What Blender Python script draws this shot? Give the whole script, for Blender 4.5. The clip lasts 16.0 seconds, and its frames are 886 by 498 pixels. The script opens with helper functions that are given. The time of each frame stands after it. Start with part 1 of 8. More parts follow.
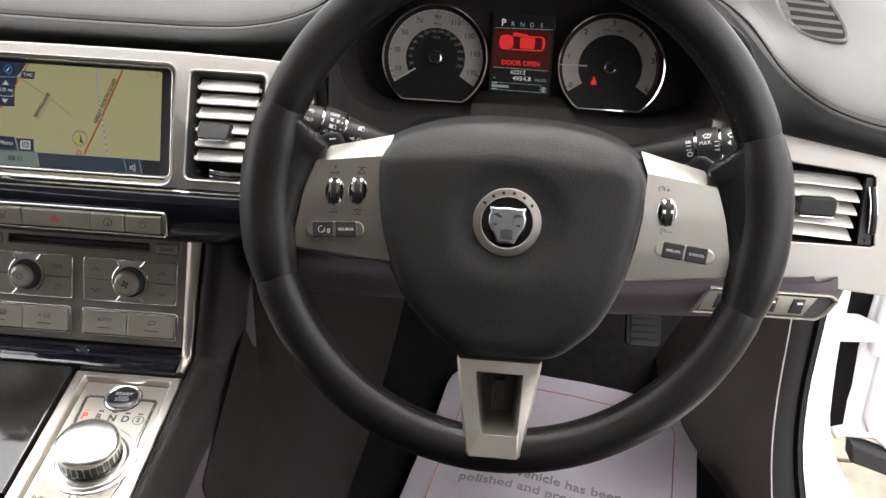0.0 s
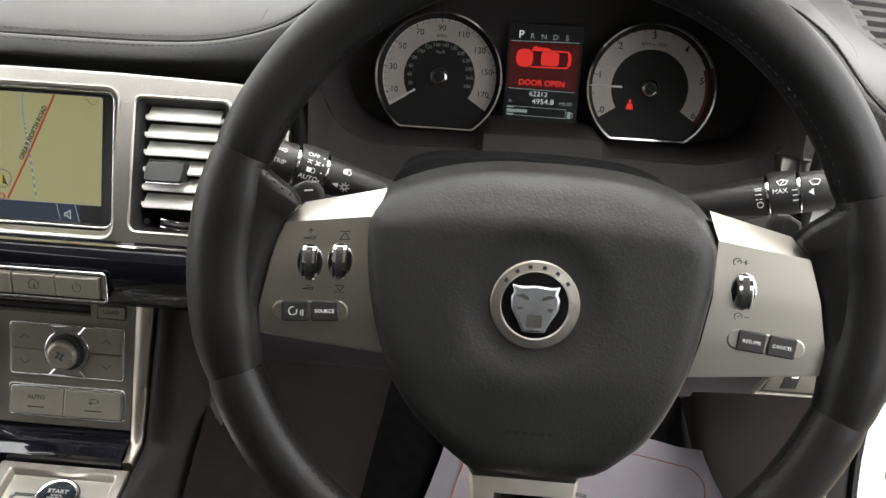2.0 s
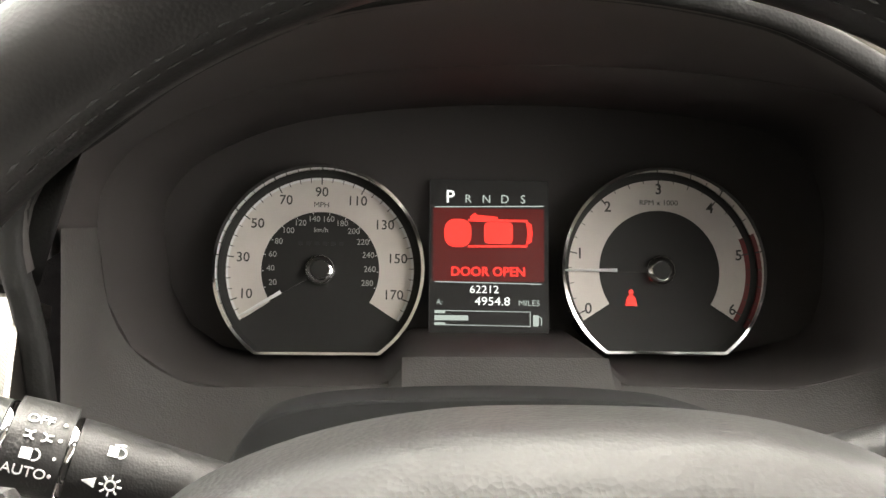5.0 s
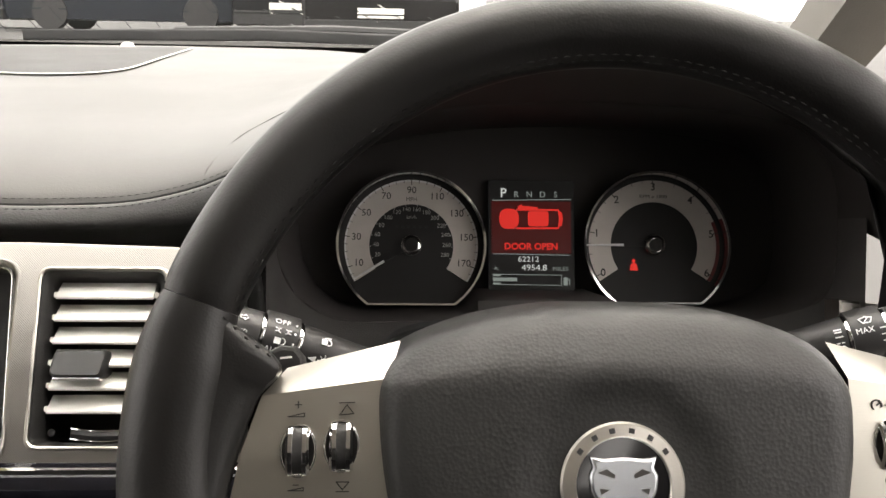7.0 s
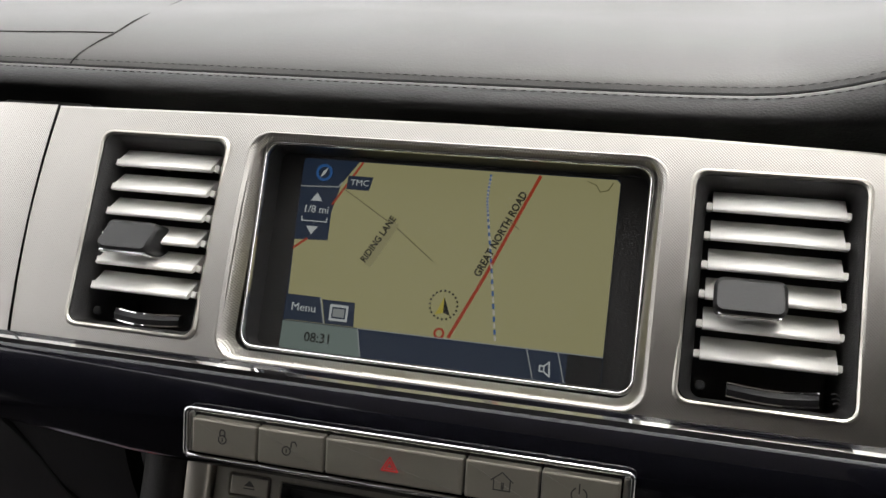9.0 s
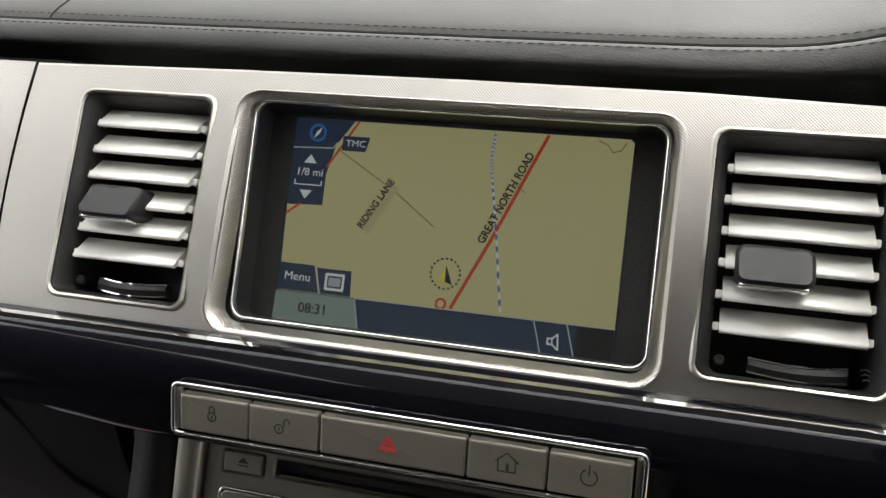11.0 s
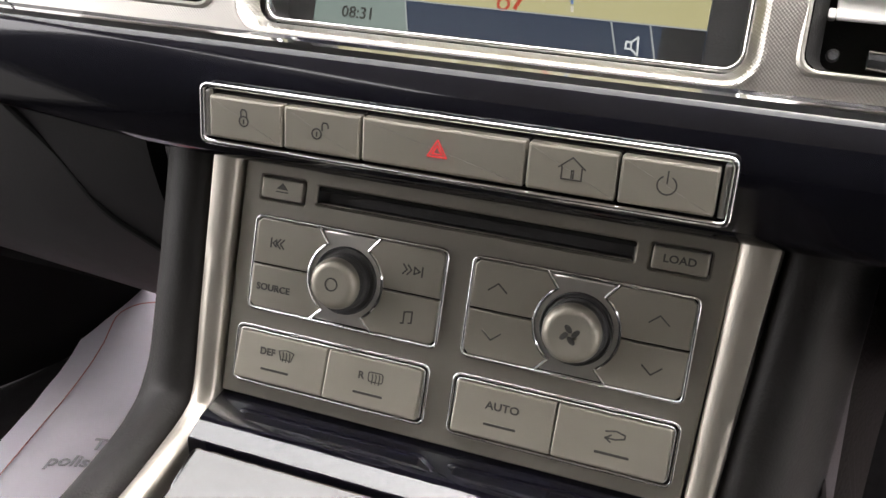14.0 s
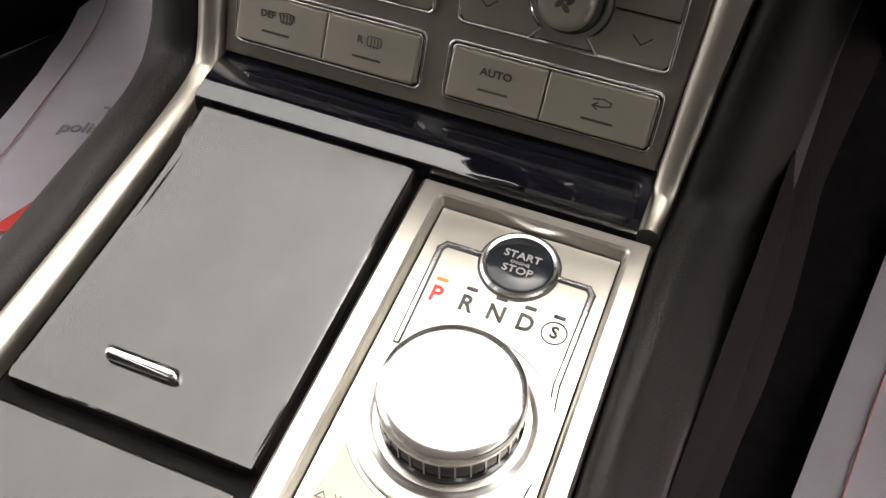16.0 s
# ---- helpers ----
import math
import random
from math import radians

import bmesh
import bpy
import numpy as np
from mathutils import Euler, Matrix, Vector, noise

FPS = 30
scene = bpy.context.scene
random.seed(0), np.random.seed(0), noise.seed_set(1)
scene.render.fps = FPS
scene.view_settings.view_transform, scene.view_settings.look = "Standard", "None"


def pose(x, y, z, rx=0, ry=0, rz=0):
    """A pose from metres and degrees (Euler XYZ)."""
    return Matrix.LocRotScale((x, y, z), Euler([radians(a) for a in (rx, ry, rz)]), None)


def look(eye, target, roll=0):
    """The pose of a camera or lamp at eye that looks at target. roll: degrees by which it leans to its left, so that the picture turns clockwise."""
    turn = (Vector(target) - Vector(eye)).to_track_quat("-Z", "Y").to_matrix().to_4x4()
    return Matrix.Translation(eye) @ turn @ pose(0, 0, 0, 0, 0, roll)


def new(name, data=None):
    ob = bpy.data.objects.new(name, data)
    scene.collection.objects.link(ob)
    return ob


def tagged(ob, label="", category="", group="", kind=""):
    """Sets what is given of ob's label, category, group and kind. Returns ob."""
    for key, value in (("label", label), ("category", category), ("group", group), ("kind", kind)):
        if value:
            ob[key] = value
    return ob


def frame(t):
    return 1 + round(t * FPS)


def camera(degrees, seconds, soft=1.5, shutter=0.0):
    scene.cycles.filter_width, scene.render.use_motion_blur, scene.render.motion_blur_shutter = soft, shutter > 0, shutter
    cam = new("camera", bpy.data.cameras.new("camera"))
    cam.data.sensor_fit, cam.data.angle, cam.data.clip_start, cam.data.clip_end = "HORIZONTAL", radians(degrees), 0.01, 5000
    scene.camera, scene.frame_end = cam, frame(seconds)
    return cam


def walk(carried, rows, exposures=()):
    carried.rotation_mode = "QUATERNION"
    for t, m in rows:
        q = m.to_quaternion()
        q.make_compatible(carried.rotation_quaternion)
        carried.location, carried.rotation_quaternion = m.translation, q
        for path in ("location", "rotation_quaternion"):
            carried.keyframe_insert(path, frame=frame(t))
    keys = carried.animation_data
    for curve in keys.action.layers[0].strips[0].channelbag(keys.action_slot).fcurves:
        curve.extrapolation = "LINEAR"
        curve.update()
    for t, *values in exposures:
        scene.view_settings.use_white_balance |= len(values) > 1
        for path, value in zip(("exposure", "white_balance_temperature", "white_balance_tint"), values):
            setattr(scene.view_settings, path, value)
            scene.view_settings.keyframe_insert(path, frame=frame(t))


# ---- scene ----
cam = camera(51.60, 16.0, soft=1.5)
ROWS = [
    (0.0, 0.3768, -0.7637, 1.3055, 2.98, -28.42, 2.73),
    (0.5, 0.3782, -0.7566, 1.3048, 3.01, -29.57, 2.93),
    (1.0, 0.3728, -0.7184, 1.3089, 2.90, -30.14, 3.00),
    (1.5, 0.3658, -0.6654, 1.2934, 3.10, -29.86, 2.86),
    (2.0, 0.3613, -0.6034, 1.2774, 2.93, -28.71, 2.81),
    (2.5, 0.3511, -0.5255, 1.2460, 2.62, -26.15, 2.63),
    (3.0, 0.3621, -0.4458, 1.2225, 2.55, -23.04, 2.13),
    (3.5, 0.3607, -0.3864, 1.1920, 1.15, -19.62, 2.33),
    (4.0, 0.3547, -0.3266, 1.1649, -0.69, -17.28, 2.12),
    (4.2, 0.3548, -0.3096, 1.1566, -1.10, -16.49, 1.94),
    (6.3, 0.3344, -0.3952, 1.1595, -5.28, -11.53, 1.28),
    (6.5, 0.3306, -0.4278, 1.1662, -4.36, -12.06, 1.35),
    (7.0, 0.3027, -0.4978, 1.1822, -2.95, -13.25, 1.14),
    (7.5, 0.2442, -0.4938, 1.1734, -0.23, -13.66, 1.21),
    (8.0, 0.1839, -0.4485, 1.1458, 5.04, -13.83, 1.23),
    (8.5, 0.1311, -0.4233, 1.1202, 10.22, -14.79, 1.51),
    (9.0, 0.1080, -0.3971, 1.1147, 15.37, -14.57, 1.40),
    (11.3, 0.1046, -0.3710, 1.1097, 16.08, -17.40, 1.11),
    (11.5, 0.1067, -0.3758, 1.1016, 16.16, -17.52, 1.34),
    (12.0, 0.1014, -0.3740, 1.0808, 16.76, -20.70, 1.14),
    (12.5, 0.1003, -0.3647, 1.0630, 17.46, -22.20, 1.32),
    (13.0, 0.1008, -0.3623, 1.0557, 18.66, -23.71, 1.30),
    (13.5, 0.1016, -0.3567, 1.0461, 19.39, -24.69, 1.49),
    (14.0, 0.1027, -0.3479, 1.0436, 20.19, -26.81, 1.33),
    (14.5, 0.1051, -0.3429, 1.0413, 20.03, -29.70, 1.51),
    (15.0, 0.1056, -0.3463, 1.0452, 20.01, -34.91, 1.69),
    (15.5, 0.1077, -0.3535, 1.0447, 19.48, -39.88, 2.41),
    (16.0, 0.1122, -0.3634, 1.0457, 19.47, -46.18, 3.41),
]
walk(cam, [(t, pose(x, y, z, 90 + pitch, 0, yaw) @ pose(0, 0, 0, 0, 0, roll)) for t, x, y, z, yaw, pitch, roll in ROWS],
     exposures=[(0.0, 2.3, 6500, 13.0), (2.0, 2.4, 6500, 10.0), (3.0, 2.85, 6700, 12.0), (3.6, 3.4, 6900, 11.0), (4.0, 3.85, 7000, 9.0), (4.2, 3.85, 7010, 9.0), (6.3, 3.55, 7150, 9.0), (6.8, 2.74, 7080, 11.0), (7.5, 2.0, 6800, 14.0), (8.5, 1.87, 6450, 14.0), (9.2, 1.72, 6500, 11.0), (11.3, 1.78, 6500, 10.0), (12.0, 1.95, 6500, 11.0), (12.5, 2.46, 6500, 12.5), (13.0, 2.96, 6500, 14.0), (13.5, 3.18, 6500, 14.0), (14.0, 2.98, 6600, 14.0), (14.9, 2.84, 6800, 13.0), (15.5, 2.5, 6830, 13.0), (16.0, 2.0, 6850, 13.0)])

# ---- light: an overcast sky, seen through the windscreen and the open door ----
world = bpy.data.worlds.new("sky")
scene.world = world
world.use_nodes = True
wn, wl = world.node_tree.nodes, world.node_tree.links
sky = wn.new("ShaderNodeTexSky")
sky.sky_type, sky.sun_disc = "NISHITA", False
sky.sun_elevation, sky.sun_rotation = radians(75), radians(10)
sky.air_density, sky.dust_density = 1.0, 9.0
grey = wn.new("ShaderNodeHueSaturation")
grey.inputs["Saturation"].default_value = 0.25
wl.new(sky.outputs[0], grey.inputs["Color"])
cloud = wn.new("ShaderNodeMix")
cloud.data_type = "RGBA"
cloud.inputs["Factor"].default_value = 0.8
cloud.inputs["B"].default_value = (7.0, 6.95, 6.9, 1)
wl.new(grey.outputs[0], cloud.inputs["A"])
wl.new(cloud.outputs["Result"], wn["Background"].inputs["Color"])
wn["Background"].inputs["Strength"].default_value = 0.15
sun = new("sun", bpy.data.lights.new("sun", "SUN"))
sun.data.energy, sun.data.angle, sun.data.color = 0.6, radians(60), (1.0, 0.95, 0.88)
sun.matrix_world = look((1.2, 1.0, 4.0), (0, 0, 1))

# ---- materials ----
def material(name, colour, rough=0.5, metal=0.0, coat=0.0, grain=0.0, grain_size=0.002, mottle=0.0, mottle_size=0.06,
             dots=0.0, dot_pitch=0.0013, glow=0.0, brushed=0.0, spec=0.5, aniso_axis="x", wear=0.0):
    """A surface with fine relief (grain), large soft variation (mottle) and, if asked, a pattern of raised dots or brush lines."""
    m = bpy.data.materials.new(name)
    m.use_nodes = True
    n, l = m.node_tree.nodes, m.node_tree.links
    b = n["Principled BSDF"]
    b.inputs["Base Color"].default_value = (*colour, 1)
    b.inputs["Roughness"].default_value = rough
    b.inputs["Metallic"].default_value = metal
    b.inputs["Coat Weight"].default_value = coat
    b.inputs["Coat Roughness"].default_value = 0.03
    b.inputs["Specular IOR Level"].default_value = spec
    at = n.new("ShaderNodeTexCoord")
    if mottle:
        big = n.new("ShaderNodeTexNoise")
        big.inputs["Scale"].default_value = 1 / mottle_size
        big.inputs["Detail"].default_value = 5
        l.new(at.outputs["Object"], big.inputs["Vector"])
        ramp = n.new("ShaderNodeMapRange")
        ramp.inputs["From Min"].default_value, ramp.inputs["From Max"].default_value = 0.25, 0.75
        ramp.inputs["To Min"].default_value, ramp.inputs["To Max"].default_value = 1 - mottle, 1 + mottle
        l.new(big.outputs["Fac"], ramp.inputs["Value"])
        mix = n.new("ShaderNodeMix")
        mix.data_type, mix.blend_type = "RGBA", "MULTIPLY"
        mix.inputs["Factor"].default_value = 1
        mix.inputs["A"].default_value = (*colour, 1)
        l.new(ramp.outputs["Result"], mix.inputs["B"])
        l.new(mix.outputs["Result"], b.inputs["Base Color"])
        r2 = n.new("ShaderNodeMapRange")
        r2.inputs["From Min"].default_value, r2.inputs["From Max"].default_value = 0.3, 0.7
        r2.inputs["To Min"].default_value, r2.inputs["To Max"].default_value = rough * (1 - 0.6 * mottle - wear), min(1, rough * (1 + 0.6 * mottle + wear))
        l.new(big.outputs["Fac"], r2.inputs["Value"])
        l.new(r2.outputs["Result"], b.inputs["Roughness"])
    height, far = None, 0.0
    if dots:
        sep = n.new("ShaderNodeSeparateXYZ")
        l.new(at.outputs["Object"], sep.inputs[0])
        waves = []
        for axis in ("X", "Y"):
            k = n.new("ShaderNodeMath"); k.operation = "MULTIPLY"; k.inputs[1].default_value = 2 * math.pi / dot_pitch
            s = n.new("ShaderNodeMath"); s.operation = "SINE"
            l.new(sep.outputs[axis], k.inputs[0]); l.new(k.outputs[0], s.inputs[0]); waves.append(s)
        prod = n.new("ShaderNodeMath"); prod.operation = "MULTIPLY"
        l.new(waves[0].outputs[0], prod.inputs[0]); l.new(waves[1].outputs[0], prod.inputs[1])
        height, far = prod.outputs[0], dots
    elif brushed:
        stretch = n.new("ShaderNodeMapping")
        stretch.inputs["Scale"].default_value = (12, 2500, 2500) if aniso_axis == "x" else (2500, 12, 2500)
        fine = n.new("ShaderNodeTexNoise")
        fine.inputs["Scale"].default_value, fine.inputs["Detail"].default_value = 1.0, 2
        l.new(at.outputs["Object"], stretch.inputs["Vector"]); l.new(stretch.outputs[0], fine.inputs["Vector"])
        height, far = fine.outputs["Fac"], brushed
    elif grain:
        cell = n.new("ShaderNodeTexVoronoi")
        cell.inputs["Scale"].default_value = 1 / grain_size
        wob = n.new("ShaderNodeTexNoise")
        wob.inputs["Scale"].default_value, wob.inputs["Detail"].default_value = 0.5 / grain_size, 3
        l.new(at.outputs["Object"], cell.inputs["Vector"]); l.new(at.outputs["Object"], wob.inputs["Vector"])
        add = n.new("ShaderNodeMath"); add.operation = "ADD"
        l.new(cell.outputs["Distance"], add.inputs[0]); l.new(wob.outputs["Fac"], add.inputs[1])
        height, far = add.outputs[0], grain
    if height:
        bump = n.new("ShaderNodeBump")
        bump.inputs["Strength"].default_value = min(1.0, far)
        bump.inputs["Distance"].default_value = 0.0004 if not dots else 0.0002
        l.new(height, bump.inputs["Height"])
        l.new(bump.outputs[0], b.inputs["Normal"])
    if glow:
        b.inputs["Emission Color"].default_value = (*colour, 1)
        b.inputs["Emission Strength"].default_value = glow
    return m


LEATHER = material("black_leather", (0.0058, 0.0053, 0.0052), 0.42, spec=0.32, grain=0.13, grain_size=0.0011, mottle=0.22, mottle_size=0.03)
LEATHER_GRAIN = material("coarse_grained_black_vinyl", (0.0125, 0.0122, 0.0120), 0.50, spec=0.42, grain=0.28, grain_size=0.0016, mottle=0.2, mottle_size=0.05)
PAD_LEATHER = material("charcoal_dash_leather", (0.0435, 0.0415, 0.0388), 0.5, grain=0.11, grain_size=0.0012, mottle=0.12, mottle_size=0.12)
ROLL_LEATHER = material("black_dash_leather", (0.0085, 0.0083, 0.0082), 0.6, spec=0.2, grain=0.3, grain_size=0.0013, mottle=0.15)
CONSOLE_LEATHER = material("dull_black_leather", (0.0095, 0.0085, 0.0082), 0.55, spec=0.22, grain=0.2, grain_size=0.0011, mottle=0.15, mottle_size=0.05)
THREAD = material("dark_thread", (0.008, 0.008, 0.008), 0.8, grain=0.4, grain_size=0.0005)
ALU_DOT = material("dotted_satin_aluminium", (0.43, 0.412, 0.382), 0.28, metal=1.0, dots=0.38, mottle=0.05, mottle_size=0.2)
ALU = material("satin_aluminium", (0.52, 0.50, 0.45), 0.34, metal=1.0, brushed=0.08, mottle=0.05, mottle_size=0.15)
ALU_RAIL = material("silver_painted_rail", (0.60, 0.57, 0.52), 0.32, metal=1.0, grain=0.05, grain_size=0.0006, mottle=0.04, mottle_size=0.2)
RAIL = material("pewter_painted_rail", (0.47, 0.44, 0.385), 0.40, metal=1.0, grain=0.05, grain_size=0.0006, mottle=0.05, mottle_size=0.2)
PANEL = material("pewter_panel", (0.21, 0.197, 0.168), 0.42, metal=0.65, brushed=0.12, mottle=0.06, mottle_size=0.08)
KEY = material("pewter_key", (0.295, 0.276, 0.234), 0.38, metal=0.65, brushed=0.08, mottle=0.05, mottle_size=0.05)
SLAT = material("silver_slat", (0.88, 0.865, 0.82), 0.40, metal=0.15, grain=0.05, grain_size=0.0006, mottle=0.04)
CHROME = material("chrome", (0.80, 0.80, 0.80), 0.07, metal=1.0, mottle=0.04, mottle_size=0.03)
PIANO = material("piano_black", (0.005, 0.0045, 0.005), 0.08, spec=0.5, mottle=0.2, mottle_size=0.1)
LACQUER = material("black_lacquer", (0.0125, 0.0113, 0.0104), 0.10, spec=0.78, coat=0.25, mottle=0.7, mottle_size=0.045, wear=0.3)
GLOSS = material("gloss_black_strip", (0.004, 0.004, 0.006), 0.08, spec=0.45, mottle=0.2, mottle_size=0.1)
KNOB_METAL = material("satin_chrome", (0.80, 0.80, 0.79), 0.20, metal=1.0, grain=0.03, grain_size=0.0006, mottle=0.04, mottle_size=0.02)
SMOKED = material("smoked_gloss_trim", (0.62, 0.60, 0.56), 0.30, metal=1.0, mottle=0.08, mottle_size=0.01)
TUNNEL = material("dark_mauve_carpet", (0.020, 0.0170, 0.0168), 0.95, spec=0.05, grain=0.8, grain_size=0.002, mottle=0.3, mottle_size=0.03)
TAB = material("dark_gloss_tab", (0.013, 0.013, 0.0135), 0.45, spec=0.35, grain=0.05, grain_size=0.0008, mottle=0.08)
STITCH = material("grey_thread", (0.018, 0.017, 0.0165), 0.8, grain=0.4, grain_size=0.0005)
BLACK = material("black_plastic", (0.016, 0.0155, 0.0155), 0.5, grain=0.2, grain_size=0.0008, mottle=0.15)
MATT = material("matt_black", (0.012, 0.0115, 0.0115), 0.85, spec=0.08, mottle=0.2)
RECESS = material("brown_black_plastic", (0.036, 0.032, 0.031), 0.7, grain=0.15, grain_size=0.0008, mottle=0.12)
RAMP = material("charcoal_soft_plastic", (0.055, 0.052, 0.050), 0.6, spec=0.3, grain=0.25, grain_size=0.0009, mottle=0.08)
SOFT = material("dark_soft_plastic", (0.034, 0.034, 0.034), 0.58, grain=0.4, grain_size=0.0009, mottle=0.12)
RUBBER = material("rubber_grey", (0.022, 0.022, 0.0225), 0.68, grain=0.15, grain_size=0.0008, mottle=0.1)
MAUVE = material("mauve_grey_trim", (0.050, 0.040, 0.046), 0.62, grain=0.5, grain_size=0.0012, mottle=0.12)
CARPET = material("black_carpet", (0.012, 0.0112, 0.0115), 0.95, spec=0.03, grain=1.0, grain_size=0.0022, mottle=0.35, mottle_size=0.02)
PAPER = material("white_paper", (0.84, 0.79, 0.86), 0.75, grain=0.1, grain_size=0.004, mottle=0.04, mottle_size=0.08)
INK = material("grey_ink", (0.28, 0.27, 0.29), 0.8, mottle=0.1)
RED_INK = material("red_ink", (0.62, 0.04, 0.03), 0.7, mottle=0.08)
PINK_INK = material("thin_red_ink", (0.6, 0.22, 0.2), 0.8, mottle=0.1)
WHITE_MARK = material("white_print", (0.75, 0.75, 0.75), 0.6, mottle=0.05, mottle_size=0.01)
DARK_MARK = material("dark_print", (0.035, 0.033, 0.03), 0.5, mottle=0.1, mottle_size=0.01)
# red print with a faint glow of its own added
RED_MARK = material("red_glow_print", (0.5, 0.04, 0.04), 0.5, mottle=0.05, glow=0.05)
WHITE_PAINT = material("white_car_paint", (0.78, 0.78, 0.79), 0.25, coat=0.8, mottle=0.04, mottle_size=0.3)
DIAL_BAND = material("silver_dial_band", (0.62, 0.575, 0.54), 0.45, metal=0.15, grain=0.05, grain_size=0.0007, mottle=0.06, mottle_size=0.02)
DIAL_TEXT = material("dial_text", (0.42, 0.41, 0.40), 0.6, mottle=0.05)
DIAL_BLACK = material("dial_black", (0.010, 0.0095, 0.009), 0.6, mottle=0.1)
LINER = material("grey_headlining", (0.20, 0.19, 0.175), 0.9, grain=0.4, grain_size=0.002, mottle=0.06)


def lit(name, colour, strength):
    """A display that gives off its own light, under a dull plastic face."""
    m = material(name, colour, 0.45, spec=0.25, mottle=0.04, mottle_size=0.02)
    b = m.node_tree.nodes["Principled BSDF"]
    for link in list(b.inputs["Base Color"].links):
        m.node_tree.links.remove(link)
    b.inputs["Base Color"].default_value = (0.01, 0.01, 0.01, 1)
    b.inputs["Emission Color"].default_value = (*colour, 1)
    b.inputs["Emission Strength"].default_value = strength * SCREEN_GAIN
    return m


SCREEN_GAIN = 0.18
S_MAP = lit("map_olive", (0.300, 0.285, 0.140), 1.0)
S_NAVY = lit("map_navy", (0.012, 0.022, 0.042), 1.0)
S_TEAL = lit("map_pale_teal", (0.13, 0.17, 0.15), 1.0)
S_TEXT = lit("map_pale_text", (0.42, 0.45, 0.43), 1.0)
S_DARK = lit("map_dark_text", (0.010, 0.010, 0.008), 1.0)
S_ROAD = lit("map_red_road", (0.30, 0.035, 0.012), 1.0)
S_LANE = lit("map_lane", (0.09, 0.08, 0.03), 1.0)
S_RAILW = lit("map_rail_white", (0.40, 0.39, 0.33), 1.0)
S_BLUE = lit("map_blue", (0.02, 0.09, 0.25), 1.0)
C_BACK = lit("cluster_black", (0.004, 0.004, 0.004), 1.0)
C_RED = lit("cluster_red_glow", (0.044, 0.0034, 0.003), 1.0)
C_BRIGHT = lit("cluster_bright_red", (0.66, 0.028, 0.022), 1.0)
C_TEXT = lit("cluster_pale_text", (0.20, 0.24, 0.23), 1.0)
C_WHITE = lit("cluster_white_text", (0.55, 0.6, 0.6), 1.0)


def glass_material():
    m = bpy.data.materials.new("clear_glass")
    m.use_nodes = True
    n, l = m.node_tree.nodes, m.node_tree.links
    b = n["Principled BSDF"]
    b.inputs["Base Color"].default_value = (0.96, 0.98, 0.97, 1)
    b.inputs["Roughness"].default_value, b.inputs["IOR"].default_value = 0.0, 1.45
    b.inputs["Transmission Weight"].default_value = 1.0
    return m


GLASS = glass_material()

# ---- building tools ----
def plane_at(x, y, z, rake, yaw=0.0):
    """A frame on a raked face: local x across, y up the face, z out of it towards the seats."""
    return pose(x, y, z, 90 - rake, 0, yaw)


def thing(name, m, label, category, group="", kind=""):
    ob = new(name)
    ob.matrix_world = m
    ob.empty_display_size = 0.02
    return tagged(ob, label, category, group, kind)


def finish(bm, name, mat, smooth):
    bmesh.ops.recalc_face_normals(bm, faces=bm.faces)
    me = bpy.data.meshes.new(name)
    bm.to_mesh(me)
    bm.free()
    me.materials.append(mat)
    if smooth:
        me.shade_smooth()
        me.set_sharp_from_angle(angle=radians(smooth))
        for p in me.polygons:
            if len(p.vertices) > 4:
                p.use_smooth = False
    return me


def part(name, bm, mat, parent, label="", smooth=35):
    ob = new(name, finish(bm, name, mat, smooth))
    ob.parent = parent
    return tagged(ob, label)


def solid(name, bm, mat, label, category, m=None, group="", kind="", smooth=35):
    ob = new(name, finish(bm, name, mat, smooth))
    if m is not None:
        ob.matrix_world = m
    return tagged(ob, label, category, group, kind)


def rr(u0, u1, v0, v1, r=0.002, n=4):
    """A rectangle with rounded corners, counter-clockwise."""
    if u0 > u1: u0, u1 = u1, u0
    if v0 > v1: v0, v1 = v1, v0
    r = min(r, (u1 - u0) / 2.01, (v1 - v0) / 2.01)
    out = []
    for cu, cv, a in ((u1 - r, v0 + r, -90), (u1 - r, v1 - r, 0), (u0 + r, v1 - r, 90), (u0 + r, v0 + r, 180)):
        for i in range(n + 1):
            b = radians(a + 90 * i / n)
            out.append((cu + r * math.cos(b), cv + r * math.sin(b)))
    return out


def circle(cu, cv, r, n=32, a0=0.0, a1=360.0):
    full = abs(a1 - a0) >= 360
    return [(cu + r * math.cos(radians(a0 + (a1 - a0) * i / (n if full else n - 1))), cv + r * math.sin(radians(a0 + (a1 - a0) * i / (n if full else n - 1)))) for i in range(n)]


def inset(loop, d):
    """The outline moved inwards by d."""
    n, out = len(loop), []
    area = sum(loop[i][0] * loop[(i + 1) % n][1] - loop[(i + 1) % n][0] * loop[i][1] for i in range(n))
    s = 1 if area > 0 else -1
    for i in range(n):
        a, b, c = loop[i - 1], loop[i], loop[(i + 1) % n]
        e, f = Vector((b[0] - a[0], b[1] - a[1])), Vector((c[0] - b[0], c[1] - b[1]))
        if e.length < 1e-9: e = f
        if f.length < 1e-9: f = e
        e, f = e.normalized(), f.normalized()
        k = Vector((-(e.y + f.y), e.x + f.x)) * s
        k = k.normalized() if k.length > 1e-6 else Vector((-e.y, e.x)) * s
        cosine = max(0.4, k.dot(Vector((-e.y, e.x)) * s))
        out.append((b[0] + k.x * d / cosine, b[1] + k.y * d / cosine))
    return out


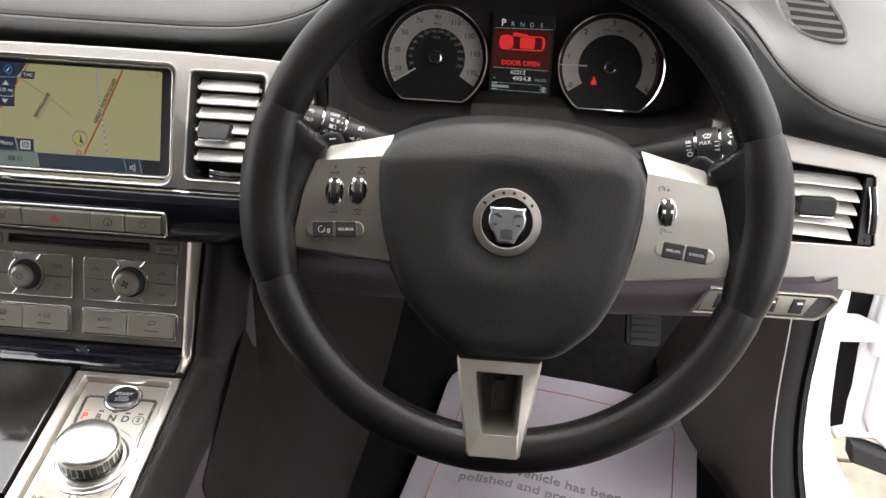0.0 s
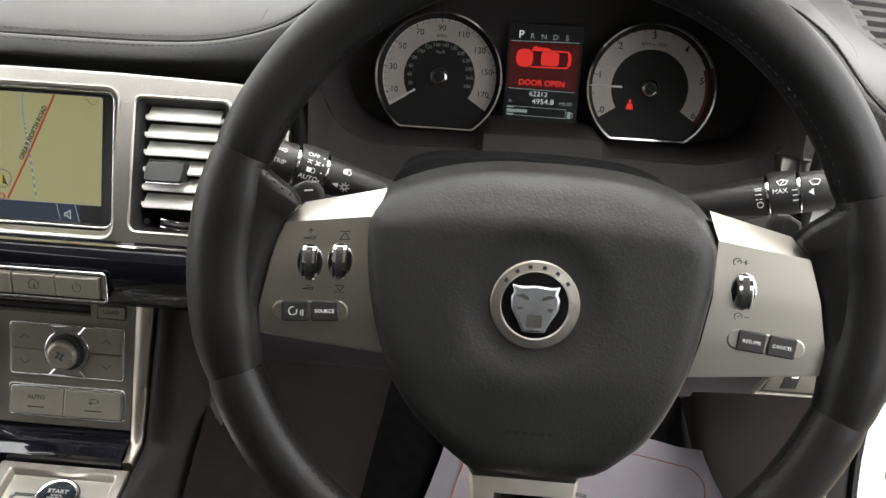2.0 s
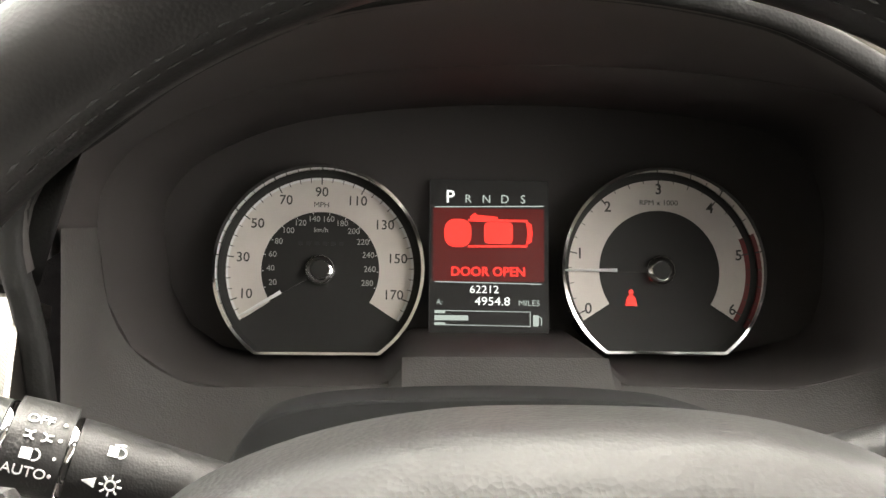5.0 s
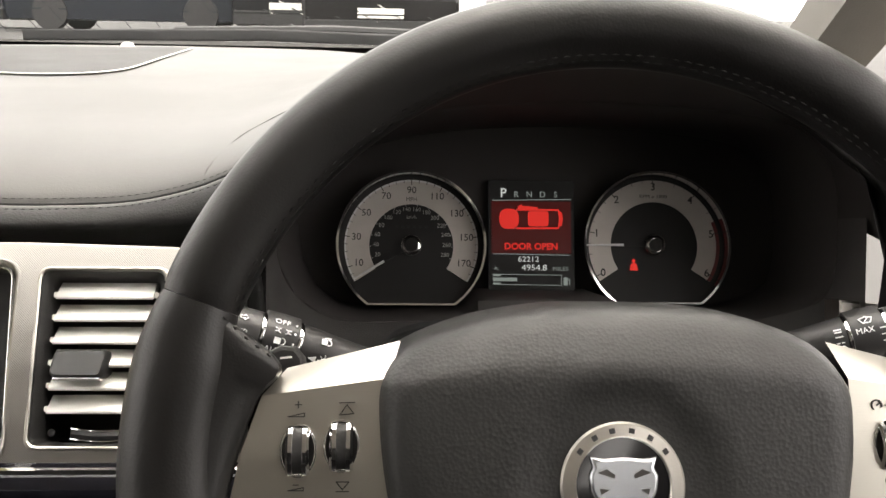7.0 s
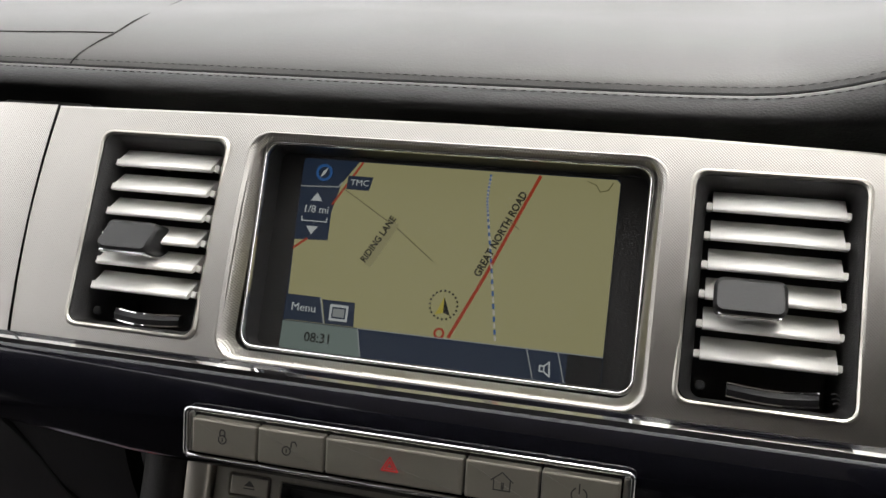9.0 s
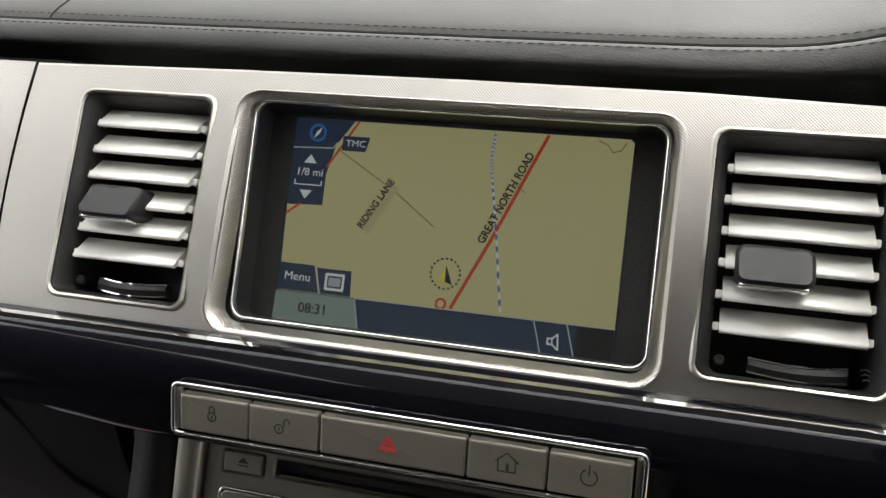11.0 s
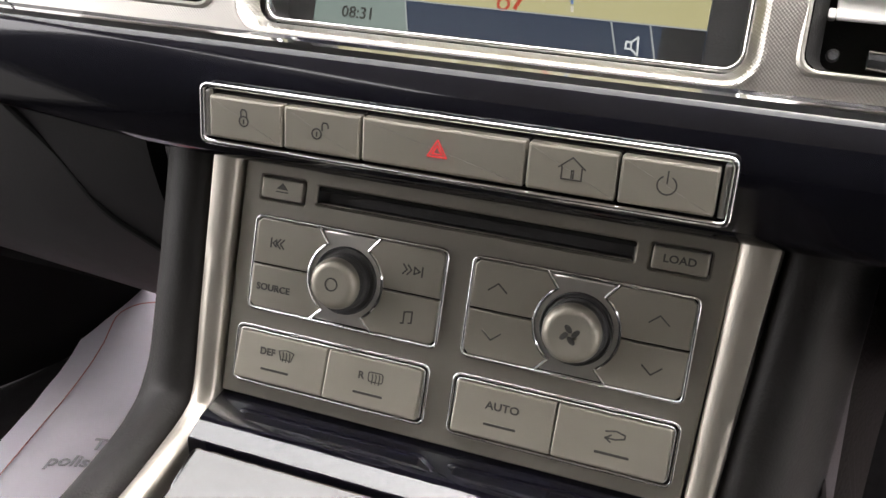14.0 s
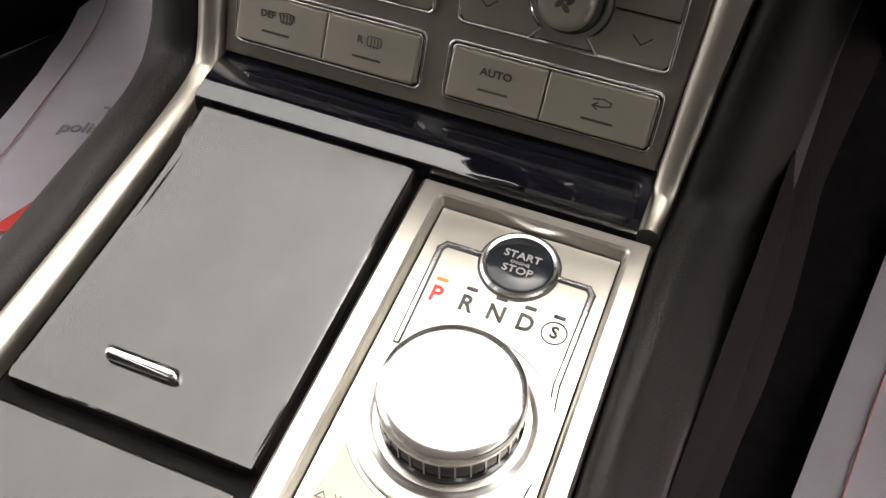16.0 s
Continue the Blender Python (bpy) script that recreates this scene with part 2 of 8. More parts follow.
def loop3(bm, loop, w):
    return [bm.verts.new((u, v, w(u, v) if callable(w) else w)) for u, v in loop]


def bridge(bm, a, b, closed=True):
    n = len(a)
    for i in range(n if closed else n - 1):
        j = (i + 1) % n
        bm.faces.new((a[i], a[j], b[j], b[i]))


def prism(bm, loop, w0, w1, bevel=0.0, back=True):
    """An outline raised from w0 to w1, with its upper edge rounded by bevel."""
    lo = loop3(bm, loop, w0)
    if bevel:
        mid = loop3(bm, loop, w1 - bevel)
        m2 = loop3(bm, inset(loop, bevel * 0.3), w1 - bevel * 0.3)
        top = loop3(bm, inset(loop, bevel), w1)
        bridge(bm, lo, mid); bridge(bm, mid, m2); bridge(bm, m2, top)
    else:
        top = loop3(bm, loop, w1)
        bridge(bm, lo, top)
    bm.faces.new(top)
    if back:
        bm.faces.new(lo[::-1])
    return bm


def frame_ring(bm, outer, inner, w0, w1, bevel=0.0):
    """A flat frame between two outlines of as many points each, from w0 to w1."""
    a0, b0 = loop3(bm, outer, w0), loop3(bm, inner, w0)
    a1, b1 = loop3(bm, outer, w1 - bevel), loop3(bm, inner, w1 - bevel)
    bridge(bm, a0, a1); bridge(bm, b1, b0); bridge(bm, b0, a0)
    if bevel:
        a2, b2 = loop3(bm, inset(outer, bevel), w1), loop3(bm, inset(inner, -bevel), w1)
        bridge(bm, a1, a2); bridge(bm, a2, b2); bridge(bm, b2, b1)
    else:
        bridge(bm, a1, b1)
    return bm


def lathe(bm, profile, cu=0.0, cv=0.0, n=40, knurl=0.0, knurl_from=None):
    """A turned piece about the local z axis: profile of (radius, w)."""
    rings = []
    for i, (r, w) in enumerate(profile):
        k = knurl if knurl and knurl_from and knurl_from[0] <= i <= knurl_from[1] else 0
        rings.append([bm.verts.new((cu + (r - (k if j % 2 else 0)) * math.cos(2 * math.pi * j / n), cv + (r - (k if j % 2 else 0)) * math.sin(2 * math.pi * j / n), w)) for j in range(n)])
    for a, b in zip(rings, rings[1:]):
        bridge(bm, a, b)
    bm.faces.new(rings[0][::-1])
    bm.faces.new(rings[-1])
    return bm


def sweep(bm, path, section, closed=False, up=Vector((0, 0, 1)), caps=True):
    """A section (or one for each point) of (side, rise) carried along a path of 3D points."""
    path = [Vector(p) for p in path]
    n, rings = len(path), []
    for i, p in enumerate(path):
        a = path[i - 1] if (i or closed) else path[i]
        b = path[(i + 1) % n] if (i < n - 1 or closed) else path[i]
        d = (b - a).normalized()
        side = d.cross(up)
        side = side.normalized() if side.length > 1e-6 else Vector((1, 0, 0))
        rise = side.cross(d).normalized()
        sec = section(i / max(1, n - 1)) if callable(section) else section
        rings.append([bm.verts.new(p + side * s + rise * r) for s, r in sec])
    for i in range(n if closed else n - 1):
        bridge(bm, rings[i], rings[(i + 1) % n])
    if caps and not closed:
        bm.faces.new(rings[0][::-1]); bm.faces.new(rings[-1])
    return bm


def tube(bm, path, r, n=10, closed=False, up=Vector((0, 0, 1))):
    return sweep(bm, path, circle(0, 0, r, n), closed, up)


def ribbon(bm, pts, width, w0, w1, closed=False):
    """A drawn line of even width, laid flat."""
    pts = [Vector(p) for p in pts]
    if closed: pts = pts + [pts[0]]
    for a, b in zip(pts, pts[1:]):
        d = (b - a)
        if d.length < 1e-7: continue
        d = d.normalized()
        k = Vector((-d.y, d.x)) * width / 2
        e = d * width * 0.35
        prism(bm, [tuple(a - k - e), tuple(b - k + e), tuple(b + k + e), tuple(a + k - e)], w0, w1, back=False)
    return bm


def smooth_path(pts, n=8):
    """A Catmull-Rom curve through the points."""
    pts = [Vector(p) for p in pts]
    ext = [2 * pts[0] - pts[1]] + pts + [2 * pts[-1] - pts[-2]]
    out = []
    for i in range(1, len(ext) - 2):
        p0, p1, p2, p3 = ext[i - 1], ext[i], ext[i + 1], ext[i + 2]
        for j in range(n):
            t = j / n
            out.append(0.5 * (2 * p1 + (p2 - p0) * t + (2 * p0 - 5 * p1 + 4 * p2 - p3) * t * t + (3 * p1 - p0 - 3 * p2 + p3) * t ** 3))
    out.append(pts[-1])
    return out


def letters(name, text, size, mat, parent, u, v, w, turn=0.0, align="CENTER", wide=1.0, raise_by=0.0002, m=None, bold=0.0, label=""):
    """Words in the built-in font, as a thin mesh, centred on (u, v) of the parent's face."""
    cu = bpy.data.curves.new(name, "FONT")
    cu.body, cu.size, cu.align_x, cu.align_y = text, size, align, "CENTER"
    cu.extrude, cu.offset, cu.resolution_u = raise_by / 2, bold, 3
    tmp = bpy.data.objects.new(name, cu)
    me = bpy.data.meshes.new_from_object(tmp)
    bpy.data.objects.remove(tmp)
    bpy.data.curves.remove(cu)
    me.name = name
    me.transform(pose(u, v, w, 0, 0, turn) @ Matrix.Diagonal((wide, 1, 1, 1)) if m is None else m @ Matrix.Diagonal((wide, 1, 1, 1)))
    me.materials.clear()
    me.materials.append(mat)
    ob = new(name, me)
    ob.parent = parent
    return tagged(ob, label)


def plate(bm, outer, holes, w, depth, edge=0.0012):
    """A flat panel with rounded-off edges round its outline and its openings."""
    loops = [(inset(outer, edge), outer)] + [(inset(h, -edge), h) for h in holes]
    tops, edges = [], []
    for top, body in loops:
        a = loop3(bm, top, w)
        tops.append(a)
        edges += [bm.edges.new((a[i], a[(i + 1) % len(a)])) for i in range(len(a))]
        b, c = loop3(bm, body, w - edge), loop3(bm, body, w - depth)
        bridge(bm, a, b); bridge(bm, b, c)
    bmesh.ops.triangle_fill(bm, use_beauty=True, use_dissolve=False, edges=edges, normal=(0, 0, 1))
    return bm


def grid_sheet(bm, nu, nv, place):
    """A sheet of nu x nv cells; place(a, b) gives the point for a and b from 0 to 1."""
    vs = [[bm.verts.new(place(i / nu, j / nv)) for j in range(nv + 1)] for i in range(nu + 1)]
    for i in range(nu):
        for j in range(nv):
            bm.faces.new((vs[i][j], vs[i + 1][j], vs[i + 1][j + 1], vs[i][j + 1]))
    return bm


def wire(bm, loop, w, r, closed=True):
    """A thin round trim wire that follows an outline lying in the face."""
    return tube(bm, [(u, v, w) for u, v in loop], r, 8, closed)


def dashes(bm, path, length, gap, width, height, up):
    """Single stitches laid end to end along a path."""
    pts = [Vector(p) for p in path]
    s = [0.0]
    for a, b in zip(pts, pts[1:]): s.append(s[-1] + (b - a).length)
    def at(d):
        for i in range(len(pts) - 1):
            if d <= s[i + 1]:
                f = (d - s[i]) / max(1e-9, s[i + 1] - s[i])
                return pts[i].lerp(pts[i + 1], f)
        return pts[-1]
    d = 0.0
    while d + length < s[-1]:
        a, b = at(d), at(d + length)
        mid = (a + b) / 2
        k = (b - a).normalized()
        side = k.cross(up).normalized() * width / 2
        vs = [bm.verts.new(p) for p in (a, mid + side + up * height * 0.5, b, mid - side + up * height * 0.5, mid + up * height)]
        for i in range(4):
            bm.faces.new((vs[i], vs[(i + 1) % 4], vs[4]))
        d += length + gap
    return bm

# ---- faces of the dashboard ----
FASCIA = plane_at(0, -0.0246, 1.01, 25.5)
SCREEN = plane_at(0, 0, 1.0, 21)
ROW = plane_at(0, -0.061, 0.93, 7)
STACK = plane_at(0, -0.048, 0.838, 19.3)
CONSOLE = plane_at(0, -0.125, 0.7735, 82)
DIALS = plane_at(0.403, 0.141, 1.035, 20)
WHEEL = plane_at(0.3945, -0.161, 1.0165, 21.8)
HOOD = plane_at(0.40, 0.07, 1.05, 12)
OUTER = plane_at(0.68, 0, 0.95, 15)

# ---- the padded dash top ----
def seam_at(x):
    """Where the pad's stitched front seam runs: straight over the middle, then up the side of the binnacle."""
    xs = [-0.80, -0.30, 0.0, 0.10, 0.144, 0.176, 0.204, 0.228, 0.250, 0.285, 0.33, 0.40, 0.47, 0.53, 0.575, 0.60, 0.615, 0.623, 0.632, 0.652, 0.675, 0.707, 0.80]
    ys = [0.075, 0.045, 0.036, 0.036, 0.040, 0.036, 0.030, 0.022, 0.030, 0.040, 0.050, 0.055, 0.050, 0.045, 0.036, 0.036, 0.038, 0.034, 0.022, 0.004, 0.0, 0.0, 0.010]
    zs = [1.078, 1.080, 1.080, 1.080, 1.081, 1.088, 1.098, 1.114, 1.130, 1.147, 1.164, 1.171, 1.165, 1.144, 1.123, 1.102, 1.082, 1.073, 1.067, 1.056, 1.048, 1.040, 1.028]
    near = np.linspace(x - 0.014, x + 0.014, 7)
    return float(np.interp(near, xs, ys).mean()), float(np.interp(near, xs, zs).mean())


def pad_point(a, b):
    x = -0.80 + 1.60 * a
    y0, z0 = seam_at(x)
    back = 0.80 - 0.30 * (abs(x + 0.03) / 0.8) ** 2.2
    y = y0 + (back - y0) * b ** 1.6
    far = 1.158 - 0.02 * max(0, x - 0.2) / 0.5 - 0.02 * (abs(x) / 0.8) ** 2
    rise = 1 - (1 - b) ** 1.25
    flat = z0 + (far - z0) * rise
    # the pad swells behind the seam
    over = max(0.0, 1 - abs(x - 0.402) / 0.20)
    return (x, y, flat + 0.006 * (1 - min(1.0, 2.5 * over)) * math.sin(math.pi * min(1, b * 2.4)) * (1 - b))


bm = bmesh.new()
grid_sheet(bm, 150, 40, pad_point)
dash_pad = solid("dash_pad", bm, PAD_LEATHER, "charcoal leather dash top pad with twin stitched seam", "dashboard", smooth=60)

bm = bmesh.new()
top_seam = [Vector((x, *seam_at(x))) for x in np.linspace(-0.8, 0.8, 240)]
def pad_height(x, y):
    y0, z0 = seam_at(x)
    back = 0.80 - 0.30 * (abs(x + 0.03) / 0.8) ** 2.2
    return pad_point((x + 0.8) / 1.6, min(1, max(0, (y - y0) / (back - y0)) ** (1 / 1.6)))[2]
dashes(bm, [Vector((p.x, p.y + 0.0020, pad_height(p.x, p.y + 0.0020) + 0.0003)) for p in top_seam], 0.0040, 0.0007, 0.0007, 0.0006, Vector((0, -0.5, 0.85)))
part("stitching", bm, THREAD, dash_pad, "row of dark stitches")
bm = bmesh.new()
tube(bm, [p + Vector((0, -0.0004, 0.0009)) for p in top_seam], 0.0009, 6)
part("seam_groove", bm, THREAD, dash_pad, "dark seam groove")
for name, pts in (("seam_groove", [(-0.2300, 0.0425), (-0.2270, 0.048), (-0.2230, 0.062), (-0.2215, 0.076), (-0.230, 0.114), (-0.270, 0.228), (-0.34, 0.38), (-0.42, 0.54)]), ("seam_groove", [(-0.2215, 0.0755), (-0.25, 0.0752), (-0.30, 0.0735), (-0.45, 0.078), (-0.78, 0.105)]), ("seam_ridge", [(0.190, 0.034), (0.1915, 0.046), (0.203, 0.076), (0.213, 0.093), (0.229, 0.110), (0.255, 0.15)]), ("seam_ridge", [(0.614, 0.045), (0.622, 0.075), (0.622, 0.11), (0.615, 0.16), (0.600, 0.24)])):
    bm = bmesh.new()
    path = []
    for x, y in pts:
        y0, z0 = seam_at(x)
        back = 0.80 - 0.30 * (abs(x + 0.03) / 0.8) ** 2.2
        b = max(0, (y - y0) / (back - y0)) ** (1 / 1.6)
        path.append(Vector(pad_point((x + 0.8) / 1.6, b)))
    tube(bm, smooth_path(path, 8), 0.0006 if name == "seam_groove" else 0.0004, 6)
    part(name, bm, ROLL_LEATHER if name == "seam_groove" else PAD_LEATHER, dash_pad)

# the dark roll between the seam and the metal fascia, and the binnacle's brow
def roll_point(a, b):
    x = -0.80 + 1.60 * a
    y0, z0 = seam_at(x)
    # under the binnacle's brow the roll turns in; elsewhere it meets the metal
    k = min(1, max(0, (x - 0.195) / 0.05)) * min(1, max(0, (0.640 - x) / 0.05))
    k = k * k * (3 - 2 * k)
    zf = 1.0655 if x < 0.40 else 1.026 - 0.17 * (x - 0.63)
    za = float(np.interp(abs(x - 0.402), (0, 0.035, 0.07, 0.105, 0.13, 0.15, 0.163, 0.176, 0.19), (1.172, 1.169, 1.164, 1.150, 1.136, 1.120, 1.106, 1.070, 1.03)))
    y1, z1 = 0.012 + (0.002 - 0.012) * k, zf + (za - zf) * k
    old = Vector((x, y0 - (0.013 - 0.008 * k) * math.sin(math.pi * b * 0.8) + (y1 - y0) * b, z0 + (z1 - z0) * b))
    # over the metal the roll bulges, then tucks under and leaves a dark gap
    s, r = min(1, b / 0.6) * math.pi / 2, max(0, (b - 0.6) / 0.4)
    low = z0 - 0.6 * (z0 - zf)
    tucked = Vector((x, y0 - 0.021 * math.sin(s) + 0.014 * r, z0 + (low - z0) * (1 - math.cos(s)) + (zf - 0.006 - low) * r))
    kk = min(1, max(0, (x - 0.195) / 0.05))
    return tucked.lerp(old, kk * kk * (3 - 2 * kk))


# the roll's lit top takes the pad's lighter colour; its shaded rest is black
ROLL_LIT = 0.10
bm = bmesh.new()
grid_sheet(bm, 150, 14, lambda a, b: roll_point(a, ROLL_LIT + (1 - ROLL_LIT) * b))
dash_roll = solid("dash_roll", bm, ROLL_LEATHER, "black leather roll under the dash top seam", "dashboard", smooth=60)
bm = bmesh.new()
grid_sheet(bm, 150, 4, lambda a, b: Vector(roll_point(a, ROLL_LIT * b)) + Vector((0, -0.5, 0.8)) * 0.0009 * math.sin(math.pi * b))
part("welt", bm, PAD_LEATHER, dash_roll, "top of the roll below the seam, coloured lighter as if lit", smooth=60)
bm = bmesh.new()
dashes(bm, [Vector(roll_point(k / 239, ROLL_LIT + 0.05)) + Vector((0, -0.0004, 0.0003)) for k in range(240)], 0.0040, 0.0007, 0.0007, 0.0006, Vector((0, -0.8, 0.6)))
part("stitching", bm, THREAD, dash_roll, "row of dark stitches")

# speaker grille let into the pad, defrost slot and the small sensor
def on_pad(x, y):
    y0, z0 = seam_at(x)
    back = 0.80 - 0.30 * (abs(x + 0.03) / 0.8) ** 2.2
    b = max(0, (y - y0) / (back - y0)) ** (1 / 1.6)
    return Vector(pad_point((x + 0.8) / 1.6, min(1, b)))


bm = bmesh.new()
outline = [(-0.200, 0.69), (-0.194, 0.63), (-0.172, 0.535), (-0.150, 0.475), (-0.106, 0.424), (-0.056, 0.404), (-0.01, 0.408), (0.016, 0.426), (0.032, 0.460), (0.037, 0.56), (0.038, 0.72)]
rim_path = smooth_path([on_pad(x, y) + Vector((0, 0, 0.002)) for x, y in outline], 6)
vs = [bm.verts.new(p + Vector((0, 0, 0.001))) for p in rim_path]
mid = [bm.verts.new(on_pad(-0.055, 0.66).lerp(p, 0.5) + Vector((0, 0, 0.0035))) for p in rim_path]
cen = bm.verts.new(on_pad(-0.055, 0.69) + Vector((0, 0, 0.0035)))
for i in range(len(vs) - 1):
    bm.faces.new((vs[i], vs[i + 1], mid[i + 1], mid[i]))
    bm.faces.new((mid[i], mid[i + 1], cen))
grille = solid("speaker_grille", bm, RUBBER, "grey perforated speaker grille in the dash top", "speaker grille", smooth=60)
bm = bmesh.new()
tube(bm, rim_path, 0.0007, 8)
part("rim", bm, SLAT, grille, "pale raised rim")
bm = bmesh.new()
lathe(bm, [(0.009, 0.0), (0.009, 0.002), (0.007, 0.005), (0.003, 0.0065)], n=20)
solid("light_sensor", bm, SLAT, "small pale domed light sensor at the windscreen base", "sensor", m=Matrix.Translation(on_pad(-0.052, 0.75)))

# side defrost grille, let into the pad's outer end
g0, gx, gy = on_pad(0.682, 0.190), on_pad(0.712, 0.190), on_pad(0.682, 0.250)
ex = (gx - g0).normalized()
ez = ex.cross((gy - g0).normalized()).normalized()
gm = Matrix((ex, ez.cross(ex), ez)).transposed().to_4x4()
dg = thing("defrost_grille", Matrix.Translation(g0 + ez * 0.004) @ gm, "dark slatted side window defrost grille in the dash top", "air vent")
shape = [(-0.020, 0.085), (-0.026, 0.0), (-0.028, -0.040), (-0.024, -0.060), (-0.012, -0.073), (0.008, -0.074), (0.021, -0.066), (0.028, -0.042), (0.032, 0.0), (0.034, 0.085)]
shape = [tuple(p.xy) for p in smooth_path([Vector((*p, 0)) for p in shape], 4)]
bm = bmesh.new()
frame_ring(bm, inset(shape, -0.004), shape, -0.008, -0.0015, 0.0015)
part("frame", bm, PAD_LEATHER, dg, "moulded grille edge")
bm = bmesh.new()
prism(bm, shape, -0.014, -0.0035)
part("backing", bm, MATT, dg, "black slot backing")
for i in range(6):
    bm = bmesh.new()
    v = -0.055 + i * 0.024
    half = 0.024 if v < -0.05 else 0.028
    a = [bm.verts.new(p) for p in ((-half, v - 0.0030, -0.0035), (-half, v + 0.0015, -0.0015), (-half, v + 0.0030, -0.0045))]
    b = [bm.verts.new((-p.co.x * 1.04, p.co.y + 0.008, p.co.z)) for p in a]
    bridge(bm, a, b); bm.faces.new(a[::-1]); bm.faces.new(b)
    part("slat", bm, RAMP, dg, smooth=0)

# ---- metal fascia: centre, passenger and driver ends ----
fascia = thing("centre_fascia", FASCIA, "dotted satin aluminium dash fascia with vent and screen openings", "dash trim")
V1, V2, VB, VT = 0.1092, 0.1757, -0.0472, 0.0472
outer_loop = [(-0.2085, -0.0625), (-0.10, -0.0595), (0.0, -0.0585), (0.10, -0.0572), (0.2195, -0.0572), (0.2188, 0.0578), (0.178, 0.0615), (0.10, 0.0635), (0.0, 0.0638), (-0.10, 0.063), (-0.2085, 0.0612), (-0.2090, 0.0)]
holes = [rr(V1, V2, VB, VT, 0.005), rr(-V2, -V1, VB, VT, 0.005), rr(-0.0955, 0.0955, -0.0535, 0.0515, 0.009, 6)]
bm = bmesh.new()
plate(bm, outer_loop, holes, 0.0, 0.03, 0.0015)
for v in np.linspace(-0.054, 0.060, 20):
    bmesh.ops.bisect_plane(bm, geom=bm.verts[:] + bm.edges[:] + bm.faces[:], plane_co=(0, v, 0), plane_no=(0, 1, 0))
bmesh.ops.triangulate(bm, faces=bm.faces[:])
part("panel", bm, ALU_DOT, fascia)
for u0, u1 in ((V1, V2), (-V2, -V1)):
    bm = bmesh.new()
    frame_ring(bm, rr(u0 - 0.0022, u1 + 0.0022, VB - 0.0022, VT + 0.0022, 0.006), rr(u0, u1, VB, VT, 0.005), -0.004, 0.0014, 0.0009)
    part("vent_rim", bm, ALU, fascia, "thin satin edge")
bm = bmesh.new()
flare = [(0.0, 0.0004), (0.0008, 0.0007), (0.0018, 0.0002), (0.0034, -0.0022), (0.0050, -0.0056), (0.0063, -0.0092)]
rows = [loop3(bm, rr(-0.0982 + d, 0.0982 - d, -0.0562 + d, 0.0536 - 0.62 * d, 0.011 - 0.5 * d, 6), w) for d, w in flare]
for p, q in zip(rows, rows[1:]): bridge(bm, p, q)
part("screen_surround", bm, ALU_DOT, fascia, "flared dotted metal surround", smooth=60)
CROWN = 1.1
for ob in fascia.children:
    for q in ob.data.vertices: q.co.z -= CROWN * q.co.y ** 2

bm = bmesh.new()
def passenger_panel(a, b):
    u = -0.2093 - 0.62 * a
    v = -0.0628 + 0.124 * b
    away = 0.55 * max(0, -u - 0.24) ** 1.4
    return (u, v, 0.003 * math.sin(b * math.pi) * min(1, a * 8) - 0.0003 - away - CROWN * v * v)
grid_sheet(bm, 24, 8, passenger_panel)
pf = thing("passenger_fascia", FASCIA, "dotted satin aluminium fascia before the passenger seat", "dash trim")
part("panel", bm, ALU_DOT, pf, smooth=60)
# added block behind the joint, so that no daylight leaks through
bm = bmesh.new()
prism(bm, [(-0.245, -0.064), (-0.195, -0.066), (-0.195, 0.064), (-0.245, 0.064)], -0.022, -0.0092)
part("seam_backing", bm, MATT, pf, "black backing added behind the joint to stop light leaking through")
bm = bmesh.new()
rows = [[bm.verts.new((u, v, -0.55 * max(0, -u - 0.24) ** 1.4 - 0.030)) for v in (-0.075, 0.075)] for u in np.linspace(-0.83, -0.20, 20)]
for p, q in zip(rows, rows[1:]): bridge(bm, p, q, closed=False)
part("carrier", bm, MATT, pf, "black plastic carrier", smooth=60)

